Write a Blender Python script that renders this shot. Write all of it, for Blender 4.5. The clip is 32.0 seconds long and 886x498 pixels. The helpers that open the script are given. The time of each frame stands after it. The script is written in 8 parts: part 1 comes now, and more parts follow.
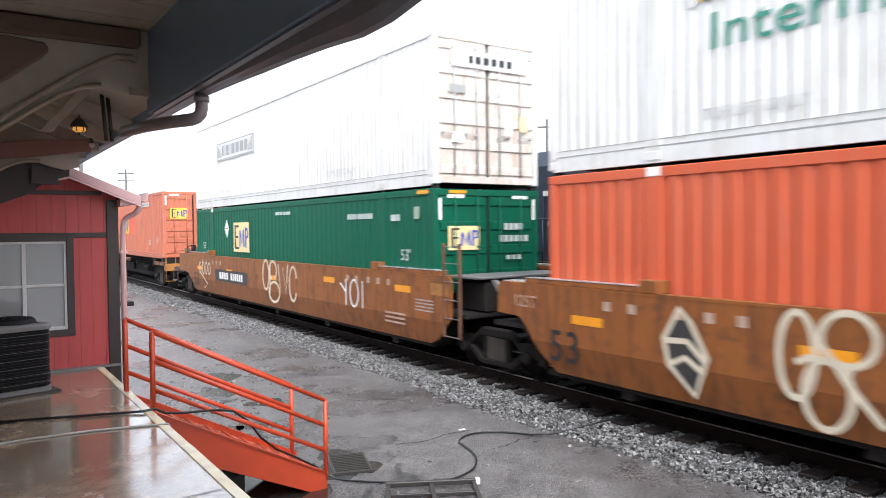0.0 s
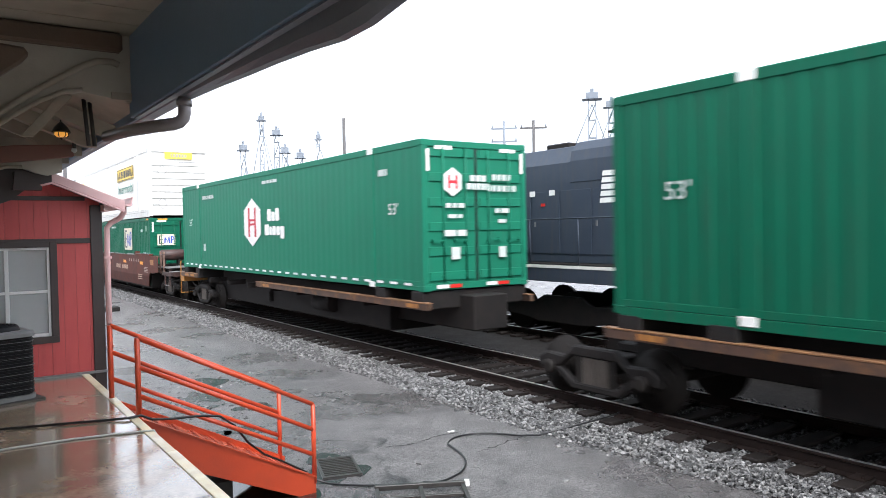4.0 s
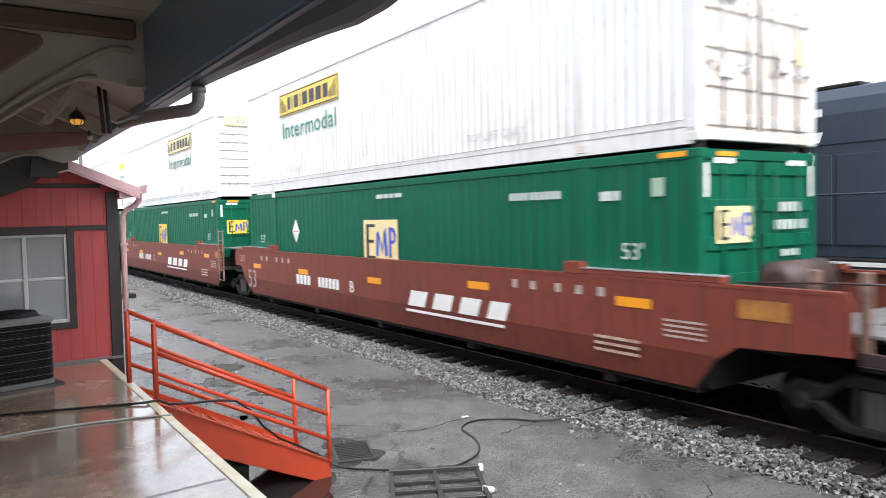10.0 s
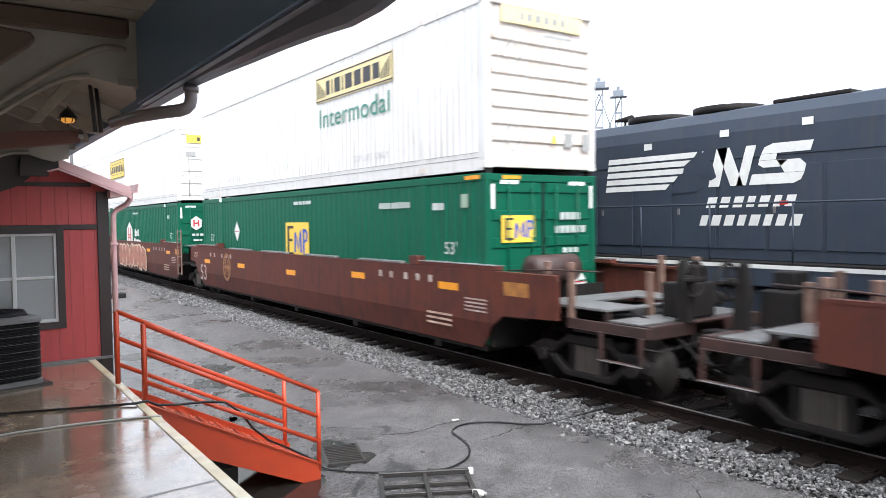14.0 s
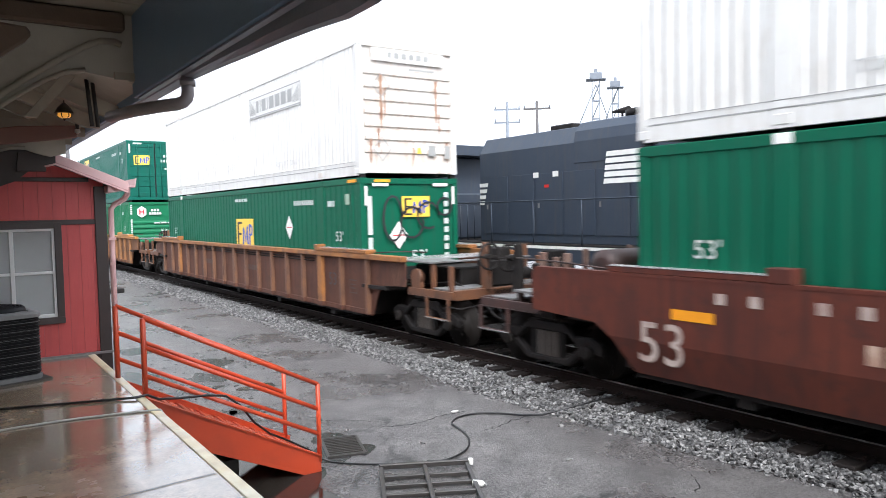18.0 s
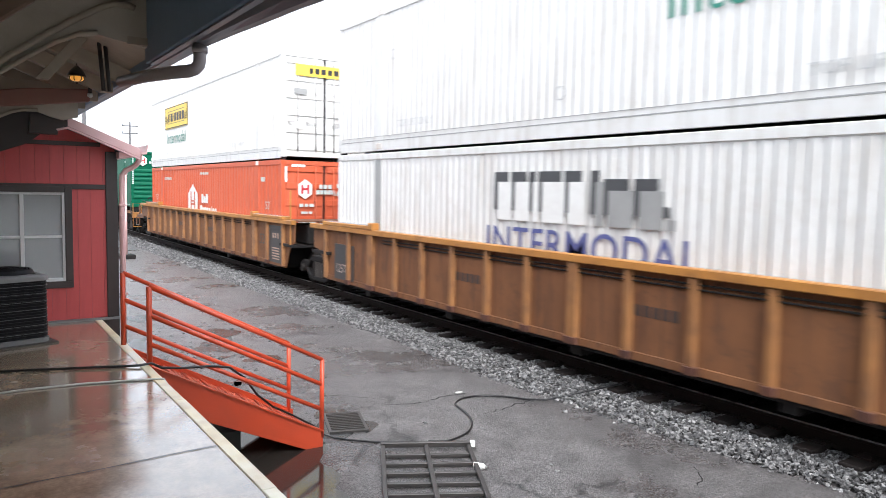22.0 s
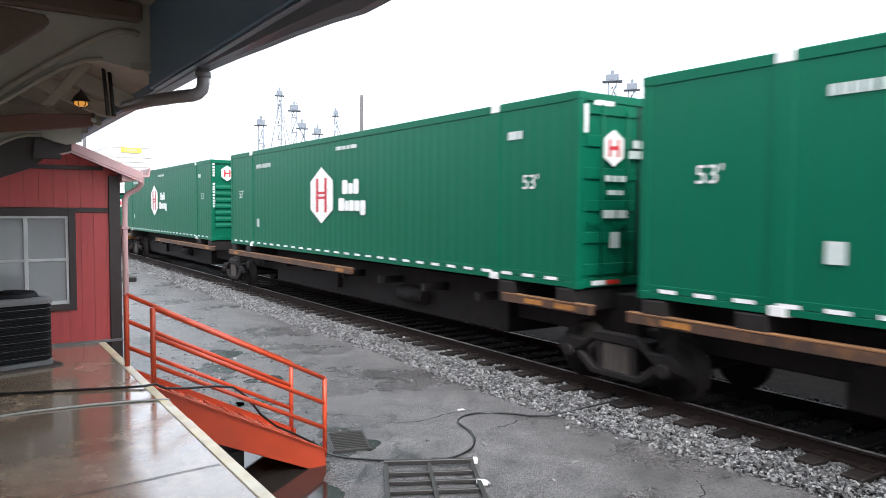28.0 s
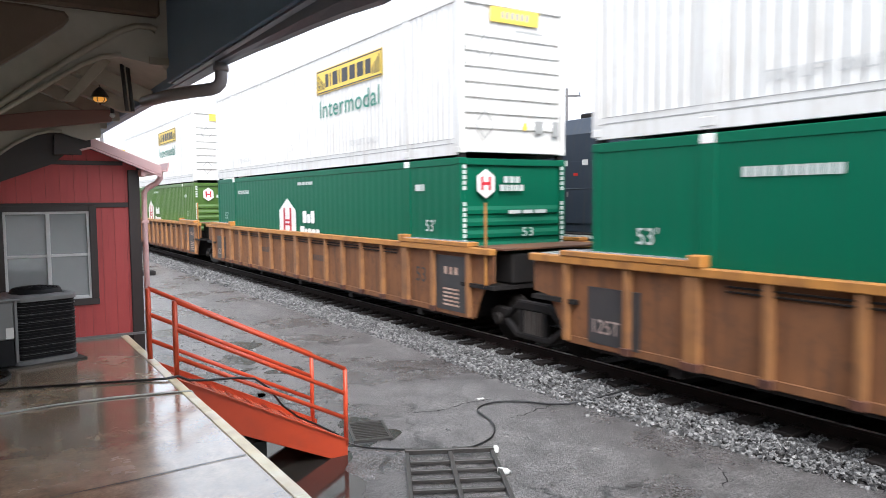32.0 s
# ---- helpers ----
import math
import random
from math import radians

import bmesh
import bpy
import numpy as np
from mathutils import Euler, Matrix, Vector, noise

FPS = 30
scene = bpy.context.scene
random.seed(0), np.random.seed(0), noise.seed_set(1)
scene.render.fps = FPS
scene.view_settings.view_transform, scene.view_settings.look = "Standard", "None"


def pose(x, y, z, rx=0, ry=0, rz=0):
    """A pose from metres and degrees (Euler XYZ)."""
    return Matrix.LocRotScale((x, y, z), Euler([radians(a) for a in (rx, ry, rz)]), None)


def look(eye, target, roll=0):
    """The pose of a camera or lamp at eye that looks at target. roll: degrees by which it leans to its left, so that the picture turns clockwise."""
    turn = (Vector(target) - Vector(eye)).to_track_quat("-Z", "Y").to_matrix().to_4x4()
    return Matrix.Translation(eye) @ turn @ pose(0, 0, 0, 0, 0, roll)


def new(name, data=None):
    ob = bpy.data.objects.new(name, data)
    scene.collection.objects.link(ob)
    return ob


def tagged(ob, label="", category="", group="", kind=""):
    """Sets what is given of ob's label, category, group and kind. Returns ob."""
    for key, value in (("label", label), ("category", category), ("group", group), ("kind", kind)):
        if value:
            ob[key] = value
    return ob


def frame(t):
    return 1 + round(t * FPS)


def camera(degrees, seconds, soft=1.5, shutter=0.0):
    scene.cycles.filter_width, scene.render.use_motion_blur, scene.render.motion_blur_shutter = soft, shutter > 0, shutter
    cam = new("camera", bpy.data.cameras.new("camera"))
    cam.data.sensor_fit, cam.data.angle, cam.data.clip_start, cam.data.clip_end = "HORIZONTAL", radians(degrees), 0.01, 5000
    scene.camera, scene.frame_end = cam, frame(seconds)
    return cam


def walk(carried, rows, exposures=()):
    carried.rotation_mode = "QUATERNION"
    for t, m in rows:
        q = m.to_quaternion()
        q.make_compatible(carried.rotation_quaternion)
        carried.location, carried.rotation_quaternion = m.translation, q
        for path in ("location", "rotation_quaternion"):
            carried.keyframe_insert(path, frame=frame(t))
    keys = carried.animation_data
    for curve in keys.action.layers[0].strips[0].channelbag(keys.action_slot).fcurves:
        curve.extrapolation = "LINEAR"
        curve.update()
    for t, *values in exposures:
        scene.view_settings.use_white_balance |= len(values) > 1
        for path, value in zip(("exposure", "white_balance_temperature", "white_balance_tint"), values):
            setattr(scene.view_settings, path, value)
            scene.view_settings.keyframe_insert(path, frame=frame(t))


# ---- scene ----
# ---- camera, held by hand and turned almost on one spot ----
cam = camera(62.86, 32.0, soft=0.85, shutter=0.22)
TURNS = (  # seconds, eye, yaw, pitch, roll
    (0, -0.011, 0.001, 2.568, -34.00, -1.61, 0.53),
    (0.5, -0.001, -0.001, 2.570, -34.24, -1.86, 0.89),
    (1, -0.003, -0.001, 2.574, -34.46, -1.90, 0.68),
    (1.5, -0.004, 0.005, 2.569, -34.63, -1.94, 0.65),
    (2, -0.000, 0.005, 2.573, -34.52, -1.66, 0.74),
    (2.5, -0.002, 0.002, 2.576, -34.67, -1.52, 0.80),
    (4.5, 0.007, -0.005, 2.571, -34.97, -1.51, 1.15),
    (5, 0.001, -0.005, 2.566, -35.09, -1.55, 0.97),
    (5.5, 0.009, -0.004, 2.572, -34.85, -1.58, 1.17),
    (6, 0.005, 0.004, 2.578, -34.60, -1.72, 1.06),
    (6.5, 0.000, 0.007, 2.579, -34.80, -1.63, 0.91),
    (7, 0.004, -0.011, 2.578, -34.81, -1.24, 0.85),
    (7.5, -0.003, -0.012, 2.578, -34.83, -1.23, 0.85),
    (8, -0.004, -0.014, 2.584, -33.64, -1.59, 1.18),
    (8.5, -0.003, -0.019, 2.581, -32.88, -1.95, 1.11),
    (9, -0.008, -0.011, 2.576, -32.99, -2.38, 1.06),
    (9.5, -0.002, -0.008, 2.568, -33.76, -2.50, 0.97),
    (10, 0.001, -0.004, 2.563, -33.92, -2.53, 1.30),
    (10.5, 0.002, -0.008, 2.565, -33.88, -2.34, 1.22),
    (11, 0.002, -0.012, 2.567, -34.41, -2.19, 0.46),
    (11.5, 0.005, -0.006, 2.566, -34.40, -2.25, 0.41),
    (12, 0.005, -0.003, 2.566, -34.35, -2.19, 0.43),
    (12.5, 0.005, -0.007, 2.568, -34.41, -2.03, 0.49),
    (13, 0.009, -0.005, 2.566, -34.27, -2.14, 0.65),
    (13.5, 0.003, -0.004, 2.569, -34.46, -2.21, 0.57),
    (14, 0.004, 0.002, 2.567, -34.53, -2.35, 0.73),
    (14.5, 0.003, 0.002, 2.564, -34.48, -2.49, 0.83),
    (15, -0.005, -0.002, 2.565, -34.56, -2.57, 0.76),
    (15.5, -0.012, 0.009, 2.556, -34.02, -2.67, 0.81),
    (17.5, -0.017, 0.003, 2.568, -34.75, -2.78, 0.88),
    (18, -0.005, -0.004, 2.563, -34.72, -2.95, 1.19),
    (18.5, 0.002, -0.008, 2.570, -35.67, -2.84, 1.12),
    (19, 0.007, -0.016, 2.564, -35.52, -2.76, 1.58),
    (19.5, -0.002, -0.020, 2.562, -34.26, -2.84, 1.23),
    (20, -0.011, -0.001, 2.567, -32.64, -2.82, 0.74),
    (20.5, -0.006, 0.029, 2.563, -32.47, -4.42, 0.57),
    (21, 0.007, 0.031, 2.563, -32.85, -4.63, 0.57),
    (21.5, 0.032, 0.038, 2.568, -33.81, -3.94, 0.38),
    (22, 0.056, 0.061, 2.568, -33.66, -4.59, -1.14),
    (22.5, 0.017, 0.031, 2.576, -32.65, -3.91, -0.45),
    (23, 0.008, 0.012, 2.565, -32.81, -3.82, -0.59),
    (23.5, 0.005, 0.004, 2.560, -33.01, -3.92, -0.55),
    (24, 0.003, 0.014, 2.560, -33.01, -3.73, -0.36),
    (24.5, -0.007, 0.008, 2.563, -33.23, -3.69, 0.10),
    (25, -0.014, -0.005, 2.566, -32.82, -3.43, 0.01),
    (25.5, -0.001, -0.003, 2.569, -33.31, -3.08, -0.34),
    (27.5, 0.016, 0.002, 2.560, -33.48, -3.17, -0.09),
    (28, 0.007, -0.002, 2.562, -33.74, -3.10, -0.36),
    (28.5, -0.000, -0.008, 2.567, -33.31, -3.17, -0.15),
    (29, -0.004, 0.002, 2.562, -33.33, -3.47, 0.16),
    (29.5, -0.009, 0.007, 2.550, -32.87, -3.42, 0.49),
    (30, -0.002, -0.008, 2.547, -32.42, -3.47, 0.44),
    (30.5, -0.019, -0.009, 2.558, -32.46, -3.53, 0.67),
    (31, -0.017, 0.005, 2.560, -32.29, -3.32, 0.31),
    (31.5, -0.024, 0.009, 2.564, -32.50, -3.61, 0.41),
    (32, -0.018, 0.013, 2.566, -32.58, -3.93, 0.49),
)
EXPO = 2.03
SKY = 0.12
walk(cam, [(t, pose(ex, ey, ez, 90 + p, r, y)) for t, ex, ey, ez, y, p, r in TURNS], [(0, EXPO, 6120, 10), (32, EXPO, 6120, 10)])

# ---- overcast daylight ----
world = bpy.data.worlds.new("overcast")
scene.world = world
world.use_nodes = True
wn, wl = world.node_tree.nodes, world.node_tree.links
sky = wn.new("ShaderNodeTexSky")
sky.sky_type, sky.sun_disc = "NISHITA", False
sky.sun_elevation, sky.sun_rotation = radians(50), radians(200)
sky.air_density, sky.dust_density = 1.0, 6.0
grey = wn.new("ShaderNodeHueSaturation")
grey.inputs["Saturation"].default_value = 0.3
wl.new(sky.outputs["Color"], grey.inputs["Color"])
cloud = wn.new("ShaderNodeMix")  # even cloud cover over the blue
cloud.data_type = "RGBA"
cloud.inputs["Factor"].default_value = 0.6
cloud.inputs["B"].default_value = (5.0, 5.2, 5.5, 1)
wl.new(grey.outputs["Color"], cloud.inputs["A"])
wl.new(cloud.outputs["Result"], wn["Background"].inputs["Color"])
wn["Background"].inputs["Strength"].default_value = SKY
sun_data = bpy.data.lights.new("sun", "SUN")
sun_data.energy, sun_data.angle, sun_data.color = 0.8, radians(25), (1.0, 0.97, 0.93)
sun = new("sun", sun_data)
sun.matrix_world = look((0, 0, 30), Vector((0, 0, 30)) + Vector((math.sin(radians(20)) * math.cos(radians(50)), math.cos(radians(20)) * math.cos(radians(50)), -math.sin(radians(50)))))


# ---- materials ----
def material(name, colour, rough=0.5, metal=0.0, second=None, scale=3.0, amount=0.5, grain=60.0, bump=0.15, streak=0.0, spec=0.5,
             rough2=None, dirt=None, dirt_amount=0.0, jitter=0.0, emit=None, space="Object", wear=None, wear_amount=0.6):
    """A painted or bare surface: two colours mixed by broad noise, fine grain in the bump, drips of dirt down the walls."""
    m = bpy.data.materials.new(name)
    m.use_nodes = True
    n, l = m.node_tree.nodes, m.node_tree.links
    b = n["Principled BSDF"]
    b.inputs["Metallic"].default_value = metal
    b.inputs["Specular IOR Level"].default_value = spec
    tex = n.new("ShaderNodeTexCoord")
    info = n.new("ShaderNodeObjectInfo")
    far = n.new("ShaderNodeMath")
    far.operation = "MULTIPLY"
    far.inputs[1].default_value = 40.0
    l.new(info.outputs["Random"], far.inputs[0])
    co = n.new("ShaderNodeVectorMath")
    l.new(tex.outputs[space], co.inputs[0])
    l.new(far.outputs["Value"], co.inputs[1])
    place = co.outputs["Vector"]
    big = n.new("ShaderNodeTexNoise")
    big.inputs["Scale"].default_value, big.inputs["Detail"].default_value, big.inputs["Roughness"].default_value = scale, 6.0, 0.65
    l.new(place, big.inputs["Vector"])
    ramp = n.new("ShaderNodeMapRange")
    ramp.inputs["From Min"].default_value, ramp.inputs["From Max"].default_value = 0.35, 0.72
    ramp.inputs["To Max"].default_value = amount
    l.new(big.outputs["Fac"], ramp.inputs["Value"])
    mix = n.new("ShaderNodeMix")
    mix.data_type = "RGBA"
    mix.inputs["A"].default_value = (*colour, 1)
    mix.inputs["B"].default_value = (*(second or [c * 0.7 for c in colour]), 1)
    l.new(ramp.outputs["Result"], mix.inputs["Factor"])
    out = mix.outputs["Result"]
    if dirt:
        mp = n.new("ShaderNodeMapping")
        mp.inputs["Scale"].default_value = (6.0, 6.0, 0.5) if streak else (1.5, 1.5, 1.5)
        l.new(place, mp.inputs["Vector"])
        dn = n.new("ShaderNodeTexNoise")
        dn.inputs["Scale"].default_value, dn.inputs["Detail"].default_value = 1.6, 8.0
        l.new(mp.outputs["Vector"], dn.inputs["Vector"])
        dr = n.new("ShaderNodeMapRange")
        dr.inputs["From Min"].default_value, dr.inputs["From Max"].default_value = 0.5, 0.75
        dr.inputs["To Max"].default_value = dirt_amount
        l.new(dn.outputs["Fac"], dr.inputs["Value"])
        dm = n.new("ShaderNodeMix")
        dm.data_type = "RGBA"
        l.new(out, dm.inputs["A"])
        dm.inputs["B"].default_value = (*dirt, 1)
        l.new(dr.outputs["Result"], dm.inputs["Factor"])
        out = dm.outputs["Result"]
    if wear:
        wn = n.new("ShaderNodeTexNoise")
        wn.inputs["Scale"].default_value, wn.inputs["Detail"].default_value, wn.inputs["Roughness"].default_value = 3.4, 10.0, 0.72
        l.new(place, wn.inputs["Vector"])
        wr = n.new("ShaderNodeMapRange")
        wr.inputs["From Min"].default_value, wr.inputs["From Max"].default_value, wr.inputs["To Max"].default_value = 0.52, 0.62, wear_amount
        l.new(wn.outputs["Fac"], wr.inputs["Value"])
        wm = n.new("ShaderNodeMix")
        wm.data_type = "RGBA"
        l.new(out, wm.inputs["A"])
        wm.inputs["B"].default_value = (*wear, 1)
        l.new(wr.outputs["Result"], wm.inputs["Factor"])
        out = wm.outputs["Result"]
    if jitter:
        jr = n.new("ShaderNodeMapRange")
        jr.inputs["To Min"].default_value, jr.inputs["To Max"].default_value = 1 - jitter, 1 + jitter
        l.new(info.outputs["Random"], jr.inputs["Value"])
        hv = n.new("ShaderNodeHueSaturation")
        l.new(jr.outputs["Result"], hv.inputs["Value"])
        l.new(out, hv.inputs["Color"])
        out = hv.outputs["Color"]
    l.new(out, b.inputs["Base Color"])
    rr = n.new("ShaderNodeMapRange")
    rr.inputs["From Min"].default_value, rr.inputs["From Max"].default_value = 0.3, 0.7
    rr.inputs["To Min"].default_value, rr.inputs["To Max"].default_value = rough, rough if rough2 is None else rough2
    l.new(big.outputs["Fac"], rr.inputs["Value"])
    l.new(rr.outputs["Result"], b.inputs["Roughness"])
    if bump:
        fine = n.new("ShaderNodeTexNoise")
        fine.inputs["Scale"].default_value, fine.inputs["Detail"].default_value = grain, 4.0
        l.new(place, fine.inputs["Vector"])
        bp = n.new("ShaderNodeBump")
        bp.inputs["Strength"].default_value, bp.inputs["Distance"].default_value = bump, 0.01
        l.new(fine.outputs["Fac"], bp.inputs["Height"])
        l.new(bp.outputs["Normal"], b.inputs["Normal"])
    if emit:
        b.inputs["Emission Color"].default_value, b.inputs["Emission Strength"].default_value = (*emit[0], 1), emit[1]
    return m


GREEN = material("green_paint", (0.004, 0.092, 0.05), 0.46, second=(0.006, 0.077, 0.044), scale=0.7, dirt=(0.022, 0.07, 0.045), dirt_amount=0.55, streak=1, spec=0.15)
GREEN_FADED = material("chalky_green_paint", (0.012, 0.15, 0.088), 0.48, second=(0.016, 0.12, 0.074), scale=0.5, dirt=(0.03, 0.11, 0.075), dirt_amount=0.4, streak=1, spec=0.15)
GREEN_DARK = material("dark_green_paint", (0.005, 0.098, 0.07), 0.42, second=(0.009, 0.082, 0.06), scale=0.7, dirt=(0.022, 0.07, 0.055), dirt_amount=0.5, streak=1, spec=0.15)
GREEN_LIGHT = material("light_green_paint", (0.012, 0.14, 0.064), 0.45, second=(0.018, 0.12, 0.058), scale=0.7, dirt=(0.03, 0.11, 0.06), dirt_amount=0.4, streak=1, spec=0.15)
GREEN_OLIVE = material("olive_green_paint", (0.06, 0.13, 0.02), 0.45, second=(0.05, 0.1, 0.02), scale=0.7, dirt=(0.06, 0.08, 0.03), dirt_amount=0.4, streak=1)
GREEN_NEW = material("fresh_green_paint", (0.003, 0.1, 0.052), 0.42, second=(0.004, 0.088, 0.047), scale=0.5, dirt=(0.01, 0.075, 0.046), dirt_amount=0.25, streak=1, spec=0.15)
ORANGE = material("faded_orange_paint", (0.5, 0.092, 0.038), 0.45, second=(0.53, 0.135, 0.07), scale=0.7, dirt=(0.4, 0.13, 0.085), dirt_amount=0.5, streak=1, spec=0.25)
RED = material("red_orange_container_paint", (0.45, 0.13, 0.073), 0.45, second=(0.48, 0.18, 0.117), scale=0.7, dirt=(0.3, 0.1, 0.07), dirt_amount=0.75, streak=1, wear=(0.55, 0.24, 0.15), wear_amount=0.35, spec=0.25)
ORANGE_PATCH = material("fresh_orange_paint", (0.56, 0.1, 0.06), 0.45, second=(0.52, 0.12, 0.075), scale=1.5)
WHITE = material("white_container_paint", (0.64, 0.635, 0.615), 0.38, second=(0.56, 0.55, 0.525), scale=0.8, amount=0.7, dirt=(0.36, 0.32, 0.27), dirt_amount=0.5, streak=1, spec=0.35, wear=(0.5, 0.46, 0.41), wear_amount=0.3)
WHITE_RUSTY = material("rust_stained_white_paint", (0.6, 0.57, 0.53), 0.45, second=(0.5, 0.44, 0.38), scale=1.0, amount=0.8, dirt=(0.4, 0.25, 0.17), dirt_amount=0.7, streak=1, wear=(0.46, 0.3, 0.2), wear_amount=0.22)
MAROON = material("maroon_car_paint", (0.105, 0.028, 0.017), 0.6, second=(0.06, 0.02, 0.016), scale=0.9, amount=0.9, dirt=(0.035, 0.018, 0.016), dirt_amount=0.85, streak=1, spec=0.22, wear=(0.052, 0.022, 0.018), wear_amount=0.6)
MAROON_RED = material("red_brown_car_paint", (0.17, 0.042, 0.027), 0.5, second=(0.15, 0.038, 0.026), scale=0.7, amount=0.8, dirt=(0.06, 0.024, 0.02), dirt_amount=0.6, streak=1, spec=0.22, wear=(0.1, 0.032, 0.024), wear_amount=0.5)
TTX = material("brown_yellow_car_paint", (0.26, 0.094, 0.026), 0.45, second=(0.17, 0.064, 0.026), scale=0.9, dirt=(0.06, 0.028, 0.02), dirt_amount=0.75, streak=1, spec=0.22, wear=(0.1, 0.045, 0.028), wear_amount=0.6)
RIB_BROWN = material("rusted_well_side", (0.105, 0.045, 0.029), 0.62, second=(0.068, 0.031, 0.023), scale=1.3, amount=0.8, dirt=(0.045, 0.024, 0.02), dirt_amount=0.8, streak=1, spec=0.22, wear=(0.06, 0.03, 0.024), wear_amount=0.6)
RIB_GOLD = material("faded_golden_well_side", (0.2, 0.088, 0.038), 0.62, second=(0.125, 0.058, 0.029), scale=1.1, amount=0.85, dirt=(0.07, 0.035, 0.024), dirt_amount=0.75, streak=1, spec=0.22, wear=(0.1, 0.05, 0.03), wear_amount=0.6)
RIB_POST = material("weathered_rib_paint", (0.155, 0.068, 0.032), 0.58, second=(0.09, 0.042, 0.026), scale=2.5, amount=0.9, dirt=(0.06, 0.03, 0.022), dirt_amount=0.7)
RIB_AMBER = material("golden_rib_paint", (0.28, 0.125, 0.04), 0.55, second=(0.16, 0.07, 0.03), scale=2.2, amount=0.9, dirt=(0.08, 0.04, 0.024), dirt_amount=0.6)
CHORD_DULL = material("dull_yellow_chord", (0.3, 0.12, 0.028), 0.5, second=(0.14, 0.06, 0.027), scale=1.4, amount=0.9, dirt=(0.07, 0.035, 0.022), dirt_amount=0.85)
RIB_YELLOW = material("weathered_yellow_chord", (0.4, 0.175, 0.035), 0.5, second=(0.27, 0.11, 0.03), scale=1.6, dirt=(0.12, 0.05, 0.022), dirt_amount=0.65)
BLACK_PANEL = material("black_label_panel", (0.03, 0.03, 0.032), 0.5, second=(0.05, 0.045, 0.04))
UNDER = material("grimy_underframe", (0.014, 0.013, 0.013), 0.65, second=(0.028, 0.022, 0.019), scale=4, spec=0.14)
STEEL_RAIL = material("rail_head_steel", (0.6, 0.58, 0.56), 0.42, metal=0.85, second=(0.45, 0.4, 0.36))
RAIL_SIDE = material("rusty_rail", (0.02, 0.013, 0.011), 0.7, second=(0.013, 0.01, 0.009), scale=8, spec=0.15)
WHEEL = material("wheel_steel", (0.016, 0.014, 0.013), 0.6, second=(0.026, 0.021, 0.018), scale=8, spec=0.12)
WALKWAY = material("galvanised_grating", (0.2, 0.2, 0.2), 0.45, metal=0.3, second=(0.1, 0.095, 0.09), scale=6, dirt=(0.05, 0.035, 0.028), dirt_amount=0.5)
INK_WHITE = material("white_lettering", (0.72, 0.72, 0.69), 0.5, second=(0.55, 0.53, 0.5), scale=6)
INK_SOFT = material("thin_white_lettering", (0.5, 0.54, 0.51), 0.5, second=(0.36, 0.42, 0.39), scale=9)
INK_NAVY = material("faded_navy_lettering", (0.07, 0.085, 0.24), 0.5, second=(0.12, 0.13, 0.27), scale=4)
INK_WORN = material("worn_white_lettering", (0.44, 0.38, 0.34), 0.55, second=(0.2, 0.09, 0.07), scale=7, amount=0.75)
INK_PALE = material("pale_grey_lettering", (0.46, 0.46, 0.45), 0.5)
INK_FADED = material("faded_lettering", (0.48, 0.36, 0.28), 0.6, second=(0.25, 0.12, 0.08), scale=6, amount=0.8)
INK_BLACK = material("black_lettering", (0.02, 0.02, 0.022), 0.5)
INK_CHARCOAL = material("charcoal_lettering", (0.06, 0.062, 0.065), 0.5)
INK_BLUE = material("blue_lettering", (0.02, 0.07, 0.42), 0.45)
INK_RED = material("red_lettering", (0.5, 0.02, 0.03), 0.5)
INK_TEAL = material("teal_lettering", (0.025, 0.2, 0.14), 0.5)
INK_GREY = material("grey_lettering", (0.3, 0.3, 0.29), 0.5)
ROD = material("galvanised_rod", (0.4, 0.39, 0.38), 0.45, second=(0.28, 0.25, 0.23), scale=6)
YELLOW = material("yellow_plate", (0.76, 0.53, 0.06), 0.45, second=(0.68, 0.45, 0.06), scale=4)
YELLOW_PALE = material("faded_yellow_plate", (0.72, 0.58, 0.26), 0.5, second=(0.68, 0.62, 0.42), scale=4)
REFLECT = material("orange_reflector", (0.75, 0.3, 0.01), 0.4, second=(0.6, 0.22, 0.02), scale=5)
REFLECT_WHITE = material("white_reflector", (0.75, 0.76, 0.75), 0.35)
REFLECT_RED = material("red_reflector", (0.55, 0.02, 0.015), 0.35)
SPRAY_BLUE = material("blue_spray_paint", (0.14, 0.42, 0.5), 0.5, second=(0.3, 0.5, 0.55), scale=3)
SPRAY_FAINT = material("faint_worn_spray_paint", (0.2, 0.12, 0.1), 0.6, second=(0.1, 0.035, 0.028), scale=4, amount=0.9)
SPRAY_MIST = material("thin_grey_spray_paint", (0.36, 0.31, 0.29), 0.55, second=(0.16, 0.07, 0.055), scale=3, amount=0.85)
SPRAY_HAZE = material("hazy_blue_spray_paint", (0.16, 0.22, 0.25), 0.55, second=(0.11, 0.06, 0.055), scale=1.8, amount=0.8)
SPRAY_CREAM = material("cream_spray_paint", (0.62, 0.55, 0.42), 0.55, second=(0.4, 0.33, 0.25), scale=3)
SPRAY_TAN = material("tan_spray_paint", (0.36, 0.15, 0.1), 0.55, second=(0.28, 0.1, 0.07), scale=3)
SPRAY_GREY = material("washed_out_spray_paint", (0.3, 0.24, 0.2), 0.6, second=(0.15, 0.07, 0.05), scale=3, amount=0.8)
RING_TAN = material("faded_gold_ring", (0.3, 0.14, 0.05), 0.6, second=(0.13, 0.05, 0.03), scale=5, amount=0.8)
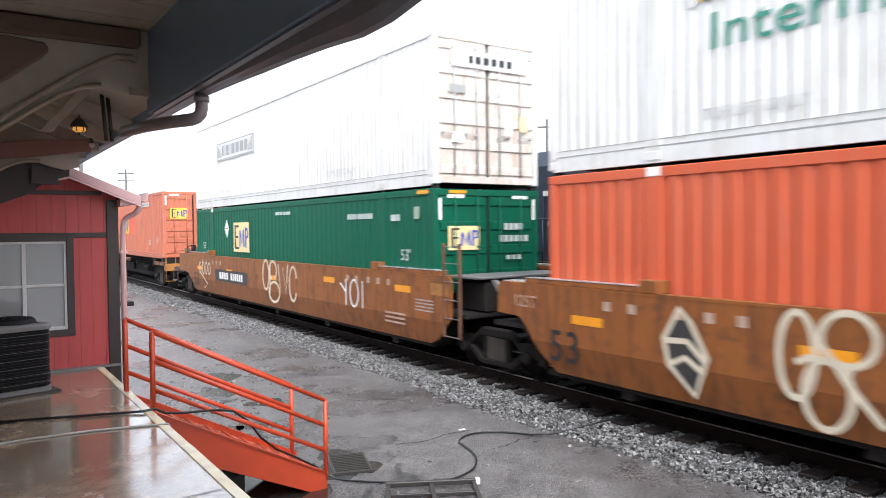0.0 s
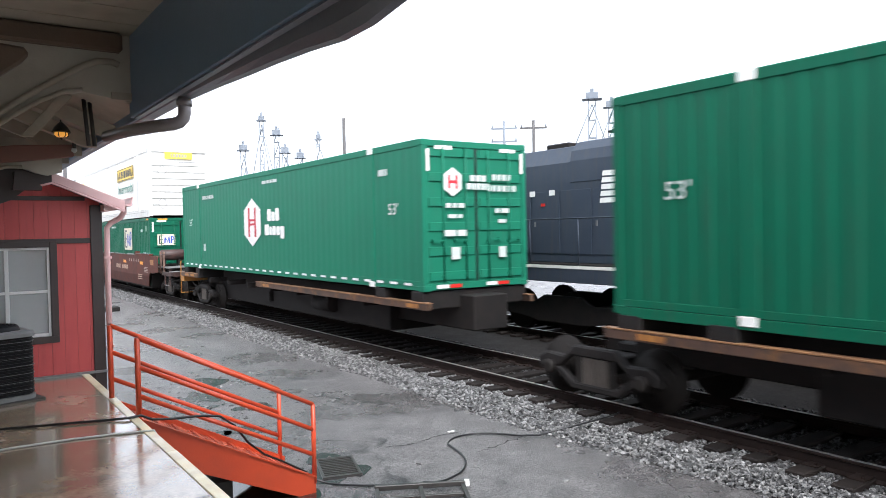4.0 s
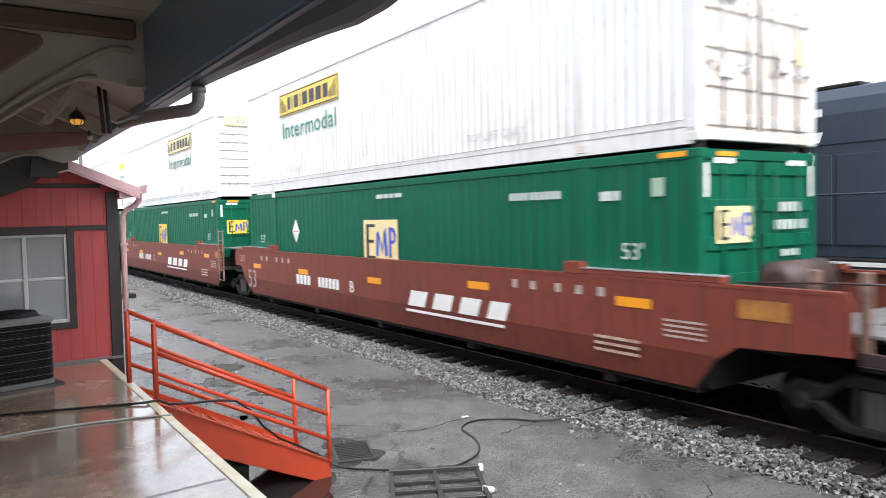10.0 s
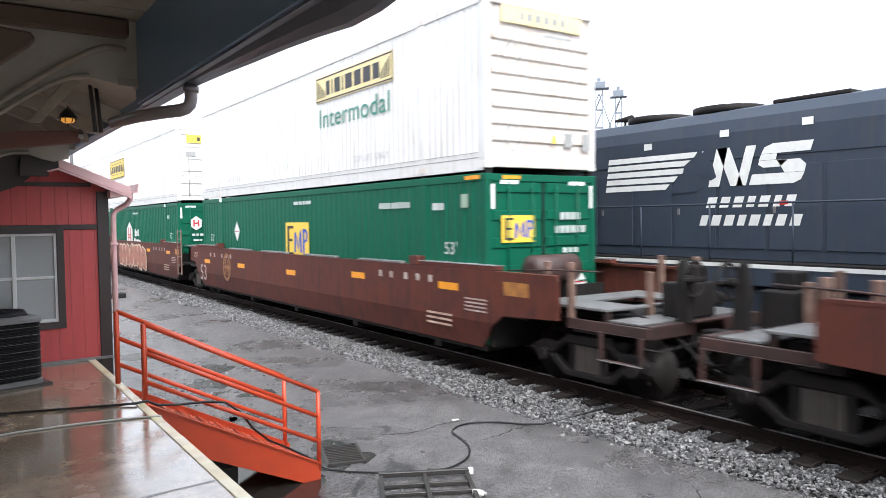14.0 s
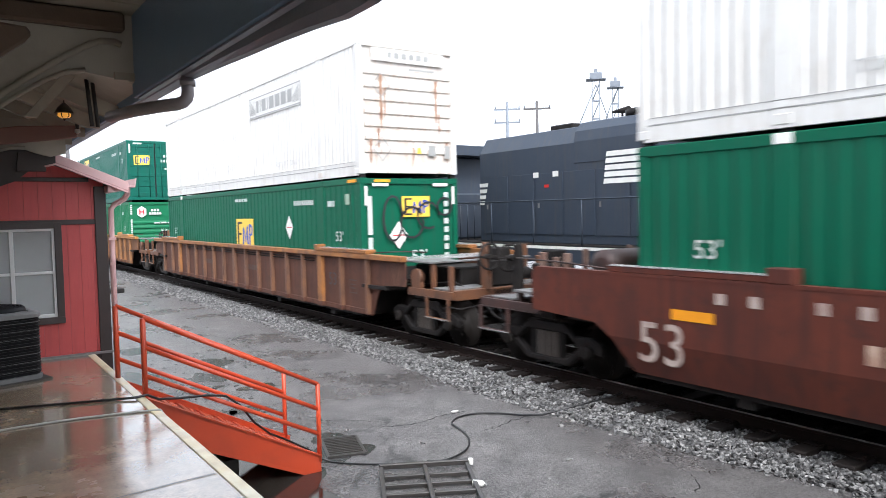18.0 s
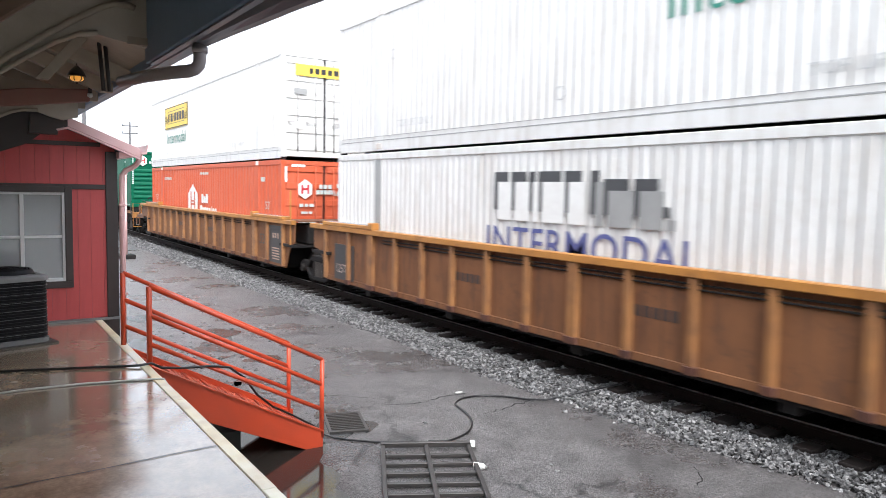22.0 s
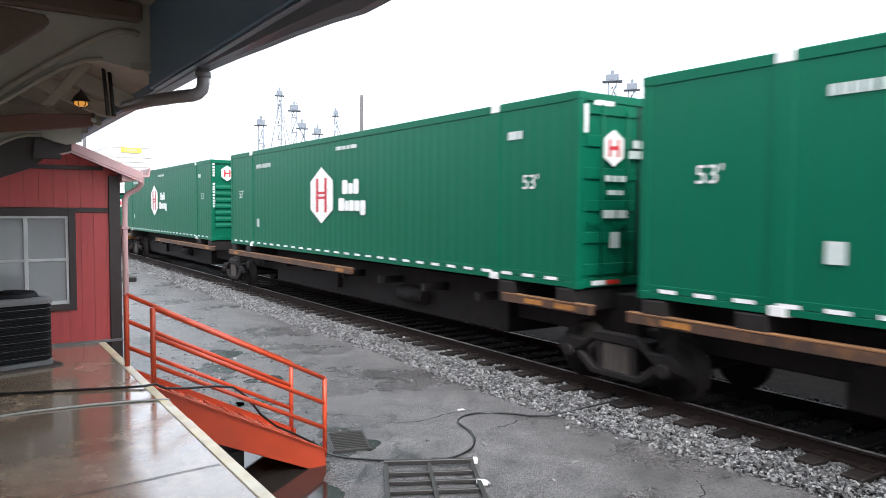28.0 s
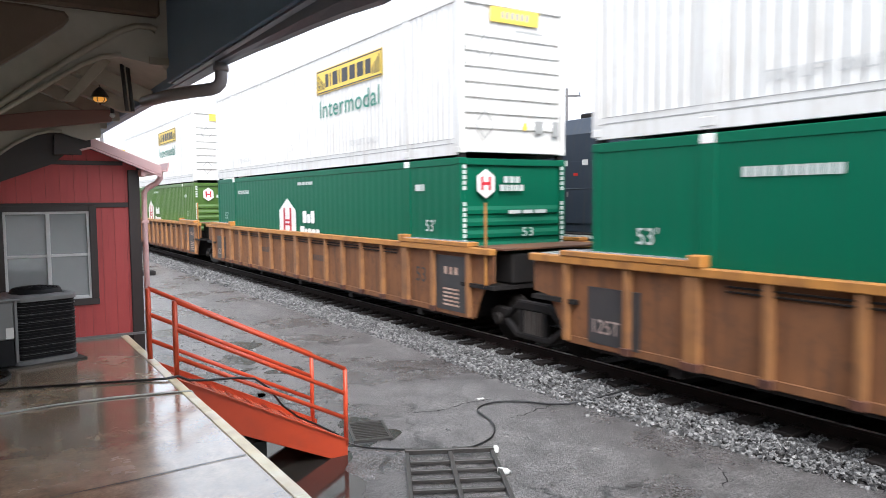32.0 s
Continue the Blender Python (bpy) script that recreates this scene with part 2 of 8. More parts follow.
# black paint raised towards blue, so the colour holds the haze; dirt on top
LOCO = material("black_loco_paint_with_haze", (0.033, 0.044, 0.064), 0.5, second=(0.05, 0.06, 0.076), scale=1.5, dirt=(0.06, 0.058, 0.058), dirt_amount=0.45, streak=1, spec=0.25)
SHED_RED = material("red_board_siding", (0.57, 0.092, 0.09), 0.5, second=(0.48, 0.072, 0.07), scale=2.5, dirt=(0.24, 0.045, 0.042), dirt_amount=0.3, streak=1)
DARK_TRIM = material("dark_brown_trim", (0.04, 0.03, 0.028), 0.45, second=(0.055, 0.04, 0.036), scale=6)
PINK_GUTTER = material("pale_pink_gutter", (0.78, 0.5, 0.49), 0.4, second=(0.7, 0.44, 0.43), scale=3)
RAIL_ORANGE = material("orange_railing_paint", (0.62, 0.075, 0.025), 0.33, second=(0.5, 0.06, 0.025), scale=4, dirt=(0.25, 0.05, 0.03), dirt_amount=0.35)
RAMP_ORANGE = material("orange_ramp_steel", (0.5, 0.06, 0.02), 0.3, second=(0.4, 0.05, 0.02), scale=3, dirt=(0.2, 0.05, 0.03), dirt_amount=0.35)
RAMP_WORN = material("wet_ramp_plate", (0.55, 0.16, 0.1), 0.2, second=(0.45, 0.1, 0.06), scale=6)
WINDOW_WHITE = material("white_window_frame", (0.78, 0.78, 0.77), 0.4)
AC_DARK = material("dark_louvre_metal", (0.018, 0.018, 0.02), 0.5, second=(0.026, 0.025, 0.026), scale=6, spec=0.12)
AC_GREY = material("grey_cabinet_metal", (0.21, 0.21, 0.21), 0.4, second=(0.17, 0.17, 0.17), scale=5)
RUBBER = material("black_rubber", (0.014, 0.014, 0.015), 0.35)
CORD = material("white_cord", (0.55, 0.55, 0.53), 0.5)
IRON = material("wet_black_iron", (0.03, 0.028, 0.027), 0.35, second=(0.05, 0.04, 0.035), scale=9)
SOFFIT = material("beige_soffit_boards", (0.5, 0.47, 0.4), 0.6, second=(0.4, 0.36, 0.3), scale=3, dirt=(0.24, 0.2, 0.16), dirt_amount=0.5)
SOFFIT_RED = material("reddish_beam_wood", (0.24, 0.12, 0.095), 0.55, second=(0.22, 0.1, 0.08), scale=3)
BROWN_WOOD = material("brown_brace_wood", (0.15, 0.1, 0.07), 0.55, second=(0.1, 0.07, 0.045), scale=4)
# light blue base imitates the bright sky's glare over the dark fascia
FASCIA = material("fascia_paint_with_glare", (0.2, 0.31, 0.46), 0.36, second=(0.16, 0.25, 0.37), scale=3)
GUTTER = material("dark_blue_gutter_metal", (0.2, 0.22, 0.27), 0.28, second=(0.15, 0.165, 0.2), scale=3)
PIPE = material("grey_downpipe_metal", (0.3, 0.27, 0.28), 0.35, second=(0.24, 0.21, 0.22), scale=4)
TIE = material("creosote_tie", (0.014, 0.011, 0.01), 0.7, second=(0.026, 0.02, 0.017), scale=5, jitter=0.3, spec=0.2)
FAR_STEEL = material("far_grey_steel", (0.17, 0.19, 0.22), 0.6, second=(0.13, 0.15, 0.18))
POLE_WOOD = material("weathered_pole_wood", (0.09, 0.085, 0.085), 0.8)
LAMP_GLOW = material("warm_lamp_glass", (0.45, 0.24, 0.08), 0.3, emit=((1.0, 0.42, 0.06), 0.16))


def glass(name, tint):
    m = bpy.data.materials.new(name)
    m.use_nodes = True
    b = m.node_tree.nodes["Principled BSDF"]
    b.inputs["Base Color"].default_value = (*tint, 1)
    b.inputs["Roughness"].default_value, b.inputs["IOR"].default_value = 0.04, 1.45
    b.inputs["Transmission Weight"].default_value = 0.5
    return m


PANE = glass("window_glass", (0.6, 0.62, 0.62))


def wet_ground(name, dry, dark, scale, rough_dry, rough_wet, wet_from, wet_to, grain, bump, crack=0.0, spec=0.5, speck=0.7, coat=0.0, depth=0.01):
    """Wet paving: rough grain, cracks, and smooth films of water in broad patches."""
    m = bpy.data.materials.new(name)
    m.use_nodes = True
    n, l = m.node_tree.nodes, m.node_tree.links
    b = n["Principled BSDF"]
    b.inputs["Specular IOR Level"].default_value = spec
    b.inputs["Coat Weight"].default_value, b.inputs["Coat Roughness"].default_value = coat, 0.11
    co = n.new("ShaderNodeTexCoord")

    def noise_tex(s, d=6.0, r=0.6):
        t = n.new("ShaderNodeTexNoise")
        t.inputs["Scale"].default_value, t.inputs["Detail"].default_value, t.inputs["Roughness"].default_value = s, d, r
        l.new(co.outputs["Object"], t.inputs["Vector"])
        return t

    def rng(src, a, bb, c, d):
        r = n.new("ShaderNodeMapRange")
        for k, v in zip(("From Min", "From Max", "To Min", "To Max"), (a, bb, c, d)):
            r.inputs[k].default_value = v
        l.new(src, r.inputs["Value"])
        return r.outputs["Result"]

    film = noise_tex(scale)
    stone = noise_tex(grain, 3.0, 0.6)
    mid = noise_tex(scale * 7, 5.0)
    wet = rng(film.outputs["Fac"], wet_from, wet_to, 0.0, 1.0)
    mix = n.new("ShaderNodeMix")
    mix.data_type = "RGBA"
    mix.inputs["A"].default_value, mix.inputs["B"].default_value = (*dry, 1), (*dark, 1)
    l.new(wet, mix.inputs["Factor"])
    spk = n.new("ShaderNodeMix")
    spk.data_type = "RGBA"
    spk.blend_type = "MULTIPLY"
    spk.inputs["Factor"].default_value = 1.0
    l.new(mix.outputs["Result"], spk.inputs["A"])
    tone = n.new("ShaderNodeMath")
    tone.operation = "MULTIPLY"
    l.new(rng(stone.outputs["Fac"], 0.34, 0.66, 1 - speck, 1 + speck), tone.inputs[0])
    l.new(rng(mid.outputs["Fac"], 0.3, 0.7, 0.65, 1.3), tone.inputs[1])
    l.new(tone.outputs["Value"], spk.inputs["B"])
    out = spk.outputs["Result"]
    height = stone.outputs["Fac"]
    if crack:
        warp = n.new("ShaderNodeVectorMath")
        warp.operation = "MULTIPLY_ADD"
        wob = noise_tex(1.3, 5.0)
        l.new(wob.outputs["Color"], warp.inputs[0])
        warp.inputs[1].default_value = (1.1, 1.1, 0)
        l.new(co.outputs["Object"], warp.inputs[2])
        vor = n.new("ShaderNodeTexVoronoi")
        vor.feature = "DISTANCE_TO_EDGE"
        vor.inputs["Scale"].default_value = crack
        l.new(warp.outputs["Vector"], vor.inputs["Vector"])
        line = rng(vor.outputs["Distance"], 0.0, 0.012, 0.15, 1.0)
        keep = n.new("ShaderNodeMath")
        keep.operation = "MAXIMUM"
        l.new(line, keep.inputs[0])
        l.new(rng(noise_tex(0.5, 2.0).outputs["Fac"], 0.42, 0.52, 0.0, 1.0), keep.inputs[1])
        cm = n.new("ShaderNodeMix")
        cm.data_type = "RGBA"
        cm.blend_type = "MULTIPLY"
        cm.inputs["Factor"].default_value = 1.0
        l.new(out, cm.inputs["A"])
        l.new(keep.outputs["Value"], cm.inputs["B"])
        out = cm.outputs["Result"]
    l.new(out, b.inputs["Base Color"])
    l.new(rng(film.outputs["Fac"], wet_from, wet_to, rough_dry, rough_wet), b.inputs["Roughness"])
    bp = n.new("ShaderNodeBump")
    bp.inputs["Distance"].default_value = depth
    l.new(rng(film.outputs["Fac"], wet_from, wet_to, bump, bump * 0.12), bp.inputs["Strength"])
    l.new(height, bp.inputs["Height"])
    l.new(bp.outputs["Normal"], b.inputs["Normal"])
    return m


ASPHALT = wet_ground("wet_asphalt", (0.124, 0.116, 0.114), (0.052, 0.047, 0.046), 0.45, 0.36, 0.16, 0.42, 0.72, 62, 1.0, crack=0.33, speck=1.0, depth=0.02, spec=0.8)
DECK = wet_ground("wet_concrete_deck", (0.37, 0.275, 0.19), (0.22, 0.155, 0.1), 0.8, 0.3, 0.14, 0.35, 0.6, 40, 0.03, spec=0.8, speck=0.14, coat=0.75)
# near-black base colour carries the shade beneath the train
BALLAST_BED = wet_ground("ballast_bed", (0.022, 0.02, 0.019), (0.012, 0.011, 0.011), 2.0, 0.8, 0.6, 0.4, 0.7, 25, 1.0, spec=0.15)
PUDDLE = material("puddle_water", (0.02, 0.018, 0.016), 0.1, second=(0.03, 0.026, 0.022), scale=2, grain=5, bump=0.03, spec=0.6)


def stone_material(name, dark, mid, light):
    m = bpy.data.materials.new(name)
    m.use_nodes = True
    n, l = m.node_tree.nodes, m.node_tree.links
    b = n["Principled BSDF"]
    g = n.new("ShaderNodeNewGeometry")
    r = n.new("ShaderNodeValToRGB")
    r.color_ramp.elements[0].color, r.color_ramp.elements[1].color = (*dark, 1), (*light, 1)
    e = r.color_ramp.elements.new(0.6)
    e.color = (*mid, 1)
    l.new(g.outputs["Random Per Island"], r.inputs["Fac"])
    l.new(r.outputs["Color"], b.inputs["Base Color"])
    b.inputs["Roughness"].default_value = 0.42
    return m


STONE = stone_material("wet_ballast_stone", (0.022, 0.021, 0.021), (0.088, 0.086, 0.085), (0.24, 0.236, 0.23))
# darker copy of STONE, with the shade under the cars in its colour
STONE_DARK = stone_material("shaded_ballast_stone", (0.01, 0.009, 0.009), (0.02, 0.018, 0.017), (0.05, 0.047, 0.045))


# ---- mesh helpers ----
class Shape:
    """Collects vertices and faces of one part."""

    def __init__(self):
        self.v, self.f, self.smooth = [], [], []

    def add(self, verts, faces, smooth=False):
        o = len(self.v)
        self.v += [tuple(p) for p in verts]
        self.f += [tuple(i + o for i in f) for f in faces]
        self.smooth += [smooth] * len(faces)
        return self

    def box(self, x0, x1, y0, y1, z0, z1, m=None):
        p = [(x, y, z) for z in (z0, z1) for y in (y0, y1) for x in (x0, x1)]
        if m is not None:
            p = [m @ Vector(q) for q in p]
        return self.add(p, [(0, 2, 3, 1), (4, 5, 7, 6), (0, 1, 5, 4), (2, 6, 7, 3), (0, 4, 6, 2), (1, 3, 7, 5)])

    def prism(self, pts, axis, a, b):
        """Outline pts in the plane across axis, pulled from a to b. The plane's axes: x -> (y, z), y -> (x, z), z -> (x, y)."""
        put = {"x": lambda u, v, w: (w, u, v), "y": lambda u, v, w: (u, w, v), "z": lambda u, v, w: (u, v, w)}[axis]
        n = len(pts)
        area = sum(pts[i][0] * pts[(i + 1) % n][1] - pts[(i + 1) % n][0] * pts[i][1] for i in range(n))
        flip = (area > 0) == (axis == "y")
        if a > b:
            a, b = b, a
        q = list(reversed(pts)) if flip else list(pts)
        verts = [put(u, v, a) for u, v in q] + [put(u, v, b) for u, v in q]
        if area < 0:
            pass
        faces = [tuple(reversed(range(n))), tuple(range(n, 2 * n))] + [(i, (i + 1) % n, n + (i + 1) % n, n + i) for i in range(n)]
        return self.add(verts, faces)

    def tube(self, pts, r, seg=8, cap=True):
        pts = [Vector(p) for p in pts]
        rings, up = [], None
        for i, p in enumerate(pts):
            d = (pts[min(i + 1, len(pts) - 1)] - pts[max(i - 1, 0)]).normalized()
            if up is None or abs(up.dot(d)) > 0.95:
                up = Vector((0, 0, 1)) if abs(d.z) < 0.9 else Vector((1, 0, 0))
            s = d.cross(up).normalized()
            up = s.cross(d).normalized()
            rr = r[i] if isinstance(r, (list, tuple)) else r
            rings.append([p + (s * math.cos(2 * math.pi * k / seg) + up * math.sin(2 * math.pi * k / seg)) * rr for k in range(seg)])
        verts = [q for ring in rings for q in ring]
        faces = [(i * seg + k, i * seg + (k + 1) % seg, (i + 1) * seg + (k + 1) % seg, (i + 1) * seg + k) for i in range(len(pts) - 1) for k in range(seg)]
        self.add(verts, faces, True)
        if cap:
            n = len(self.v) - len(verts)
            self.f += [tuple(n + k for k in reversed(range(seg))), tuple(n + (len(pts) - 1) * seg + k for k in range(seg))]
            self.smooth += [False, False]
        return self

    def corrugated(self, x, y0, y1, z0, z1, pitch, depth, facing=-1):
        """A wall in the plane x whose folds run upright; depth goes inwards, away from facing."""
        n = max(1, round((y1 - y0) / pitch))
        p = (y1 - y0) / n
        line = []
        for i in range(n):
            a = y0 + i * p
            line += [(a, 0), (a + p * 0.4, 0), (a + p * 0.5, depth), (a + p * 0.9, depth)]
        line.append((y1, 0))
        verts = [(x - facing * d, y, z) for y, d in line for z in (z0, z1)]
        faces = [(2 * i, 2 * i + 1, 2 * i + 3, 2 * i + 2) if facing < 0 else (2 * i, 2 * i + 2, 2 * i + 3, 2 * i + 1) for i in range(len(line) - 1)]
        return self.add(verts, faces)

    def lean(self, z, slope):
        """Cuts the part at height z and leans what is below it."""
        bm = bmesh.new()
        vs = [bm.verts.new(p) for p in self.v]
        for f in self.f:
            bm.faces.new([vs[i] for i in f])
        bmesh.ops.bisect_plane(bm, geom=bm.verts[:] + bm.edges[:] + bm.faces[:], plane_co=(0, 0, z), plane_no=(0, 0, 1))
        bm.verts.index_update()
        self.v = [(p.co.x + slope * max(0.0, z - p.co.z), p.co.y, p.co.z) for p in bm.verts]
        self.f = [tuple(p.index for p in f.verts) for f in bm.faces]
        self.smooth = [False] * len(self.f)
        bm.free()
        return self

    def mesh(self, name, mat, bevel=0.0):
        me = bpy.data.meshes.new(name)
        me.from_pydata(self.v, [], self.f)
        me.polygons.foreach_set("use_smooth", self.smooth)
        bm = bmesh.new()
        bm.from_mesh(me)
        bmesh.ops.recalc_face_normals(bm, faces=bm.faces)
        if bevel:
            edges = [e for e in bm.edges if len(e.link_faces) == 2 and e.calc_face_angle(0) > 0.9]
            bmesh.ops.bevel(bm, geom=edges, offset=bevel, segments=1, affect="EDGES", clamp_overlap=True)
        bm.to_mesh(me)
        bm.free()
        me.materials.append(mat)
        return me


def put(name, me, parent=None, m=None, label=""):
    ob = new(name, me)
    if m is not None:
        ob.matrix_basis = m
    if parent is not None:
        ob.parent = parent
    if label:
        ob["label"] = label
    return ob


def part(name, shape, mat, parent=None, label="", bevel=0.0, m=None):
    return put(name, shape.mesh(name, mat, bevel), parent, m, label)


STORE = {}


def stored(key, make):
    """One mesh for all alike parts."""
    if key not in STORE:
        STORE[key] = make()
    return STORE[key]


def thing(name, label, category, m=None, group="", kind=""):
    ob = new(name)
    ob.empty_display_size = 0.2
    if m is not None:
        ob.matrix_basis = m
    return tagged(ob, label, category, group, kind)


SIDE = Matrix(((0, 0, -1, 0), (-1, 0, 0, 0), (0, 1, 0, 0), (0, 0, 0, 1)))
END = Matrix(((1, 0, 0, 0), (0, 0, -1, 0), (0, 1, 0, 0), (0, 0, 0, 1)))


def decal(name, polys, mat, parent, at, face=SIDE, label=""):
    """Flat painted marks: polygons in a face's own (right, up), laid at a point of it."""
    key = (name, mat.name, repr(polys))

    def make():
        s = Shape()
        for p in polys:
            s.add([(u, v, 0) for u, v in p], [tuple(range(len(p)))])
        me = bpy.data.meshes.new(name)
        me.from_pydata(s.v, [], s.f)
        bm = bmesh.new()
        bm.from_mesh(me)
        bmesh.ops.remove_doubles(bm, verts=bm.verts, dist=0.0005)
        for f in bm.faces:
            f.normal_update()
            if f.normal.z < 0:
                f.normal_flip()
        bm.to_mesh(me)
        bm.free()
        me.materials.append(mat)
        return me

    return put(name, stored(key, make), parent, Matrix.Translation(at) @ face, label)


def lettering(name, text, size, mat, parent, at, face=SIDE, width=1.0, label="", slant=0.0):
    def make():
        cu = bpy.data.curves.new(name, "FONT")
        cu.body, cu.size, cu.shear = text, size, slant
        cu.align_x = "CENTER"
        cu.space_character = 1.05
        cu.offset = 0.005 * size
        ob = bpy.data.objects.new(name, cu)
        scene.collection.objects.link(ob)
        bpy.context.view_layer.update()
        me = bpy.data.meshes.new_from_object(ob)
        bpy.data.objects.remove(ob)
        me.materials.clear()
        me.materials.append(mat)
        return me

    me = stored(("text", text, size, mat.name, slant), make)
    return put(name, me, parent, Matrix.Translation(at) @ face @ Matrix.Diagonal((width, 1, 1, 1)), label)


def rect(u, v, w, h, slant=0.0):
    return [(u, v), (u + w, v), (u + w + slant, v + h), (u + slant, v + h)]


def bars(widths, h, gap, v=0.0, slant=0.0, centre=True):
    """A row of plain bars in place of words."""
    total = sum(widths) + gap * (len(widths) - 1)
    u, out = (-total / 2 if centre else 0.0), []
    for w in widths:
        out.append(rect(u, v, w, h, slant))
        u += w + gap
    return out


def ribbon(pts, w):
    """A painted stroke along a line: mitred quads that share their ends."""
    edge = []
    closed = math.dist(pts[0], pts[-1]) < 1e-6
    for i, (a, b) in enumerate(pts):
        p = pts[i - 1] if i else (pts[-2] if closed else pts[0])
        q = pts[i + 1] if i + 1 < len(pts) else (pts[1] if closed else pts[-1])
        l = math.hypot(q[0] - p[0], q[1] - p[1]) or 1
        nx, ny = -(q[1] - p[1]) / l * w / 2, (q[0] - p[0]) / l * w / 2
        edge.append(((a + nx, b + ny), (a - nx, b - ny)))
    return [[e[0], e[1], f[1], f[0]] for e, f in zip(edge, edge[1:])]


def arc(cu, cv, ru, rv, a0, a1, n=14):
    return [(cu + ru * math.cos(radians(a0 + (a1 - a0) * k / n)), cv + rv * math.sin(radians(a0 + (a1 - a0) * k / n))) for k in range(n + 1)]


# ---- ground, ballast and tracks ----
GROUND = -0.25
TRACK_X, TRACK2_X = 8.815, 13.2


def ground_sheet():
    s = Shape()
    xs = [-600, -60, 0, 4, 8, 20, 60, 600]
    ys = [-600, -60, -10, 0, 5, 10, 20, 60, 150, 900]
    s.add([(x, y, GROUND) for y in ys for x in xs],
          [(j * len(xs) + i, j * len(xs) + i + 1, (j + 1) * len(xs) + i + 1, (j + 1) * len(xs) + i) for j in range(len(ys) - 1) for i in range(len(xs) - 1)])
    tagged(part("ground", s, ASPHALT), "wet grey asphalt yard with cracks and damp patches", "ground", kind="structure")


def edge_x(y):
    """Where the asphalt stops and the ballast starts."""
    for (a, b), (c, d) in zip(EDGE, EDGE[1:]):
        if a <= y <= c:
            return b + (d - b) * (y - a) / (c - a)
    return EDGE[-1][1]


EDGE = ((-60.0, 7.2), (2.0, 7.15), (3.6, 7.05), (5.3, 6.85), (6.9, 6.75), (8.4, 6.66), (9.5, 6.7), (11.2, 6.76), (13.5, 6.74), (17.0, 6.68), (25.0, 6.7), (37.0, 6.7), (60.0, 6.9), (200.0, 7.1))


def bed_height(x, y):
    """Ballast surface: from the asphalt up to the tie tops."""
    e = edge_x(y)
    top = -0.2
    if x < e:
        return GROUND - 0.03
    k = min(1.0, (x - e) / max(0.3, 7.4 - e))
    if x > TRACK_X - 1.3 and x < TRACK_X + 1.2 or abs(x - TRACK2_X) < 1.2:
        return top - 0.005
    return GROUND - 0.02 + (top - GROUND + 0.03) * (k ** 0.6)


def ballast_bed():
    s = Shape()
    ys = [-60 + 3 * i for i in range(90)]
    cols = 10
    verts = []
    for y in ys:
        e = edge_x(y)
        for i in range(cols):
            x = e - 0.02 + (16.6 - e) * (i / (cols - 1)) ** 1.7
            verts.append((x, y, bed_height(x, y) if i else GROUND - 0.05))
    s.add(verts, [(j * cols + i, j * cols + i + 1, (j + 1) * cols + i + 1, (j + 1) * cols + i) for j in range(len(ys) - 1) for i in range(cols - 1)])
    tagged(part("ballast_bed", s, BALLAST_BED), "wet bed of crushed stone under the tracks, coloured dark for the train's shade", "ballast bed", kind="structure")


TIE_STEP = 0.54
TIE_FIRST = -6.0


def stones(name, label, mat, spots, seed):
    """Crushed stone: squashed, turned lumps, joined into one mesh."""
    rng = np.random.default_rng(seed)
    base = np.array([(-1, -.6, -.5), (1, -.7, -.4), (.8, .8, -.5), (-.7, .9, -.4), (-.8, -.5, .5), (.6, -.6, .7), (.9, .6, .5), (-.5, .7, .6)], float)
    quads = np.array([(0, 3, 2, 1), (4, 5, 6, 7), (0, 1, 5, 4), (1, 2, 6, 5), (2, 3, 7, 6), (3, 0, 4, 7)])
    verts, faces = [], []
    for count, (x, y, size) in enumerate(spots):
        s = size * rng.uniform(0.6, 1.4)
        p = base * (1 + rng.uniform(-.3, .3, base.shape)) * (s, s * rng.uniform(.55, 1.0), s * rng.uniform(.45, .85))
        a, b, c = rng.uniform(0, 6.28), rng.normal(0, 0.4), rng.normal(0, 0.4)
        ca, sa, cb, sb, cc, sc = math.cos(a), math.sin(a), math.cos(b), math.sin(b), math.cos(c), math.sin(c)
        r = np.array([[ca, -sa, 0], [sa, ca, 0], [0, 0, 1]]) @ np.array([[cb, 0, sb], [0, 1, 0], [-sb, 0, cb]]) @ np.array([[1, 0, 0], [0, cc, -sc], [0, sc, cc]])
        verts.append(p @ r.T + (x, y, bed_height(x, y) + s * 0.3 + rng.uniform(-.004, .014)))
        faces.append(quads + count * 8)
    me = bpy.data.meshes.new(name)
    me.from_pydata(np.concatenate(verts).tolist(), [], np.concatenate(faces).tolist())
    me.materials.append(mat)
    tagged(put(name, me), label, "ballast", kind="stuff")


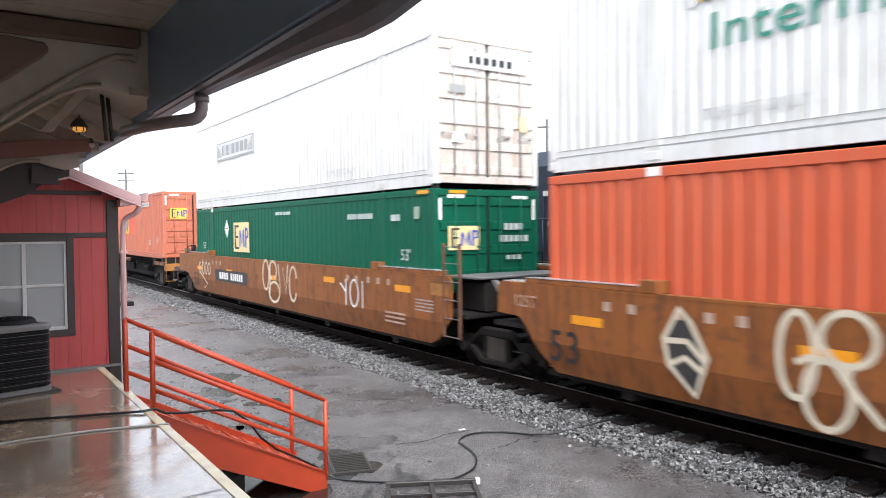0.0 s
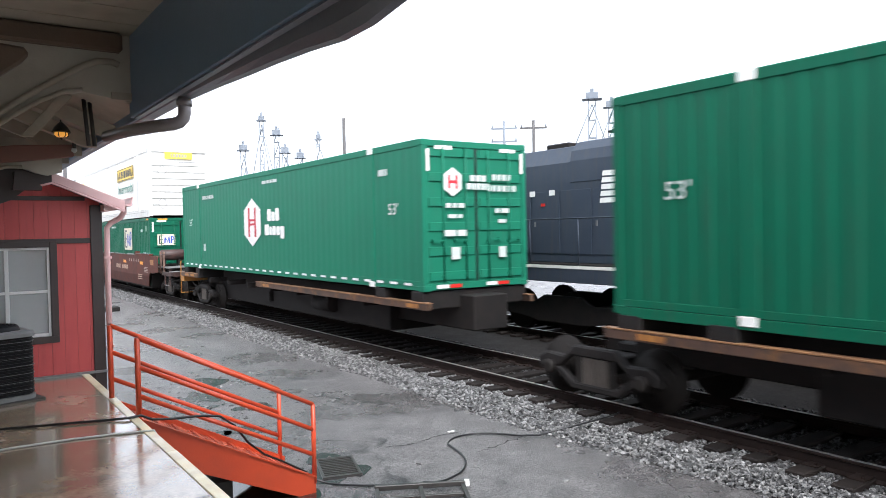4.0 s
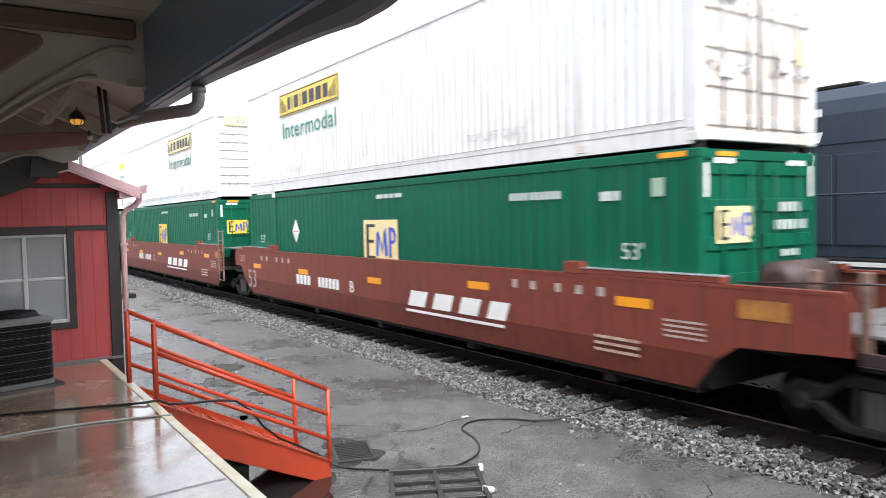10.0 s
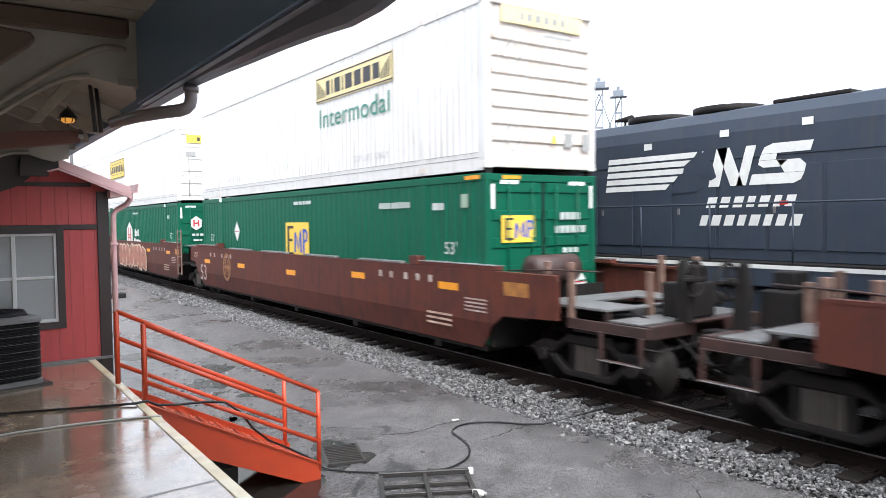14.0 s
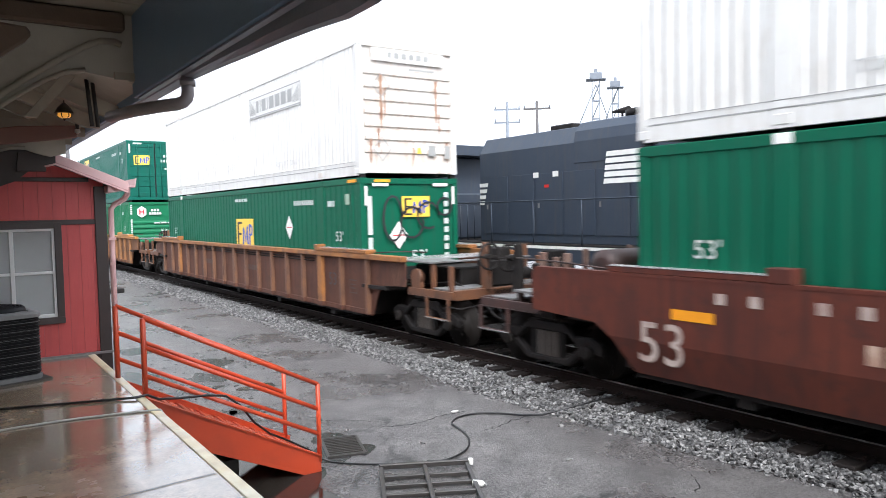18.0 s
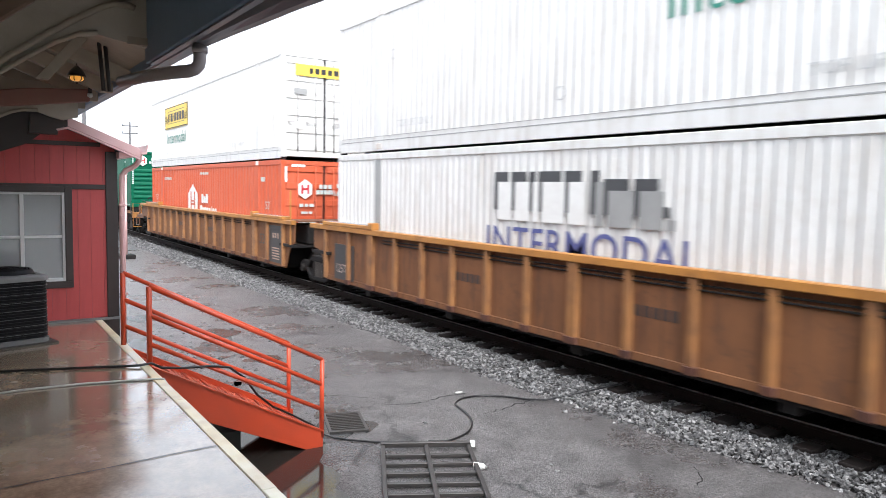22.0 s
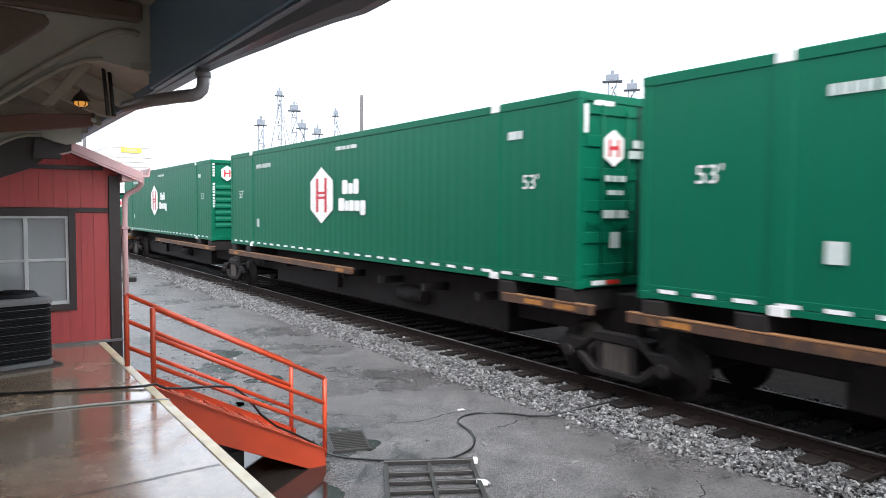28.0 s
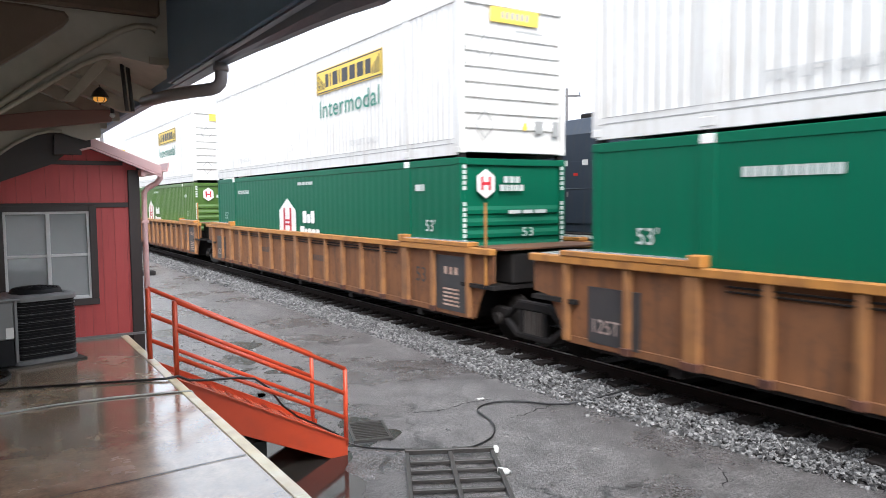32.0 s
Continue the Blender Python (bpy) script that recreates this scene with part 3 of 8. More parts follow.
def ballast_stones():
    rng = np.random.default_rng(7)
    near, inner = [], []
    rail = TRACK_X - 0.755
    for y0, y1, size, dens in ((0.5, 7, 0.024, 1250), (7, 13, 0.025, 1150), (13, 24, 0.028, 800), (24, 45, 0.04, 260), (45, 80, 0.065, 70)):
        for _ in range(int((y1 - y0) * 1.9 * dens)):
            y, x = rng.uniform(y0, y1), rng.uniform(6.4, 8.3)
            e = edge_x(y) + rng.normal(0, 0.05)
            if x < e or abs(x - rail) < 0.07:
                continue
            on_tie = abs((y - TIE_FIRST + TIE_STEP / 2) % TIE_STEP - TIE_STEP / 2) < 0.14
            if x > TRACK_X - 1.12 + rng.normal(0, 0.08) and on_tie and y < 30:
                continue
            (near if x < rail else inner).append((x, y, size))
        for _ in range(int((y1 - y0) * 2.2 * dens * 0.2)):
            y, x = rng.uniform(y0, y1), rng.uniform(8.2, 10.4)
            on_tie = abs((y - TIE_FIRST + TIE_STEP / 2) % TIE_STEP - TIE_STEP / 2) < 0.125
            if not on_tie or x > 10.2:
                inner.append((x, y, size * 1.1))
    for _ in range(160):
        y = rng.uniform(2, 16)
        near.append((edge_x(y) - abs(rng.normal(0, 0.25)), y, 0.018))
    stones("ballast_stones", "loose grey crushed stones along the railway track", STONE, near, 3)
    # inner stones get the colour darkened for shade
    stones("oily_stones", "crushed stones between the rails, coloured dark for the shade under the train", STONE_DARK, inner, 4)


def railway(cx, label, first, last, step):
    t = thing("railway_track", label, "railway track", pose(cx, 0, 0), kind="structure")
    prof = [(-0.075, -0.18), (0.075, -0.18), (0.075, -0.165), (0.012, -0.145), (0.012, -0.04), (0.036, -0.03), (0.036, -0.008), (0.028, 0), (-0.028, 0), (-0.036, -0.008), (-0.036, -0.03), (-0.012, -0.04), (-0.012, -0.145), (-0.075, -0.165)]
    for sx in (-0.755, 0.755):
        rail = part("rail", Shape().prism([(u + sx, v) for u, v in prof], "y", first - 2, last + 2), RAIL_SIDE, t)
        part("rail_head", Shape().box(sx - 0.026, sx + 0.026, first - 2, last + 2, -0.003, 0.003), STEEL_RAIL, rail, "polished running surface")
    tie = stored("tie", lambda: Shape().box(-1.22, 1.3, -0.115, 0.115, -0.33, -0.15).mesh("tie", TIE, 0.012))
    plate = stored("tie_plate", lambda: Shape().box(-0.18, 0.18, -0.09, 0.09, -0.151, -0.137).box(-0.13, -0.1, -0.06, -0.03, -0.137, -0.115).box(0.1, 0.13, 0.03, 0.06, -0.137, -0.115).mesh("tie_plate", RAIL_SIDE))
    y, i = first, 0
    while y < last:
        o = put("tie", tie, t, pose(random.uniform(-0.06, 0.06), y + random.uniform(-.02, .02), 0.012, 0, 0, random.uniform(-1, 1)))
        if y < 25:
            for sx in (-0.755, 0.755):
                put("tie_plate", plate, o, pose(sx, 0, 0.002))
        y += step
        i += 1
    return t


# ---- depot: deck, eave, shed ----
DECK_Z, DECK_X = 0.9, 1.485


def deck():
    s = Shape().box(-5, DECK_X - 0.089, -8, 9.75, GROUND - 0.2, DECK_Z)
    d = tagged(part("deck", s, DECK), "wet brownish concrete loading deck beside the depot", "deck", kind="structure")
    e = Shape()
    for i in range(9):
        e.box(DECK_X - 0.086, DECK_X + random.uniform(-.004, .004), -8 + i * 1.97, -8 + i * 1.97 + 1.964, DECK_Z - 0.14, DECK_Z + 0.006)
    part("edge_strip", e, material("worn_yellow_edge_paint", (0.8, 0.76, 0.62), 0.3, second=(0.75, 0.58, 0.25), scale=1.6, amount=0.9, dirt=(0.42, 0.26, 0.12), dirt_amount=0.75), d, "worn pale yellow edge strip", bevel=0.006)
    part("deck_wall", Shape().box(DECK_X - 0.2, DECK_X - 0.06, -8, 9.75, GROUND - 0.1, DECK_Z - 0.15), material("stained_deck_wall", (0.1, 0.08, 0.065), 0.7, second=(0.05, 0.04, 0.035), dirt=(0.02, 0.02, 0.018), dirt_amount=0.6), d)
    j = Shape()
    pts = [(-1.5, 4.50), (-0.2, 4.55), (0.71, 4.59), (1.1, 4.63), (1.39, 4.645)]
    for (a, b), (c, dd) in zip(pts, pts[1:]):
        j.add([(a, b - 0.006, DECK_Z + 0.004), (c, dd - 0.006, DECK_Z + 0.004), (c, dd + 0.006, DECK_Z + 0.004), (a, b + 0.006, DECK_Z + 0.004)], [(0, 1, 2, 3)])
    part("joint", j, INK_BLACK, d, "dark joint across the slab")


def eave():
    """The depot's overhang: soffit, deep fascia, braces and gutter, with the roof and wall behind the camera."""
    w = tagged(part("wall_depot", Shape().box(-1.25, -1.05, -8, 9.6, GROUND, 4.6), SOFFIT), "pale boarded depot wall behind the deck", "wall", kind="structure")
    c = Shape().box(-1.05, 1.34, -8, 6.36, 4.21, 4.29)
    for i in range(34):
        c.box(-1.05, 1.34, -7.9 + i * 0.42, -7.9 + i * 0.42 + 0.4, 4.195, 4.21)
    tagged(part("ceiling_porch", c, SOFFIT), "brown boarded porch ceiling in deep shade", "ceiling", kind="structure")
    low = Shape()
    low.add([(-1.05, 6.36, 4.62), (1.42, 6.36, 3.62), (1.42, 14.5, 3.62), (-1.05, 14.5, 4.62), (-1.05, 6.36, 4.7), (1.42, 6.36, 3.7), (1.42, 14.5, 3.7), (-1.05, 14.5, 4.7)],
            [(0, 1, 2, 3), (7, 6, 5, 4), (0, 4, 5, 1), (2, 6, 7, 3), (1, 5, 6, 2), (0, 3, 7, 4)])
    tagged(part("ceiling_eave", low, SOFFIT), "sloping brown board underside of the eave", "ceiling", kind="structure")
    r = thing("eave", "dark timber eave with deep fascia, braces and rafters", "eave", kind="structure")
    part("fascia", Shape().box(1.34, 1.40, -8, 6.372, 3.545, 4.5), FASCIA, r, "deep fascia board, its blue lightened for sky glare", bevel=0.006)
    part("roof", Shape().box(-1.3, 1.55, -8, 14.6, 4.72, 4.8), FASCIA, r)
    part("fascia_far", Shape().box(1.402, 1.44, 6.3, 14.5, 3.545, 3.72), FASCIA, r, bevel=0.005)
    part("drip_edge", Shape().box(1.36, 1.402, -8, 6.3, 3.53, 3.543), GUTTER, r)
    # end board of the deep porch, with its arch
    low_edge = [(-1.05, 2.2), (-0.6, 2.62), (-0.2, 2.95), (0.1, 3.19), (0.37, 3.38), (0.53, 3.5), (0.69, 3.61), (0.85, 3.69), (0.98, 3.715), (1.34, 3.66)]
    part("end_board", Shape().prism([(-1.05, 4.5)] + low_edge + [(1.34, 4.5)], "y", 6.3, 6.36), SOFFIT, r, "beige end board with an arched lower edge")
    pale = material("worn_pale_moulding", (0.45, 0.4, 0.32), 0.5, second=(0.3, 0.26, 0.2), scale=5, dirt=(0.16, 0.13, 0.1), dirt_amount=0.7)
    up_edge = [(-1.05, 2.3), (-0.5, 2.78), (-0.1, 3.1), (0.22, 3.35), (0.42, 3.51), (0.63, 3.67), (0.83, 3.81), (1.0, 3.92), (1.1, 3.965), (1.2, 3.97), (1.25, 3.95)]
    part("arch_moulding", Shape().tube([(u, 6.28, v) for u, v in up_edge], 0.026, 6), pale, r)
    part("arch_moulding", Shape().tube([(u, 6.28, v + 0.012) for u, v in low_edge[:-1]], 0.02, 6), pale, r)
    part("end_trim", Shape().box(1.19, 1.34, 6.27, 6.299, 3.67, 3.73), pale, r)
    part("end_beam", Shape().box(-1.05, 1.27, 6.2, 6.298, 4.04, 4.19), BROWN_WOOD, r, "brown beam over the end board", bevel=0.02)
    # a broad curved brace nearer by, under the ceiling
    part("brace", Shape().prism([(-1.05, 2.6), (0.1, 3.35), (0.3, 3.5), (0.46, 3.63), (0.5, 3.68), (0.47, 3.72), (0.29, 3.735), (-1.05, 3.74)], "y", 5.0, 5.08), BROWN_WOOD, r, "brown curved brace", bevel=0.015)
    for y in (7.3, 8.25, 9.2, 10.2, 11.3):
        part("rafter", Shape().prism([(-1.05, 4.6), (1.4, 3.6), (1.4, 3.5), (1.28, 3.5), (-1.05, 4.46)], "y", y - 0.035, y + 0.035), pale, r, bevel=0.004)
    part("knee_board", Shape().prism([(0.6, 3.42), (0.7, 3.42), (1.0, 3.78), (0.92, 3.82)], "y", 6.93, 6.99), pale, r, bevel=0.004)
    part("tie_beam", Shape().prism([(-1.05, 3.13), (0.19, 3.31), (1.27, 3.46), (1.27, 3.59), (0.7, 3.555), (0.19, 3.47), (-1.05, 3.29)], "y", 8.84, 8.96), SOFFIT_RED, r, "reddish cross beam", bevel=0.008)
    arch = [(-1.05, 2.2), (-0.3, 2.76), (0.19, 3.08), (0.33, 3.19), (0.45, 3.26), (0.55, 3.31), (0.66, 3.34), (0.8, 3.345), (0.92, 3.3), (1.05, 3.27), (1.2, 3.31)]
    part("arch_board", Shape().prism([(-1.05, 3.75)] + arch + [(1.2, 3.66)], "y", 9.22, 9.27), SOFFIT, r, "second arched board in the shade")
    # added dark panel that shuts out sky behind the arched board
    part("blocking", Shape().prism([(-1.05, 2.3), (0.7, 3.0), (1.02, 3.27), (1.06, 3.45), (-1.05, 3.6)], "y", 9.32, 9.36), DARK_TRIM, r)
    part("arch_moulding", Shape().tube([(u, 9.2, v + 0.015) for u, v in arch[:8]], 0.022, 6), pale, r)
    part("bracket", Shape().prism([(0.72, 3.3), (0.8, 3.3), (0.98, 3.14), (0.98, 3.1), (0.7, 3.1)], "y", 9.1, 9.21), DARK_TRIM, r)
    part("purlin", Shape().box(0.35, 0.47, 6.36, 14.5, 3.85, 3.97), SOFFIT, r, bevel=0.006)
    part("hanger", Shape().tube([(1.08, 6.9, 3.76), (1.11, 6.9, 3.36)], 0.018, 6), IRON, r)
    part("hanger", Shape().tube([(1.13, 6.92, 3.74), (1.16, 6.92, 3.36)], 0.018, 6), IRON, r)
    g = thing("gutter", "dark blue metal roof gutter with an elbowed grey downpipe", "gutter", kind="structure")
    # the trough is level far off; nearer by its outer lip has dropped and sags between two brackets
    sag = ((-8.0, 3.5), (0.5, 3.5), (2.0, 3.475), (2.37, 3.446), (2.6, 3.415), (2.85, 3.41), (3.2, 3.438), (3.6, 3.46), (4.05, 3.477), (4.55, 3.5), (5.2, 3.522), (8.6, 3.53), (14.5, 3.53))
    for a, b in ((0, 4), (4, 6), (6, 10), (10, 12)):
        rings = []
        for y, z in sag[a:b + 1]:
            rings += [[(1.404, y, 3.6), (1.408, y, 3.552), (1.43, y, 3.552 - (3.552 - z) * 0.6), (1.465, y, z + 0.008), (1.5, y, z), (1.535, y, z + 0.026), (1.546, y, z + 0.09), (1.536, y, z + 0.09), (1.526, y, z + 0.036), (1.5, y, z + 0.012), (1.47, y, z + 0.02), (1.44, y, 3.566 - (3.552 - z) * 0.6), (1.416, y, 3.56), (1.412, y, 3.6)]]
        n = len(rings[0])
        tr = Shape().add([p for q in rings for p in q], [(k * n + m, k * n + (m + 1) % n, (k + 1) * n + (m + 1) % n, (k + 1) * n + m) for k in range(len(rings) - 1) for m in range(n)])
        part("trough", tr, GUTTER, g)
    for y in (0.5, 2.85, 5.6, 8.4, 11.0):
        part("gutter_strap", Shape().box(1.402, 1.54, y - 0.012, y + 0.012, 3.585, 3.59), GUTTER, g)
    part("downpipe", Shape().tube([(1.458, 5.2, 3.54), (1.456, 5.2, 3.43), (1.448, 5.2, 3.392), (1.425, 5.21, 3.364), (1.39, 5.23, 3.35), (1.3, 5.36, 3.345), (1.2, 5.7, 3.35), (1.13, 6.2, 3.36)], 0.045, 12), PIPE, g, "grey elbowed pipe")
    part("outlet_collar", Shape().tube([(1.457, 5.2, 3.515), (1.456, 5.2, 3.475)], 0.055, 12), PIPE, g)


def unseen_row():
    """Plain unseen row, added to close the place behind the shed and darken reflections."""
    wall = Shape()
    for i, (y, l, h) in enumerate(((15.0, 18.0, 6.5), (33.0, 24.0, 8.0), (57.0, 20.0, 6.0), (77.0, 30.0, 7.5), (107.0, 60.0, 6.5))):
        wall.box(-19.0 - i * 0.05, -13.0 - i * 0.02, y, y + l - 0.05, GROUND, h)
    tagged(part("wall_street", wall, material("unseen_row_brown", (0.16, 0.11, 0.09), 0.8, second=(0.11, 0.08, 0.07), scale=2.0)), "plain unseen row added to darken reflections in the train", "wall", kind="structure")


def lantern():
    t = thing("hanging_lantern", "small lit lantern hanging under the eave", "lamp", pose(1.03, 7.9, 3.575) @ Matrix.Diagonal((0.8, 0.8, 1, 1)))
    part("stem", Shape().tube([(0, 0, 0.3), (0, 0, 0.09)], 0.008, 6), IRON, t)
    part("canopy", Shape().tube([(0, 0, 0.3), (0, 0, 0.285)], 0.05, 12), IRON, t)
    part("cap", Shape().tube([(0, 0, 0.12), (0, 0, 0.1), (0, 0, 0.07), (0, 0, 0.035), (0, 0, 0.015)], [0.012, 0.04, 0.075, 0.1, 0.11], 12), IRON, t)
    part("globe", Shape().tube([(0, 0, 0.015), (0, 0, -0.012), (0, 0, -0.024)], [0.072, 0.076, 0.055], 12), LAMP_GLOW, t, "glowing amber glass")
    for q in range(6):
        u, v = math.cos(q * math.pi / 3), math.sin(q * math.pi / 3)
        part("glazing_bar", Shape().tube([(0.078 * u, 0.078 * v, 0.015), (0.08 * u, 0.08 * v, -0.012), (0.058 * u, 0.058 * v, -0.026)], 0.006, 5), IRON, t)
    part("finial", Shape().tube([(0, 0, -0.035), (0, 0, -0.055)], [0.02, 0.004], 8), IRON, t)
    d = thing("bulb", "second small lamp under the eave, just glinting", "lamp", pose(1.24, 8.6, 3.52))
    part("socket", Shape().tube([(0, 0, 0.2), (0, 0, 0.0)], 0.02, 8), IRON, d)
    part("lens", Shape().tube([(0, 0, 0.0), (0, 0, -0.03), (0, 0, -0.045)], [0.025, 0.03, 0.012], 10), INK_WHITE, d)


def shed():
    t = thing("shed", "red board shed with dark trim, gable roof and one window", "shed", pose(0, 9.75, 0))
    x0, x1 = -1.2, 1.66
    wx0, wx1, wz0, wz1 = 0.2, 1.1, 1.4, 2.46
    # gable wall in pieces round the window, vertical boards
    def boards(a, b, z0, z1f, name="siding"):
        s = Shape()
        n = max(1, round((b - a) / 0.145))
        w = (b - a) / n
        for i in range(n):
            p, q = a + i * w + 0.0012, a + (i + 1) * w - 0.0012
            s.prism([(p, z0), (q, z0), (q, z1f(q)), (p, z1f(p))], "y", 0.0, 0.06)
            s.prism([(p + w * .5 - .003, z0), (p + w * .5 + .003, z0), (p + w * .5 + .003, z1f(q) - .01), (p + w * .5 - .003, z1f(q) - .01)], "y", -0.002, 0.0)
        return part(name, s, SHED_RED, t)

    roof_z = lambda x: 3.22 - 0.42 * (x - 1.12) if x > 1.12 else 3.22 - 0.27 * (1.12 - x)
    for name, pts in (("sheathing", [(x0, DECK_Z), (wx0, DECK_Z), (wx0, roof_z(wx0) - 0.02), (x0, roof_z(x0) - 0.02)]), ("sheathing", [(wx1, DECK_Z), (x1 - 0.02, DECK_Z), (x1 - 0.02, roof_z(x1) - 0.02), (1.12, roof_z(1.12) - 0.02), (wx1, roof_z(wx1) - 0.02)]), ("sheathing", [(wx0, wz1), (wx1, wz1), (wx1, roof_z(wx1) - 0.02), (wx0, roof_z(wx0) - 0.02)]), ("sheathing", [(wx0, DECK_Z), (wx1, DECK_Z), (wx1, wz0), (wx0, wz0)])):
        part(name, Shape().prism(pts, "y", 0.062, 0.08), SHED_RED, t)
    boards(x0, wx0, DECK_Z, roof_z)
    boards(wx1, x1, DECK_Z, roof_z)
    boards(wx0, wx1, DECK_Z, lambda x: wz0)
    boards(wx0, wx1, wz1, roof_z)
    part("side_wall", Shape().box(x1 - 0.1, x1, 0.06, 4.0, GROUND, 2.95), SHED_RED, t)
    part("side_wall", Shape().box(x0, x0 + 0.1, 0.06, 4.0, GROUND, 2.55), SHED_RED, t)
    part("back_wall", Shape().box(x0, x1, 4.0, 4.1, GROUND, 2.55), SHED_RED, t)
    part("plinth", Shape().box(x0, x1 - 0.001, 0.0, 0.06, GROUND, DECK_Z - 0.002), material("dark_plinth", (0.05, 0.04, 0.035), 0.7), t)
    part("corner_board", Shape().box(x1 - 0.11, x1 + 0.025, -0.025, 0.07, 0.35, 2.96), DARK_TRIM, t, "dark corner board", bevel=0.005)
    part("band_board", Shape().box(x0, x1 - 0.112, -0.022, -0.004, 2.50, 2.56), DARK_TRIM, t, bevel=0.004)
    part("band_board", Shape().box(0.3, 1.5, -0.022, -0.004, 3.015, 3.065), DARK_TRIM, t, bevel=0.004)
    part("sill_board", Shape().box(0.9, x1 + 0.1, -0.05, -0.005, DECK_Z + 0.001, DECK_Z + 0.03), AC_GREY, t, "grey sill at the foot of the wall")
    c = 1.12
    # left rake takes the dark trim colour in place of shaded pink
    for s, e, drop, rake in ((1, 1.9, 0.42, PINK_GUTTER), (-1, -1.35, 0.27, DARK_TRIM)):
        zc, ze = 3.28, 3.28 - drop * abs(e - c)
        part("roof_slope", Shape().prism([(c, zc), (e, ze), (e, ze + 0.05), (c, zc + 0.05)], "y", -0.25, 4.3), material("grey_roofing_%s" % ("near" if s > 0 else "far"), (0.12, 0.11, 0.11), 0.7, second=(0.08, 0.075, 0.075)), t)
        part("rake_board", Shape().prism([(c, zc - 0.06), (e, ze - 0.06), (e, ze + 0.05), (c, zc + 0.05)], "y", -0.29, -0.252), rake, t, "pale pink rake board" if s > 0 else "rake board coloured dark for the shade under the eave", bevel=0.004)
        part("rake_drip", Shape().prism([(c, zc - 0.085), (e, ze - 0.085), (e, ze - 0.063), (c, zc - 0.063)], "y", -0.295, -0.24), PINK_GUTTER, t)
        part("rake_soffit", Shape().prism([(c, zc - 0.02), (e, ze - 0.02), (e, ze - 0.01), (c, zc - 0.01)], "y", -0.25, 0.0), PINK_GUTTER, t)
    # eave gutter at the corner, with its downspout
    part("eave_gutter", Shape().prism([(1.86, 3.02), (1.88, 2.94), (1.98, 2.94), (2.0, 3.05), (1.985, 3.05), (1.965, 2.96), (1.89, 2.96), (1.88, 3.02)], "y", -0.27, 4.3), PINK_GUTTER, t)
    part("boxed_eave", Shape().prism([(1.67, 2.88), (1.86, 2.9), (1.86, 2.93), (1.67, 2.96)], "y", -0.245, 4.2), PINK_GUTTER, t)
    sp = Shape().tube([(1.92, -0.1, 2.95), (1.92, -0.1, 2.86), (1.88, -0.08, 2.8), (1.78, -0.04, 2.74), (1.735, -0.03, 2.68), (1.73, -0.03, 2.4), (1.73, -0.03, 0.2)], 0.036, 8)
    part("downspout", sp, PINK_GUTTER, t, "pale pink downspout")
    for z in (2.3, 1.2):
        part("spout_strap", Shape().box(1.69, 1.775, -0.072, -0.03, z, z + 0.03), PINK_GUTTER, t)
    # window
    w = part("window", Shape().box(wx0 - 0.07, wx1 + 0.08, -0.035, 0.05, wz0 - 0.08, wz0), DARK_TRIM, t, "white sliding window in a dark casing", bevel=0.004)
    for a, b, c, d in ((wx0 - 0.07, wx0, wz0, wz1 + 0.07), (wx1, wx1 + 0.08, wz0, wz1 + 0.07), (wx0, wx1, wz1, wz1 + 0.07)):
        part("casing", Shape().box(a, b, -0.03, 0.05, c, d), DARK_TRIM, w, bevel=0.004)
    mx, mz = 0.655, 1.935
    f = Shape().box(wx0, wx0 + 0.03, -0.012, 0.04, wz0, wz1).box(wx1 - 0.03, wx1, -0.012, 0.04, wz0, wz1).box(wx0 + 0.03, wx1 - 0.03, -0.012, 0.04, wz1 - 0.03, wz1).box(wx0 + 0.03, wx1 - 0.03, -0.016, 0.04, wz0, wz0 + 0.04)
    part("window_frame", f, WINDOW_WHITE, w, bevel=0.003)
    part("mullion", Shape().box(mx - 0.022, mx + 0.022, -0.008, 0.035, wz0 + 0.04, wz1 - 0.03), WINDOW_WHITE, w, bevel=0.003)
    part("meeting_rail", Shape().box(wx0 + 0.03, mx - 0.022, -0.006, 0.033, mz - 0.016, mz + 0.016).box(mx + 0.022, wx1 - 0.03, -0.006, 0.033, mz - 0.016, mz + 0.016), WINDOW_WHITE, w, bevel=0.003)
    for a, b in ((wx0 + 0.03, mx - 0.022), (mx + 0.022, wx1 - 0.03)):
        for c, d in ((wz0 + 0.04, mz - 0.016), (mz + 0.016, wz1 - 0.03)):
            part("pane", Shape().box(a, b, 0.012, 0.018, c, d), PANE, w)
    curt = Shape()
    for i in range(40):
        p = wx0 + (wx1 - wx0) * i / 40
        curt.add([(p, 0.09 + 0.02 * (i % 2), wz0), (p + (wx1 - wx0) / 40, 0.09 + 0.02 * ((i + 1) % 2), wz0), (p + (wx1 - wx0) / 40, 0.09 + 0.02 * ((i + 1) % 2), wz1), (p, 0.09 + 0.02 * (i % 2), wz1)], [(0, 1, 2, 3)])
    part("curtain", curt, material("grey_curtain", (0.75, 0.75, 0.73), 0.9, second=(0.62, 0.62, 0.6)), w, "pale closed curtain behind the glass")


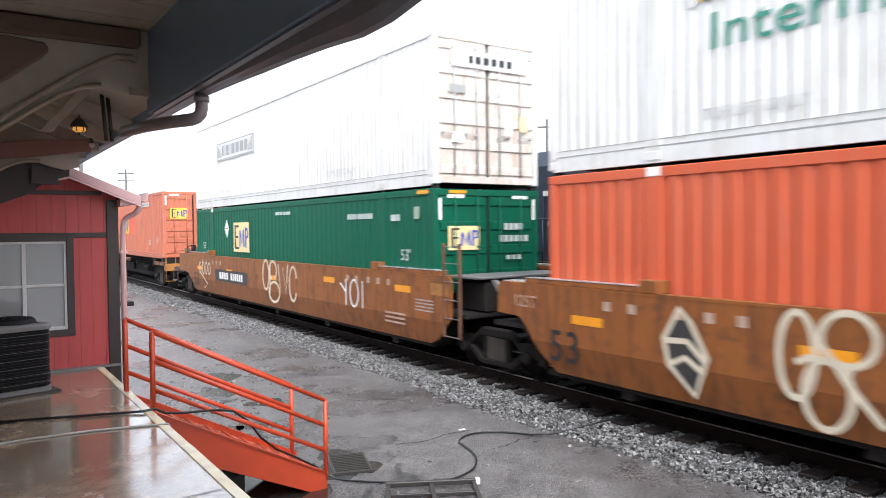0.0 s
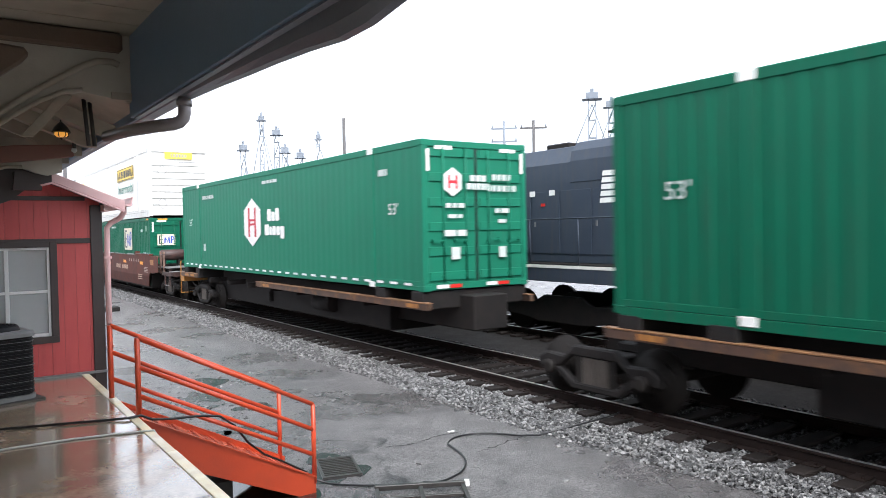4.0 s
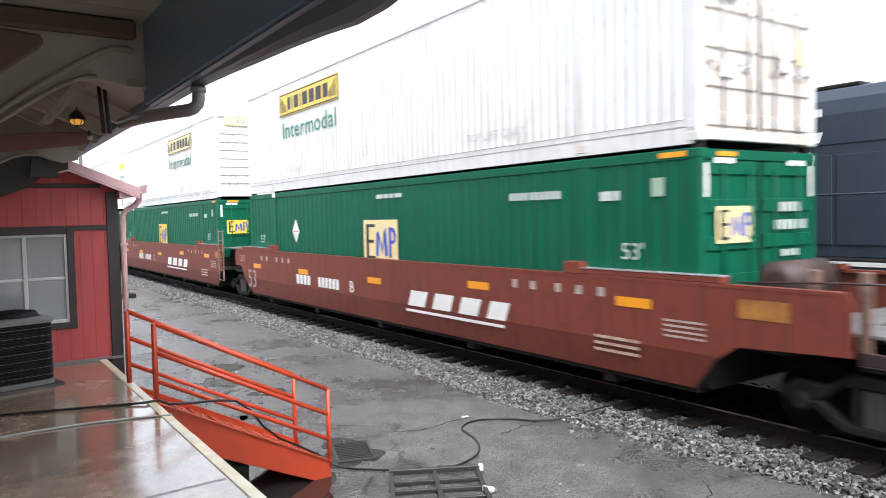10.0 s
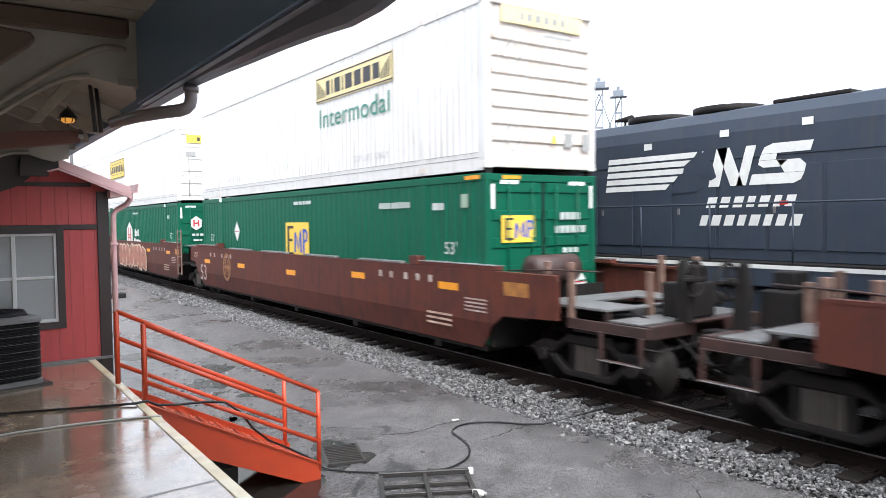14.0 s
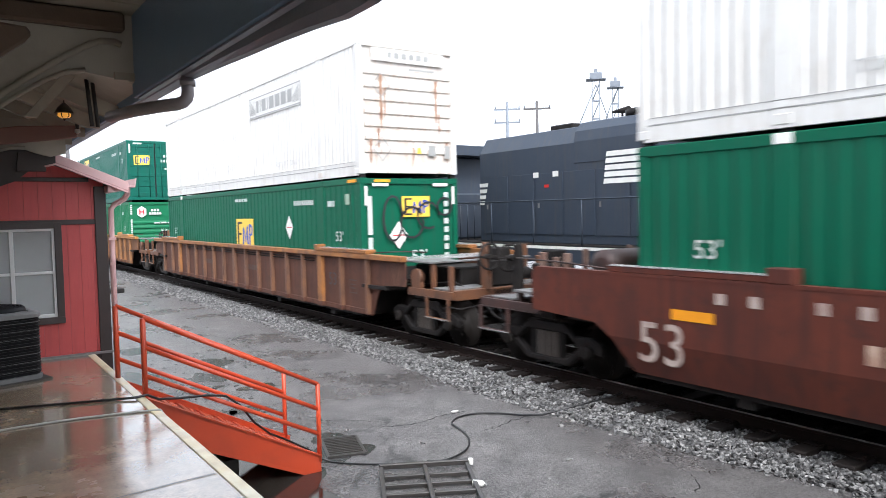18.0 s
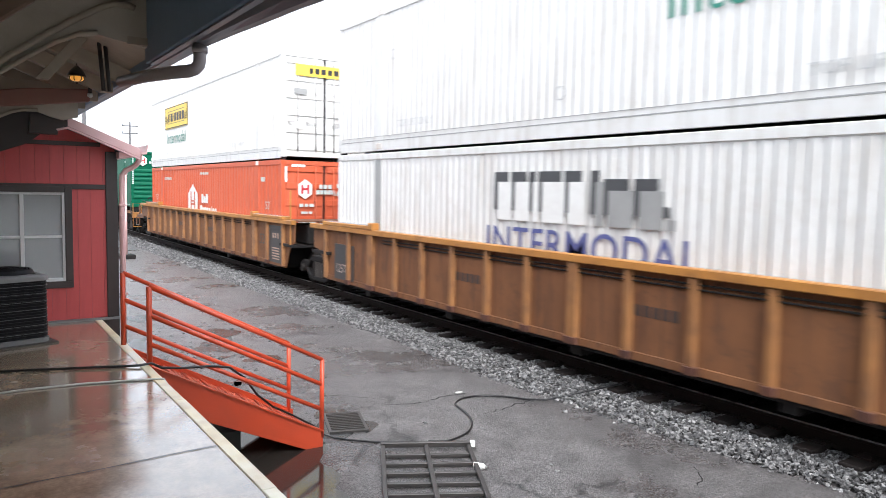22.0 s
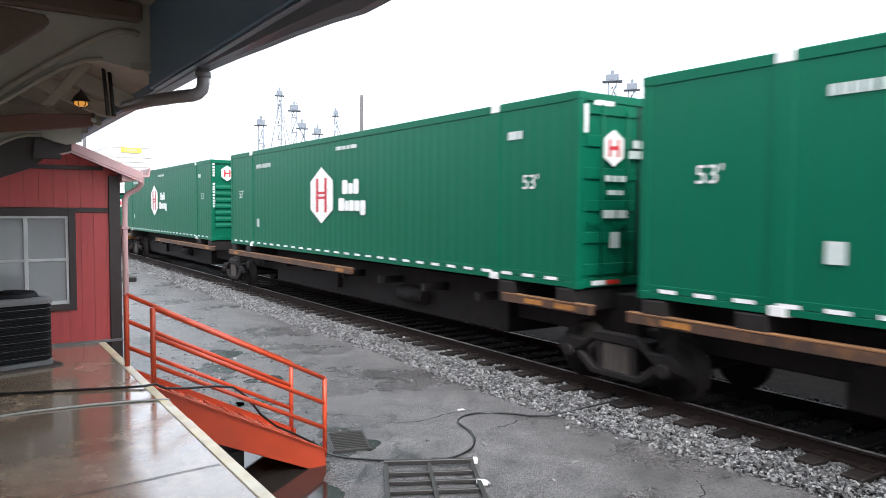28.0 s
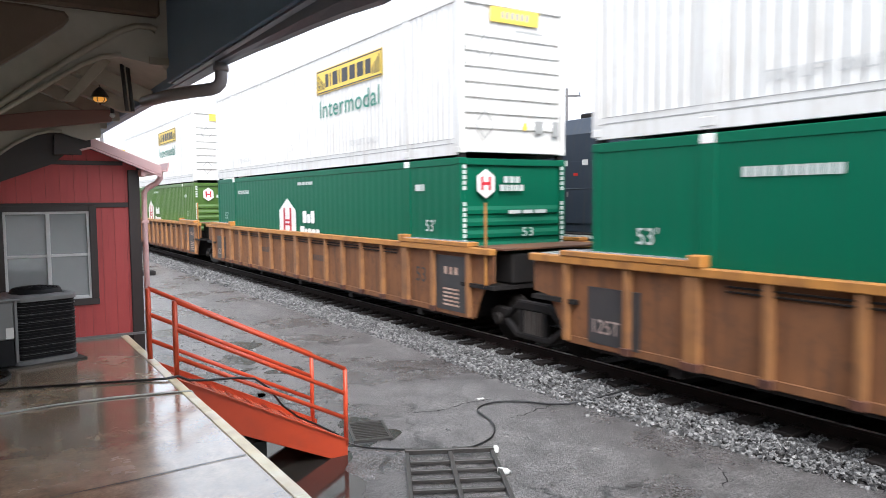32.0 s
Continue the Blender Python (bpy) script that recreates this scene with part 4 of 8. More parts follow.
def ac_unit():
    """A square condenser with louvres, grey frame and top, a raised fan guard and a service box at its side."""
    t = thing("air_conditioner", "dark louvred outdoor air conditioner with grey frame on the deck", "air conditioner", pose(0.447, 8.777, DECK_Z, 0, 0, 15.3))
    h, a = 0.71, 0.305

    def ring(z, d, r=0.1):
        out = []
        for cx, cy, q0 in ((a - r, -a + r, -90), (a - r, a - r, 0), (-a + r, a - r, 90), (-a + r, -a + r, 180)):
            for k in range(5):
                q = radians(q0 + 22.5 * k)
                out.append((cx + (r + d) * math.cos(q), cy + (r + d) * math.sin(q), z))
        return out

    def loft(rings):
        s = Shape()
        n = len(rings[0])
        s.add([p for q in rings for p in q], [(i * n + k, i * n + (k + 1) % n, (i + 1) * n + (k + 1) % n, (i + 1) * n + k) for i in range(len(rings) - 1) for k in range(n)])
        return s

    part("pad", Shape().box(-0.66, 0.36, -0.36, 0.36, 0.0, 0.018), material("grey_pad", (0.05, 0.045, 0.04), 0.5), t)
    part("base_pan", loft([ring(0.018, 0.008), ring(0.06, 0.012), ring(0.065, -0.02)]), AC_GREY, t, "grey base pan")
    part("coil", loft([ring(0.06, -0.03), ring(h - 0.04, -0.03)]), AC_DARK, t)
    z = 0.07
    while z < h - 0.06:
        part("louvre", loft([ring(z, -0.03), ring(z, -0.01), ring(z + 0.023, 0.0), ring(z + 0.028, 0.0), ring(z + 0.028, -0.03)]), AC_DARK, t)
        z += 0.03
    z = 0.12
    while z < h - 0.06:
        path = ring(z, 0.004)
        part("guard_wire", Shape().tube(path + path[:1], 0.0022, 5, cap=False), AC_GREY, t)
        z += 0.082
    for x, y in ((-a, -a), (a - 0.02, a - 0.02), (-a, a - 0.02)):
        part("corner_post", Shape().box(x - 0.004, x + 0.026, y - 0.006, y + 0.024, 0.06, h - 0.03), AC_GREY, t, "grey corner post", bevel=0.006)
    part("service_box", Shape().box(-a - 0.3, -a - 0.006, -a - 0.002, a - 0.1, 0.3, h - 0.035), AC_GREY, t, "grey service cover", bevel=0.012)
    part("service_base", Shape().box(-a - 0.3, -a - 0.006, -a + 0.008, a - 0.1, 0.03, 0.298), AC_DARK, t, "dark lower cover", bevel=0.008)
    part("label_plate", Shape().box(-a - 0.085, -a - 0.015, -a - 0.006, -a - 0.003, 0.31, 0.42), INK_WHITE, t, "white label")
    part("top_pan", loft([ring(h - 0.05, -0.03), ring(h - 0.05, 0.012), ring(h - 0.012, 0.014), ring(h, 0.002), ring(h + 0.012, -0.04), ring(h + 0.015, -0.09)]), AC_GREY, t, "grey top pan")
    part("top_cover", Shape().box(-a - 0.3, -a + 0.06, -a - 0.004, a - 0.1, h - 0.034, h - 0.006), AC_GREY, t, bevel=0.01)
    part("fan_shroud", Shape().tube([(0, 0, h - 0.1), (0, 0, h + 0.012), (0, 0, h + 0.05), (0, 0, h + 0.06)], [0.24, 0.25, 0.235, 0.21], 28, cap=False), AC_DARK, t, "black fan ring")
    for r in (0.05, 0.085, 0.12, 0.155, 0.19, 0.22):
        part("guard_ring", Shape().tube([(r * math.cos(q * math.pi / 12), r * math.sin(q * math.pi / 12), h + 0.085 - r * 0.12) for q in range(25)], 0.004, 5, cap=False), AC_DARK, t)
    for q in range(8):
        part("guard_spoke", Shape().tube([(0.04 * math.cos(q * math.pi / 4), 0.04 * math.sin(q * math.pi / 4), h + 0.083), (0.235 * math.cos(q * math.pi / 4), 0.235 * math.sin(q * math.pi / 4), h + 0.055)], 0.004, 5), AC_DARK, t)
    part("fan_hub", Shape().tube([(0, 0, h - 0.08), (0, 0, h + 0.03)], 0.07, 14), AC_DARK, t)
    part("fan_plate", Shape().tube([(0, 0, h - 0.1), (0, 0, h - 0.09)], 0.235, 20), AC_DARK, t)


RAMP_D = 0.3


def ramp():
    """Steel ramp from the deck down to the yard, with a railing on either side."""
    t = thing("ramp", "orange steel ramp with pipe railings and worn wet tread", "ramp")
    x0, x1, ya, yb = DECK_X + 0.004, 3.30, 7.2, 8.1
    zb = -0.13
    slope = (zb - 0.88) / (x1 - 1.36)
    zr = lambda x: 0.88 + slope * (x - 1.36)
    za = zr(x0)
    part("tread_plate", Shape().prism([(x0, za), (x1, zb), (x1, zb - 0.012), (x0, za - 0.012)], "y", ya + 0.04, yb - 0.04), RAMP_WORN, t, "wet worn tread plate")
    for i in range(9):
        x = x0 + 0.12 + i * 0.2
        part("cleat", Shape().prism([(x, zr(x)), (x + 0.05, zr(x + 0.05)), (x + 0.05, zr(x + 0.05) + 0.014), (x, zr(x) + 0.014)], "y", ya + 0.05, yb - 0.05), RAMP_ORANGE, t)
    for y, s in ((ya, 1), (yb - 0.04, 0)):
        side = [(x0, za + 0.05), (x1, zb + 0.05), (x1, GROUND), (x1 - 0.2, GROUND), (x0 + 0.45, zr(x0 + 0.45) - RAMP_D), (x0, za - RAMP_D)]
        part("side_channel", Shape().prism(side, "y", y, y + 0.04), RAMP_ORANGE, t, bevel=0.004)
        part("channel_lip", Shape().prism([(x0, za + 0.05), (x1, zb + 0.05), (x1, zb + 0.065), (x0, za + 0.065)], "y", y - 0.02 * s, y + 0.05), RAMP_ORANGE, t)
    # added dark block, keeps bright sky out of the puddle's reflection
    part("pier", Shape().box(x0, 2.5, 7.55, 8.0, GROUND, zr(2.5) - 0.32), material("dark_block_fill", (0.05, 0.048, 0.042), 0.7, second=(0.03, 0.034, 0.024), scale=5), t, "dark block added under the ramp to shut out the sky")
    for y, xa, xb in ((ya + 0.02, 1.52, 3.29), (yb - 0.02, 1.44, 3.25)):
        g = Shape().tube([(xa, y, zr(xa) + 0.05), (xa, y, zr(xa) + 0.82), ], 0.026, 8)
        part("post", g, RAIL_ORANGE, t)
        part("post", Shape().tube([(xb, y, zr(xb) - 0.02), (xb, y, zr(xb) + 0.84)], 0.026, 8), RAIL_ORANGE, t)
        for h in (0.82, 0.545, 0.27):
            part("rail", Shape().tube([(xa, y, zr(xa) + h), (xb, y, zr(xb) + h + 0.02)], 0.023, 8), RAIL_ORANGE, t)
    return t


def drain_mat():
    t = thing("drain_grate", "black wet mesh mat lying at the ramp's foot", "mat", pose(3.86, 7.8, GROUND, 0, 0, -18))
    part("rim", Shape().box(-0.23, 0.23, -0.36, -0.33, 0, 0.025).box(-0.23, 0.23, 0.33, 0.36, 0, 0.025).box(-0.23, -0.2, -0.33, 0.33, 0, 0.025).box(0.2, 0.23, -0.33, 0.33, 0, 0.025), IRON, t)
    for i in range(11):
        part("bar", Shape().box(-0.2, 0.2, -0.31 + i * 0.062, -0.29 + i * 0.062, 0.004, 0.02), IRON, t)
    part("web", Shape().box(-0.2, 0.2, -0.33, 0.33, 0.001, 0.006), RUBBER, t)


def steel_frame():
    """A black grid of square tube lying flat."""
    a = math.degrees(math.atan2(6.35 - 6.81, 4.67 - 3.8))
    t = thing("steel_grid", "black wet steel grid frame lying on the asphalt", "steel frame", pose(3.8, 6.81, GROUND, 0, 0, a))
    L, D, h = 0.98, 1.75, 0.05
    part("top_bar", Shape().box(0, L, -0.05, 0, 0.03, 0.085), IRON, t, bevel=0.006)
    part("end_cap", Shape().box(L, L + 0.05, -0.06, 0.01, 0.025, 0.09), INK_WHITE, t, "pale plastic end cap", bevel=0.008)
    for x in (0.0, L / 2 - 0.02, L - 0.045):
        part("long_bar", Shape().box(x, x + 0.045, -D, -0.05, 0.02, 0.065), IRON, t, bevel=0.005)
    y = -0.27
    while y > -D:
        part("cross_bar", Shape().box(0.045, L / 2 - 0.02, y - 0.04, y, 0.01, 0.05).box(L / 2 + 0.025, L - 0.045, y - 0.04, y, 0.01, 0.05), IRON, t, bevel=0.004)
        y -= 0.25


def hoses():
    z = GROUND + 0.018
    pts = [(4.36, 6.72), (4.54, 6.62), (4.81, 6.69), (5.0, 6.81), (5.18, 7.02), (5.3, 7.26), (5.38, 7.56), (5.42, 7.72), (5.55, 7.85), (5.74, 7.92), (5.99, 7.88), (6.23, 7.68), (6.42, 7.4)]
    smooth = []
    for i in range(len(pts) - 1):
        p0, p1, p2, p3 = (Vector(pts[max(0, min(len(pts) - 1, i + k))]) for k in (-1, 0, 1, 2))
        for q in range(6):
            u = q / 6
            smooth.append(0.5 * ((2 * p1) + (p2 - p0) * u + (2 * p0 - 5 * p1 + 4 * p2 - p3) * u * u + (3 * p1 - p0 - 3 * p2 + p3) * u ** 3))
    path = [(p.x, p.y, z) for p in smooth] + [(6.55, 7.2, z + 0.03), (6.8, 7.02, -0.12), (7.2, 6.95, -0.09), (7.6, 6.95, -0.08), (7.95, 7.05, -0.1)]
    tagged(part("garden_hose", Shape().tube(path, 0.013, 7), RUBBER), "black hose snaking over the asphalt to the track", "hose")
    b = [(-0.9, 7.9), (-0.3, 7.62), (0.07, 7.47), (0.5, 7.33), (0.95, 7.18), (1.25, 7.08)]
    hp = [(x, y, DECK_Z + 0.014) for x, y in b] + [(1.38, 7.02, DECK_Z + 0.02), (1.5, 7.05, DECK_Z + 0.02), (1.6, 7.075, 0.86), (1.8, 7.14, 0.82), (2.1, 7.2, 0.79), (2.28, 7.22, 0.75), (2.44, 7.26, 0.62), (2.6, 7.32, 0.4), (2.8, 7.4, 0.22), (3.05, 7.46, 0.07), (3.3, 7.47, -0.09), (3.38, 7.44, -0.18), (3.5, 7.36, z), (3.61, 7.21, z), (3.78, 7.05, z), (3.97, 6.9, z), (4.2, 6.78, z)]
    tagged(part("rubber_hose", Shape().tube(hp, 0.012, 7), RUBBER), "black hose running over the deck and down the ramp", "hose")
    c = [(-0.8, 6.55), (0.05, 6.62), (0.45, 6.66), (0.87, 6.63), (1.2, 6.56), (1.4, 6.5)]
    tagged(part("power_cord", Shape().tube([(x, y, DECK_Z + 0.009) for x, y in c] + [(1.475, 6.46, DECK_Z + 0.014), (1.5, 6.45, DECK_Z - 0.03), (1.503, 6.46, 0.4)], 0.009, 6), CORD), "white cord lying across the deck to its edge", "cord")
    coil = [(0.0 + 0.16 * math.cos(q * 0.5), 7.95 + 0.3 * math.sin(q * 0.5), DECK_Z + 0.014 + q * 0.0012) for q in range(28)]
    tagged(part("coiled_hose", Shape().tube(coil, 0.015, 6), RUBBER), "loose black hose coil on the deck", "hose")
    bt = thing("plastic_bottle", "small white plastic bottle on the asphalt", "bottle", pose(4.35, 5.85, GROUND + 0.035, 90, 0, 35))
    part("body", Shape().tube([(0, 0, 0), (0, 0, 0.005), (0, 0, 0.1), (0, 0, 0.12), (0, 0, 0.13)], [0.02, 0.034, 0.034, 0.022, 0.014], 12), INK_WHITE, bt)
    part("cap", Shape().tube([(0, 0, 0.13), (0, 0, 0.15)], 0.016, 10), INK_GREY, bt)
    tagged(part("paper_scrap", Shape().box(5.78, 5.88, 8.2, 8.25, GROUND, GROUND + 0.006), INK_WHITE), "small white scrap of paper on the asphalt", "litter")


DAMP = material("soaked_asphalt", (0.022, 0.021, 0.021), 0.28, second=(0.035, 0.033, 0.032), scale=5, rough2=0.12, grain=50, bump=0.35)


def puddle(points, label, mat):
    s = Shape()
    n = len(points)
    fine = []
    for i in range(n):
        p0, p1, p2, p3 = (Vector(points[(i + k) % n]) for k in (-1, 0, 1, 2))
        for q in range(5):
            u = q / 5
            w = 0.5 * ((2 * p1) + (p2 - p0) * u + (2 * p0 - 5 * p1 + 4 * p2 - p3) * u * u + (3 * p1 - p0 - 3 * p2 + p3) * u ** 3)
            fine.append((w.x + random.uniform(-.02, .02), w.y + random.uniform(-.02, .02), GROUND + 0.004))
    s.add(fine, [tuple(range(len(fine)))])
    tagged(part("puddle", s, mat), label, "puddle")


def far_post():
    t = thing("signal_post", "thin pale post on a concrete foot beside the track", "post", pose(5.3, 29.6, GROUND))
    part("mast", Shape().tube([(0, 0, 0.1), (0, 0, 3.2)], 0.05, 8), PINK_GUTTER, t)
    part("foot", Shape().box(-0.3, 0.3, -0.25, 0.25, 0, 0.16), UNDER, t, bevel=0.02)


ground_sheet()
deck()
eave()
unseen_row()
lantern()
shed()
ac_unit()
ramp()
drain_mat()
steel_frame()
hoses()
puddle([(3.4, 7.5), (3.45, 7.8), (3.62, 8.0), (3.68, 8.3), (3.95, 8.45), (4.1, 8.2), (4.0, 7.95), (4.18, 7.6), (3.95, 7.35), (3.8, 7.45), (3.62, 7.3)], "shallow dark film of water round the ramp's foot", DAMP)
puddle([(1.7, 8.4), (2.5, 8.4), (2.9, 7.9), (3.25, 7.55), (3.36, 7.2), (3.1, 6.8), (3.12, 6.4), (2.95, 6.1), (2.98, 5.85), (2.75, 5.6), (2.6, 5.3), (2.2, 5.0), (1.8, 5.3)], "wide dark puddle between deck and ramp", PUDDLE)
puddle([(2.5, 10.6), (2.7, 11.0), (3.0, 10.9), (3.1, 10.4), (3.4, 10.2), (3.0, 9.8), (2.6, 10.0)], "shallow film of water in the broken asphalt", DAMP)
puddle([(2.3, 13.0), (2.6, 14.0), (2.8, 13.9), (2.9, 13.1), (2.6, 12.7)], "small film of water in the broken asphalt", DAMP)
for px, py, rx, ry, seed in ((2.75, 11.6, 0.35, 0.5, 1), (3.35, 11.9, 0.4, 0.35, 2), (3.7, 12.7, 0.35, 0.5, 3), (3.05, 13.2, 0.3, 0.6, 4), (4.15, 11.4, 0.3, 0.28, 5), (4.2, 13.9, 0.35, 0.5, 6), (3.45, 10.2, 0.35, 0.25, 7), (3.3, 16.2, 0.5, 0.7, 8)):
    wob = random.Random(seed)
    puddle([(px + rx * math.cos(radians(36 * q)) * wob.uniform(0.45, 1.25), py + ry * math.sin(radians(36 * q)) * wob.uniform(0.45, 1.25)) for q in range(10)], "ragged pool of rain in the broken asphalt", DAMP)
far_post()


def cracks():
    """Jagged open cracks in the asphalt."""
    rng = random.Random(21)
    mat = material("crack_bottom", (0.012, 0.011, 0.011), 0.8)
    for pts in ([(4.55, 8.23), (5.04, 8.06), (5.56, 8.14), (6.14, 8.14)], [(5.53, 7.25), (6.22, 7.36), (6.65, 7.45)], [(5.5, 10.2), (5.99, 10.22), (6.25, 10.1)], [(4.4, 14.74), (4.95, 14.6), (5.46, 14.32)], [(3.6, 8.9), (4.1, 9.05), (4.6, 8.6), (4.9, 8.2)], [(5.9, 4.3), (6.3, 4.6), (6.5, 5.1), (6.75, 5.3)], [(4.2, 11.2), (4.9, 11.5), (5.6, 11.3)]):
        line = []
        for (a, b), (c, d) in zip(pts, pts[1:]):
            n = max(4, int(math.dist((a, b), (c, d)) / 0.06))
            line += [(a + (c - a) * k / n + rng.gauss(0, 0.012), b + (d - b) * k / n + rng.gauss(0, 0.022)) for k in range(n)]
        s = Shape()
        wide = [rng.uniform(0.003, 0.014) * min(1.0, 0.25 + min(i, len(line) - 1 - i) / 5) for i in range(len(line))]
        s.add([(x, y + sg * w, GROUND + 0.004) for (x, y), w in zip(line, wide) for sg in (-1, 1)], [(2 * i, 2 * i + 2, 2 * i + 3, 2 * i + 1) for i in range(len(line) - 1)])
        part("crack", s, mat, bpy.data.objects["ground"], "jagged dark crack")


cracks()


def rubble():
    """Broken asphalt and loose chips lying about behind the ramp."""
    rng = np.random.default_rng(12)
    spots = []
    for cx, cy, rx, ry, n in ((3.2, 11.0, 1.0, 1.7, 900), (3.7, 13.4, 0.9, 1.8, 650), (3.4, 9.4, 0.6, 0.7, 130), (3.9, 8.4, 0.5, 0.4, 60), (5.2, 6.4, 0.9, 1.0, 90), (5.0, 16.0, 0.9, 2.5, 120)):
        for _ in range(n):
            spots.append((rng.normal(cx, rx * 0.55), rng.normal(cy, ry * 0.55), 0.01 + 0.034 * rng.random() ** 3))
    stones("asphalt_chips", "loose wet chips of broken asphalt behind the ramp", STONE, spots, 9)


# ---- containers ----
CL, CW, CH = 16.154, 2.591, 2.9
HW = CW / 2


def soft(u, v, w, h, r=0.06):
    """A block with rounded corners."""
    r = min(r, w / 2.2, h / 2.2)
    return [(cx + r * math.cos(radians(q0 + 30 * k)), cy + r * math.sin(radians(q0 + 30 * k))) for cx, cy, q0 in ((u + w - r, v + r, -90), (u + w - r, v + h - r, 0), (u + r, v + h - r, 90), (u + r, v + r, 180)) for k in range(4)]


def each(name, polys, mat, parent, at, face=SIDE, label=""):
    """Every block of a row as a part of its own."""
    for p in polys:
        cu, cv = sum(q[0] for q in p) / len(p), sum(q[1] for q in p) / len(p)
        shift = face @ Vector((cu, cv, 0))
        decal(name, [[(round(u - cu, 4), round(v - cv, 4)) for u, v in p]], mat, parent, (at[0] + shift.x, at[1] + shift.y, at[2] + shift.z), face, label)


def hub_mark(parent, at, k=1.0, dark=INK_RED, wide=False):
    """White six-sided badge with red bars, and two rows of plain rounded blocks."""
    hexa = [(0.77 * k * math.sin(radians(60 * i)), 0.7 * k * math.cos(radians(60 * i))) for i in range(6)]
    decal("badge", [hexa], INK_WHITE, parent, at, label="white six-sided badge")
    a = (at[0] - 0.004, at[1], at[2])
    decal("badge_mark", [p for sg in (-1, 1) for p in (rect(sg * 0.25 * k - 0.07 * k, -0.42 * k, 0.14 * k, 0.84 * k), rect(sg * 0.091 * k - 0.091 * k, 0.03 * k, 0.182 * k, 0.06 * k), rect(sg * 0.091 * k - 0.091 * k, -0.09 * k, 0.182 * k, 0.06 * k))], dark, parent, a)
    low = [(0.33, 0.3, 0), (0.19, 0.24, 0), (0.27, 0.25, 0), (0.26, 0.24, 0), (0.27, 0.33, -0.09)] + ([(0.07, 0.1, -0.05), (0.1, 0.31, 0), (0.25, 0.24, 0), (0.22, 0.24, 0)] if wide else [])
    up = [(0.29, 0.33, 0), (0.26, 0.25, 0), (0.27, 0.34, 0)]
    u0 = -1.0 * k if wide else -0.73 * k
    row = []
    for blocks, u, v in ((low, u0 + 0.02, -0.36 * k), (up, u0 + 0.22 * k, 0.03 * k)):
        for w, h, drop in blocks:
            row.append(soft(u, v + drop * k, (w - 0.005) * k, h * k))
            u += (w + 0.015) * k
    each("word_mark", row, INK_WHITE, parent, (at[0], at[1] - (1.95 if wide else 1.68) * k, at[2] - 0.02))


def emp_mark(parent, at, plate, face=SIDE, k=1.0, tall=1.0):
    face = face @ Matrix.Diagonal((1.2, 0.9 * tall, 1, 1))
    decal("plate", [rect(-0.62 * k, -0.52 * k, 1.24 * k, 1.04 * k)], plate, parent, at, face, "yellow name plate")
    n = face @ Vector((0, 0, 0.004))
    a = (at[0] + n.x, at[1] + n.y, at[2] + n.z)
    decal("black_mark", [rect(-0.52 * k, -0.42 * k, 0.1 * k, 0.84 * k), rect(-0.42 * k, 0.345 * k, 0.24 * k, 0.075 * k), rect(-0.42 * k, -0.42 * k, 0.25 * k, 0.075 * k), rect(-0.42 * k, -0.03 * k, 0.19 * k, 0.075 * k)], INK_BLACK, parent, a, face)
    blue = [[(-0.16, -0.34), (-0.07, -0.34), (-0.03, 0.1), (-0.06, 0.26), (-0.13, 0.2)], [(-0.06, 0.26), (-0.03, 0.1), (0.06, -0.32), (0.1, -0.16)], [(0.06, -0.32), (0.1, -0.16), (0.22, 0.34), (0.13, 0.2)], [(0.13, 0.2), (0.22, 0.34), (0.27, -0.32), (0.17, -0.34)],
            [(0.31, -0.36), (0.4, -0.36), (0.4, 0.34), (0.31, 0.34)], [(0.4, 0.25), (0.4, 0.34), (0.5, 0.32), (0.47, 0.23)], [(0.47, 0.23), (0.5, 0.32), (0.57, 0.18), (0.49, 0.14)], [(0.49, 0.14), (0.57, 0.18), (0.54, 0.0), (0.47, 0.04)], [(0.47, 0.04), (0.54, 0.0), (0.4, -0.06), (0.4, 0.03)]]
    decal("blue_mark", [[(u * k, v * k) for u, v in p] for p in blue], INK_BLUE, parent, a, face)


def jbh_mark(parent, at, plate, intermodal=True, tall=0.6):
    h = tall / 2
    decal("plate", [rect(-1.83, -h, 3.66, tall)], plate, parent, at, label="name plate with plain bars")
    a = (at[0] - 0.004, at[1], at[2])
    lines = [rect(-1.8, h - 0.05, 3.6, 0.03), rect(-1.8, -h + 0.02, 3.6, 0.03), rect(-1.8, -h, 0.03, tall), rect(1.77, -h, 0.03, tall)]
    if tall > 0.8:
        lines += [rect(-1.83, h - 0.045, 3.66, 0.03), rect(-1.83, -h + 0.015, 3.66, 0.03), rect(-1.3, h - 0.2, 2.6, 0.02), rect(-1.3, -h + 0.2, 2.6, 0.02), rect(-1.3, -h + 0.2, 0.02, tall - 0.4), rect(1.28, -h + 0.2, 0.02, tall - 0.4)]
    blocks = bars([0.2, 0.06, 0.3, 0.06, 0.34, 0.32, 0.34, 0.28], 0.33, 0.09, -0.165)
    side = [rect(-1.72 + 0.07 * i, -0.2, 0.04, 0.4 - 0.05 * i) for i in range(6)] + [rect(1.3 + 0.07 * i, -0.2, 0.04, 0.15 + 0.05 * i) for i in range(6)]
    ink = INK_GREY if plate is WHITE else INK_BLACK
    decal("plate_mark", lines + side, ink, parent, a)
    each("plate_block", blocks, ink, parent, a)
    if intermodal:
        lettering("lettering", "Intermodal", 0.62, INK_TEAL, parent, (at[0], at[1], at[2] - (1.05 if tall > 0.8 else 0.9)), width=1.18 if tall < 0.8 else 1.04)


